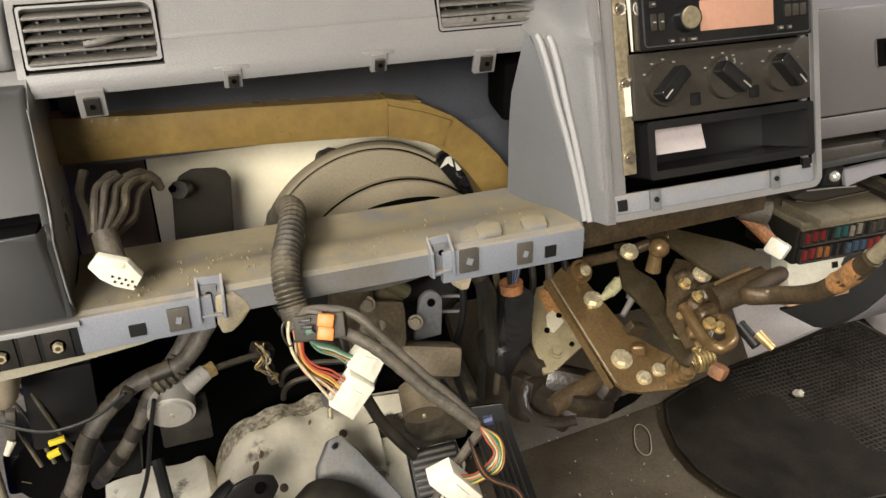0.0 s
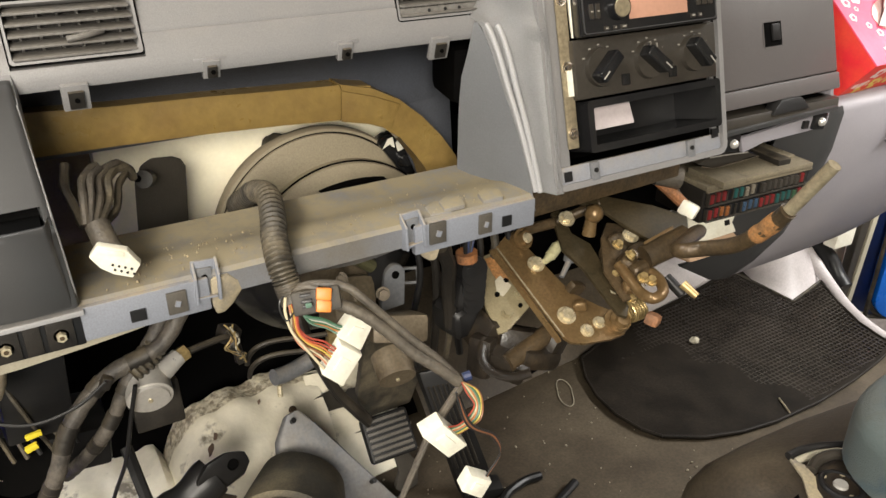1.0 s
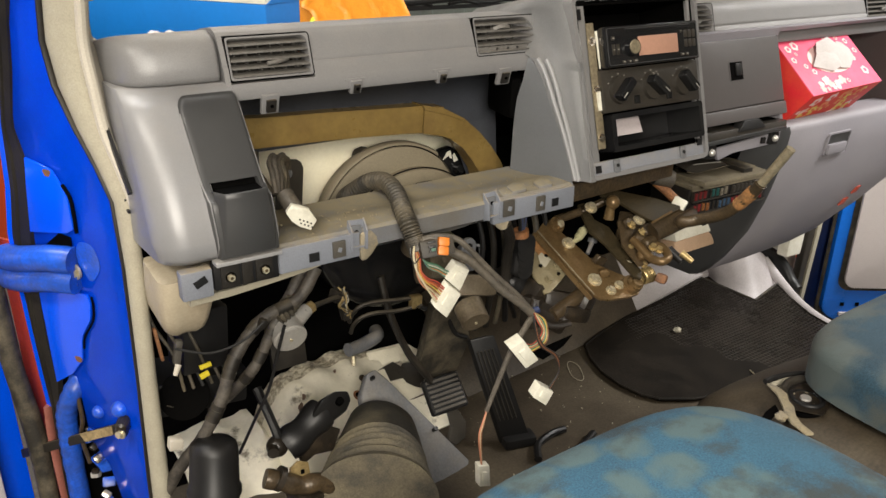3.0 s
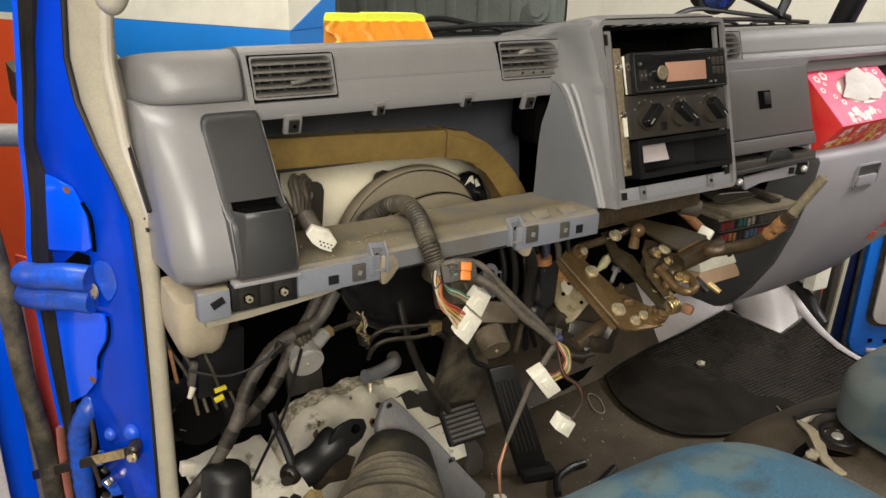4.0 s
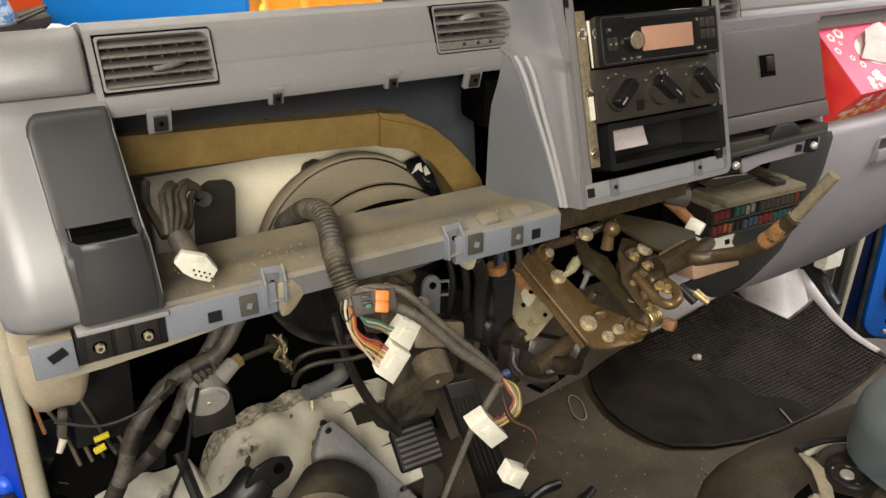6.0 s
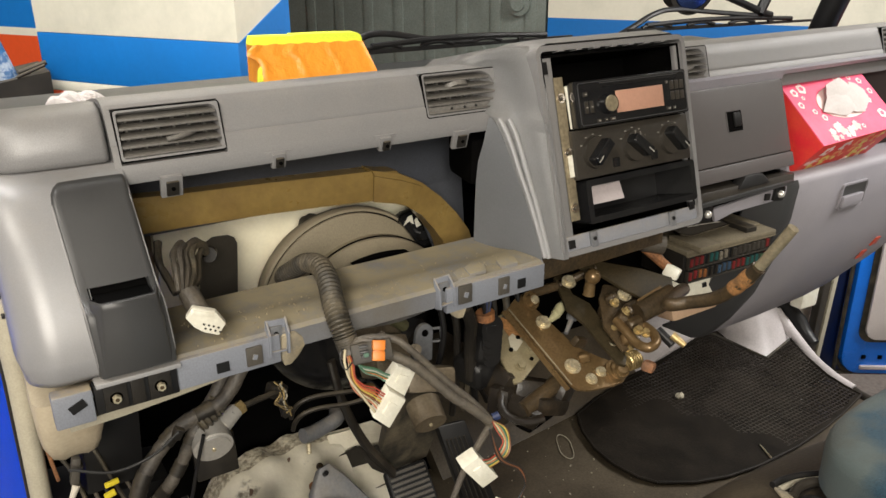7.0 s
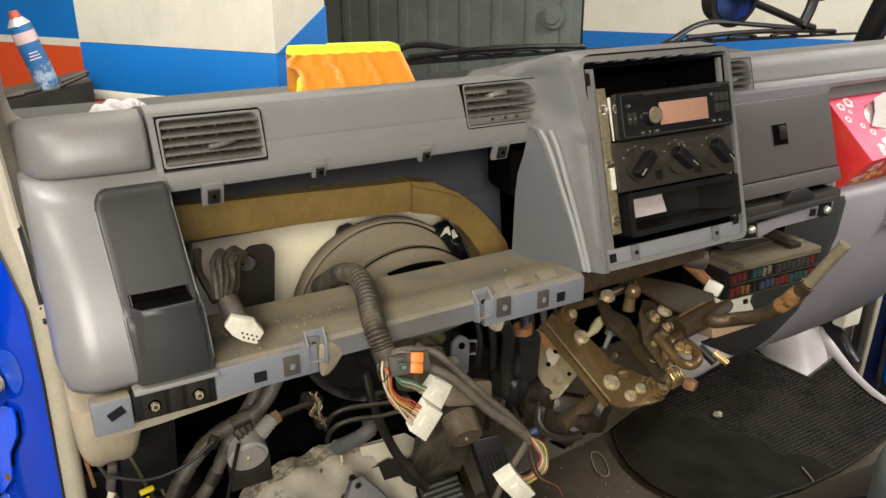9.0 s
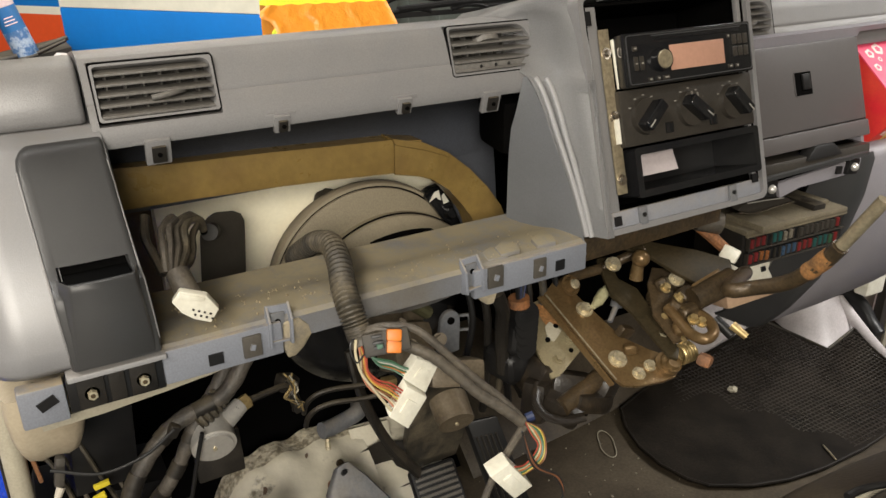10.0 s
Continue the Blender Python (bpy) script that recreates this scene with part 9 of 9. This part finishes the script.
# A-pillar trim
apil = thing("pillar_trim", (-0.16, 0.2, 0.7), "beige plastic windscreen-pillar trim with a grab handle", "trim", "", "structure")
rows = []
for z, s, x, y in ((1.30, 0.02, -0.150, 0.10), (0.90, 0.02, -0.165, 0.19), (0.795, 0.020, -0.164, 0.20), (0.756, 0.026, -0.164, 0.205), (0.735, 0.026, -0.160, 0.208), (0.722, 0.024, -0.146, 0.21), (0.699, 0.018, -0.144, 0.21), (0.646, 0.012, -0.143, 0.21), (0.60, -0.004, -0.141, 0.20), (0.56, -0.016, -0.146, 0.17)):
    a, b = jamb(s, z, -0.004), Vector((x, y, z))
    m = (a + b) / 2 + Vector((-0.006, -0.012, 0))
    rows.append([a + Vector((0.01, 0.02, 0)), a, a.lerp(m, 0.6) + Vector((-0.003, -0.004, 0)), m, m.lerp(b, 0.6) + Vector((0.001, -0.003, 0)), b, b + Vector((0.005, 0.03, 0))])
part("trim_shell", lofted(new_bm(), rows), BEIGE, apil, angle=60)
part("trim_ridge", sweep(new_bm(), [jamb(s, z, 0.002) for s, z in ((0.018, 1.2), (0.016, 0.90), (0.017, 0.795), (0.023, 0.737), (0.018, 0.69), (0.012, 0.646), (-0.004, 0.605), (-0.018, 0.567))], 0.0065, 10, 8), BEIGE, apil)
bm = bmesh.new()
bmesh.ops.create_uvsphere(bm, u_segments=20, v_segments=14, radius=1, matrix=Matrix.Translation((-0.200, -0.03, 0.818)) @ Matrix.Diagonal((0.015, 0.018, 0.024, 1)))
part("handle_end", bm, BEIGE, apil, "rounded end of the grab handle", angle=80)

# ---- passenger's side ----
bm = lofted(new_bm(), [[(1.235, 0.372, 0.046), (1.222, 0.300, 0.036), (1.220, 0.223, 0.026), (1.280, 0.232, 0.026), (1.340, 0.243, 0.026), (1.42, 0.30, 0.026), (1.42, 0.42, 0.04)],
                       [(1.238, 0.372, 0.075), (1.238, 0.305, 0.060), (1.244, 0.240, 0.044), (1.285, 0.240, 0.044), (1.332, 0.250, 0.044), (1.42, 0.31, 0.044), (1.42, 0.42, 0.06)],
                       [(1.240, 0.385, 0.125), (1.246, 0.345, 0.118), (1.262, 0.300, 0.106), (1.290, 0.292, 0.108), (1.345, 0.300, 0.106), (1.43, 0.345, 0.110), (1.43, 0.43, 0.13)],
                       [(1.245, 0.42, 0.19), (1.25, 0.40, 0.19), (1.27, 0.372, 0.19), (1.30, 0.366, 0.19), (1.36, 0.372, 0.19), (1.43, 0.395, 0.19), (1.43, 0.44, 0.2)]], close=True)
solid("kick_hump", bm, CLEAR_GREY, "pale lilac footwell hump behind the mat", "trim", "structure", angle=85)
solid("side_kick_panel", boxed((1.445, 0.345, 0.16), (0.24, 0.012, 0.36), (0, 0, 0), 0.004), BEIGE, "beige kick panel beside the passenger's footwell", "trim", "structure")
solid("door_loom", sweep(new_bm(), [(1.31, 0.335, 0.120), (1.365, 0.305, 0.108), (1.398, 0.275, 0.072), (1.402, 0.250, 0.040), (1.398, 0.225, 0.022)], 0.016, 12, 7), BLACK, "black cable sleeve beside the passenger's sill", "cable")
solid("door_sill", sweep(new_bm(), [(1.352, 0.300, 0.090), (1.346, 0.245, 0.055), (1.308, 0.170, 0.040), (1.284, 0.108, 0.034), (1.274, 0.055, 0.031)], 0.012, 12, 6, flat=0.6), CLEAR_GREY, "pale plastic sill strip at the passenger's door", "trim", "structure")
solid("sill_edge", sweep(new_bm(), [(1.274, 0.053, 0.030), (1.270, 0.0, 0.028), (1.266, -0.3, 0.026)], 0.010, 12, 6, flat=0.6), BROWN_BLACK, "dirty brown floor edge at the passenger's sill", "trim", "structure")
solid("white_vent_box", boxed((1.397, 0.262, 0.175), (0.060, 0.030, 0.135), (0, 3, 0), 0.006), WHITE_PLASTIC, "white plastic box at the passenger's pillar", "box")
rpost = thing("right_door_post", (1.465, 0.25, -0.05), "beige door post with a dark seal on the passenger's side", "post", "", "structure")
part("seal_strip", slab(new_bm(), [(1.440, 0.252, -0.06), (1.462, 0.252, -0.06), (1.482, 0.252, 0.19), (1.52, 0.252, 0.68), (1.49, 0.252, 0.68), (1.452, 0.252, 0.19)], (0, 0.02, 0), 0.003), BROWN_BLACK, rpost, "dark brown seal")
part("flange", slab(new_bm(), [(1.4625, 0.248, -0.06), (1.480, 0.248, -0.06), (1.500, 0.248, 0.19), (1.54, 0.248, 0.68), (1.5205, 0.248, 0.68), (1.4825, 0.248, 0.19)], (0, 0.02, 0), 0.003), SEAL, rpost)
rdoor = thing("passenger_door", (1.6, 0.2, 0.0), "blue passenger door standing open with grey trim", "door")
RQ = Matrix.Translation((1.52, 0.262, 0.0)) @ Euler((0, 0, radians(-35))).to_matrix().to_4x4()


def door_outline(inset, round_by, low, out):
    """The door's rounded outline in its own plane, open towards the hinge's upper end."""
    left, top = inset, 0.62
    pts = [(left + round_by * (1 - math.cos(radians(a))), low + round_by * (1 - math.sin(radians(a)))) for a in range(0, 91, 15)]
    return [RQ @ Vector((x, out, z)) for x, z in [(left, top)] + pts + [(0.82, low), (0.82, top)]]


part("door_shell", slab(new_bm(), door_outline(-0.008, 0.09, -0.13, 0.045), RQ.to_3x3() @ Vector((0, 0.03, 0)), 0.004), NAVY, rdoor, "door rabbet in blue darkened for its shade")
part("inner_frame", slab(new_bm(), door_outline(0.044, 0.05, -0.110, 0.0), RQ.to_3x3() @ Vector((0, 0.044, 0)), 0.006), BLUE_DOOR, rdoor)
edge = [p + RQ.to_3x3() @ Vector((-0.004, 0.012, 0)) for p in door_outline(0.040, 0.054, -0.112, 0.0)[:-1]]
part("rubber_seal", sweep(new_bm(), edge, 0.005, 8, 3), RUBBER, rdoor, "dark rubber seal")
part("trim_seal", slab(new_bm(), door_outline(0.072, 0.03, -0.020, -0.004), RQ.to_3x3() @ Vector((0, 0.003, 0))), RUBBER, rdoor, "dark rubber edge of the trim")
part("trim_panel", slab(new_bm(), door_outline(0.083, 0.03, -0.010, -0.014), RQ.to_3x3() @ Vector((0, 0.009, 0)), 0.003), DOOR_TRIM, rdoor, "pale mauve trim panel")
part("lower_ledge", on_part(box(new_bm(), (0.125, -0.002, -0.090), (0.07, 0.010, 0.010), bev=0.003), RQ), CLEAR_GREY, rdoor)
for dx in (0.096, 0.135):
    part("square_hole", on_part(box(new_bm(), (dx, -0.0005, -0.062), (0.009, 0.006, 0.009)), RQ), MATTE_BLACK, rdoor)

# ---- beyond the windscreen ----
cloth = thing("cleaning_cloth_pack", (0.33, 0.5, 0.69), "folded fluorescent yellow cloth in orange film on the dash top", "cloth")
rows = []
for i in range(41):
    t = i / 40
    fold = 0.0030 * max(0.0, math.cos((t * 3.1 - 0.12) * 2 * math.pi)) ** 8 + 0.0003 * math.sin(t * 37)
    row = []
    for k in range(9):
        h = k / 8
        x0 = 0.2405 - 0.004 * h - 0.019 * math.exp(-((h - 0.80) / 0.14) ** 2)
        x1 = 0.433 - 0.018 * h
        row.append((x0 + (x1 - x0) * t + 0.002 * (0.5 - h) * math.sin(t * 19), 0.478 + 0.018 * h - fold * (0.4 + 0.6 * math.sin(h * 2.6)) - 0.0003 * math.sin(h * 17 + t * 23), 0.686 + (0.0565 - 0.004 * t) * h + 0.0009 * math.sin(t * 43) * h))
    row += [(x0 + (x1 - x0) * t, 0.528, 0.742 - 0.004 * t), (x0 + (x1 - x0) * t, 0.530, 0.686)]
    rows.append(row)
part("orange_film", lofted(new_bm(), rows, close=True), ORANGE_FILM, cloth, "crinkled orange film", angle=50)
bm = lofted(new_bm(), [[(x, 0.4985, 0.740 - 0.0225 * (x - 0.235)), (x, 0.500, 0.7540 - 0.0225 * (x - 0.235) + lift), (x, 0.526, 0.7545 - 0.0225 * (x - 0.235) + lift), (x, 0.528, 0.738)]
                       for x, lift in ((0.2335, -0.0075), (0.2365, 0.0), (0.26, 0.0003), (0.30, -0.0006), (0.3015, 0.0012), (0.35, 0.0015), (0.39, 0.0012), (0.408, 0.0008), (0.4135, -0.002), (0.4165, -0.008))], close=True)
part("yellow_cloth", bm, YELLOW_CLOTH, cloth, "fluorescent yellow cloth")
part("yellow_corner", slab(new_bm(), [(0.2315, 0.482, 0.686), (0.2425, 0.482, 0.686), (0.2435, 0.484, 0.704), (0.2385, 0.484, 0.713), (0.2345, 0.484, 0.706)], (0, 0.006, 0), 0.001), YELLOW_CLOTH, cloth)


def wiper(name, a, b, arm, label):
    root = thing(name, a, label, "windscreen wiper", "windscreen wipers")
    a, b = Vector(a), Vector(b)
    part("blade", slab(new_bm(), [a + Vector((0, 0, -0.006)), b + Vector((0, 0, -0.004)), b + Vector((0, 0, 0.002)), a + Vector((0, 0, 0.003))], (0, 0.006, 0), 0.001), BLACK, root)
    for k in range(4):
        c, d = a.lerp(b, 0.06 + 0.22 * k), a.lerp(b, 0.20 + 0.22 * k)
        part("claw", sweep(new_bm(), [c + Vector((0, 0, 0.003)), c.lerp(d, 0.3) + Vector((0, 0, 0.008)), c.lerp(d, 0.7) + Vector((0, 0, 0.008)), d + Vector((0, 0, 0.003))], 0.004, 8, 5), BLACK, root)
    part("spine", sweep(new_bm(), [a.lerp(b, 0.08) + Vector((0, 0, 0.008)), a.lerp(b, 0.35) + Vector((0, 0, 0.014)), a.lerp(b, 0.6) + Vector((0, 0, 0.013)), a.lerp(b, 0.86) + Vector((0, 0, 0.007))], 0.0055, 8, 7), BLACK, root)
    part("arm", sweep(new_bm(), arm, 0.0065, 10, 7, flat=0.7), BLACK, root)
    return root


wiper("windscreen_wiper", (0.445, 0.60, 0.706), (0.955, 0.60, 0.7035), [(0.462, 0.61, 0.722), (0.478, 0.61, 0.731), (0.505, 0.61, 0.734), (0.545, 0.61, 0.730), (0.62, 0.605, 0.716), (0.70, 0.60, 0.711)], "black windscreen wiper parked behind the dash, driver's half")
wiper("windscreen_wiper", (1.115, 0.60, 0.706), (1.78, 0.60, 0.694), [(1.04, 0.62, 0.672), (1.13, 0.615, 0.705), (1.20, 0.61, 0.735), (1.27, 0.61, 0.742), (1.40, 0.605, 0.730), (1.55, 0.60, 0.716)], "black windscreen wiper parked behind the dash, passenger's half")
solid("cowl", boxed((0.64, 0.60, 0.655), (1.62, 0.24, 0.02), (0, 0, 0), 0.006), CHARCOAL, "dark scuttle panel below the windscreen", "cowl", "structure")
mirror = thing("front_mirror", (1.33, 0.62, 0.80), "round blue-tinted front mirror on a black arm", "mirror")
bm = cyl(new_bm(), (1.318, 0.64, 0.798), (1.312, 0.600, 0.792), 0.062, 0.066, seg=32)
part("housing", bm, BLACK_DUSTY, mirror)
part("glass", cyl(new_bm(), (1.312, 0.600, 0.792), (1.3115, 0.597, 0.7915), 0.056, 0.052, seg=32), mat("mirror_blue", (0.03, 0.055, 0.16), 0.08, metal=0.9, grain=0.0), mirror)
part("arm", sweep(new_bm(), [(1.385, 0.62, 0.782), (1.46, 0.61, 0.758), (1.56, 0.60, 0.725), (1.60, 0.60, 0.715)], 0.009, 10, 6), BLACK, mirror)
part("stalk", sweep(new_bm(), [(1.555, 0.60, 0.720), (1.578, 0.60, 0.760), (1.59, 0.60, 0.80), (1.60, 0.60, 0.86)], 0.013, 10, 5), BLACK, mirror)
part("side_head", cyl(new_bm(), (1.60, 0.62, 0.845), (1.59, 0.58, 0.838), 0.06, 0.062, seg=28), BLACK_DUSTY, mirror)
solid("windscreen_pillar", sweep(new_bm(), [(1.52, 0.42, 0.66), (1.50, 0.36, 0.80), (1.46, 0.22, 1.10), (1.43, 0.14, 1.33)], 0.028, 12, 6), BLACK, "black passenger-side windscreen pillar", "pillar", "structure")

can = thing("spray_can", (0.052, 1.75, 0.5), "leaning blue and white spray can with a red cap", "spray can")
c0, c1 = Vector((-0.006, 1.72, 0.524)), Vector((-0.0610, 1.72, 0.722))
ax = (c1 - c0).normalized()
part("body", cyl(new_bm(), c0, c1, 0.029, seg=28), CAN_BLUE, can, "blue printed can")
part("label_band", cyl(new_bm(), c0 + ax * 0.010, c0 + ax * 0.100, 0.0294, seg=28), mat("pale_blue_label", (0.30, 0.36, 0.45), 0.4, second=(0.05, 0.12, 0.26), amount=1.0, scale=45, contrast=(0.45, 0.55)), can, "pale blue printed label")
part("label_band", cyl(new_bm(), c0 + ax * 0.160, c0 + ax * 0.188, 0.0294, seg=28), CAN_LABEL, can, "pale band with unreadable print")
for k in range(3):
    part("print_bar", boxed(c0 + ax * (0.118 + 0.008 * k) + Vector((0, -0.0290, 0)), (0.030 - 0.004 * k, 0.001, 0.0022), (0, -16, 0)), PRINT_PALE, can)
part("shoulder", cyl(new_bm(), c1, c1 + ax * 0.018, 0.029, 0.016, seg=28), ALUMINIUM, can)
part("cap", cyl(new_bm(), c1 + ax * 0.017, c1 + ax * 0.036, 0.015, 0.011, seg=20), WIRE["red"], can, "red nozzle cap")
bin_ = thing("black_tray", (0.05, 1.78, GROUND), "black plastic tool tray on a stand beside the pillar", "tray")
rows = [[(-0.16, 1.66, z0), (0.085, 1.66, z0 + 0.040), (0.085, 1.90, z0 + 0.040), (-0.16, 1.90, z0)] for z0 in (0.44, 0.535)]
part("tray_body", lofted(new_bm(), rows, close=True), BLACK_DUSTY, bin_)
for a, b, r in (((-0.14, 1.68, 0.545), (-0.04, 1.68, 0.560), 0.010), ((0.005, 1.66, 0.566), (0.075, 1.66, 0.592), 0.005), ((0.012, 1.68, 0.575), (0.082, 1.68, 0.597), 0.008), ((-0.15, 1.67, 0.545), (-0.08, 1.67, 0.552), 0.007)):
    part("tool", cyl(new_bm(), a, b, r, r * 0.8, seg=12), BLACK_DUSTY, bin_)
part("stand", boxed((-0.03, 1.78, (GROUND + 0.45) / 2), (0.05, 0.05, 0.45 - GROUND)), BLACK_DUSTY, bin_)
bm = bmesh.new()
bmesh.ops.create_icosphere(bm, subdivisions=4, radius=1, matrix=Matrix.Identity(4))
for v in bm.verts:
    k = 1 + 0.18 * math.sin(v.co.x * 9 + v.co.z * 4) + 0.12 * math.sin(v.co.y * 13 + v.co.x * 17) + rng.uniform(-0.05, 0.05)
    v.co = Vector((-0.030 + v.co.x * 0.036, 0.42 + v.co.y * 0.018 * k, 0.6975 + v.co.z * 0.013 * k))
solid("crumpled_paper", bm, TISSUE, "crumpled white paper on the dash top", "paper", angle=20)
arm_bar = thing("door_mirror", (-0.4, 0.6, 0.6), "black door mirror head on a grey steel bar", "mirror")
part("mirror_head", boxed((-0.40, 0.61, 0.632), (0.22, 0.05, 0.05), (0, -8, 20), 0.012), BLACK, arm_bar)
part("mirror_bar", cyl(new_bm(), (-0.22, 0.47, 0.60), (-0.62, 0.72, 0.60), 0.016, seg=14), GREY_STEEL, arm_bar)
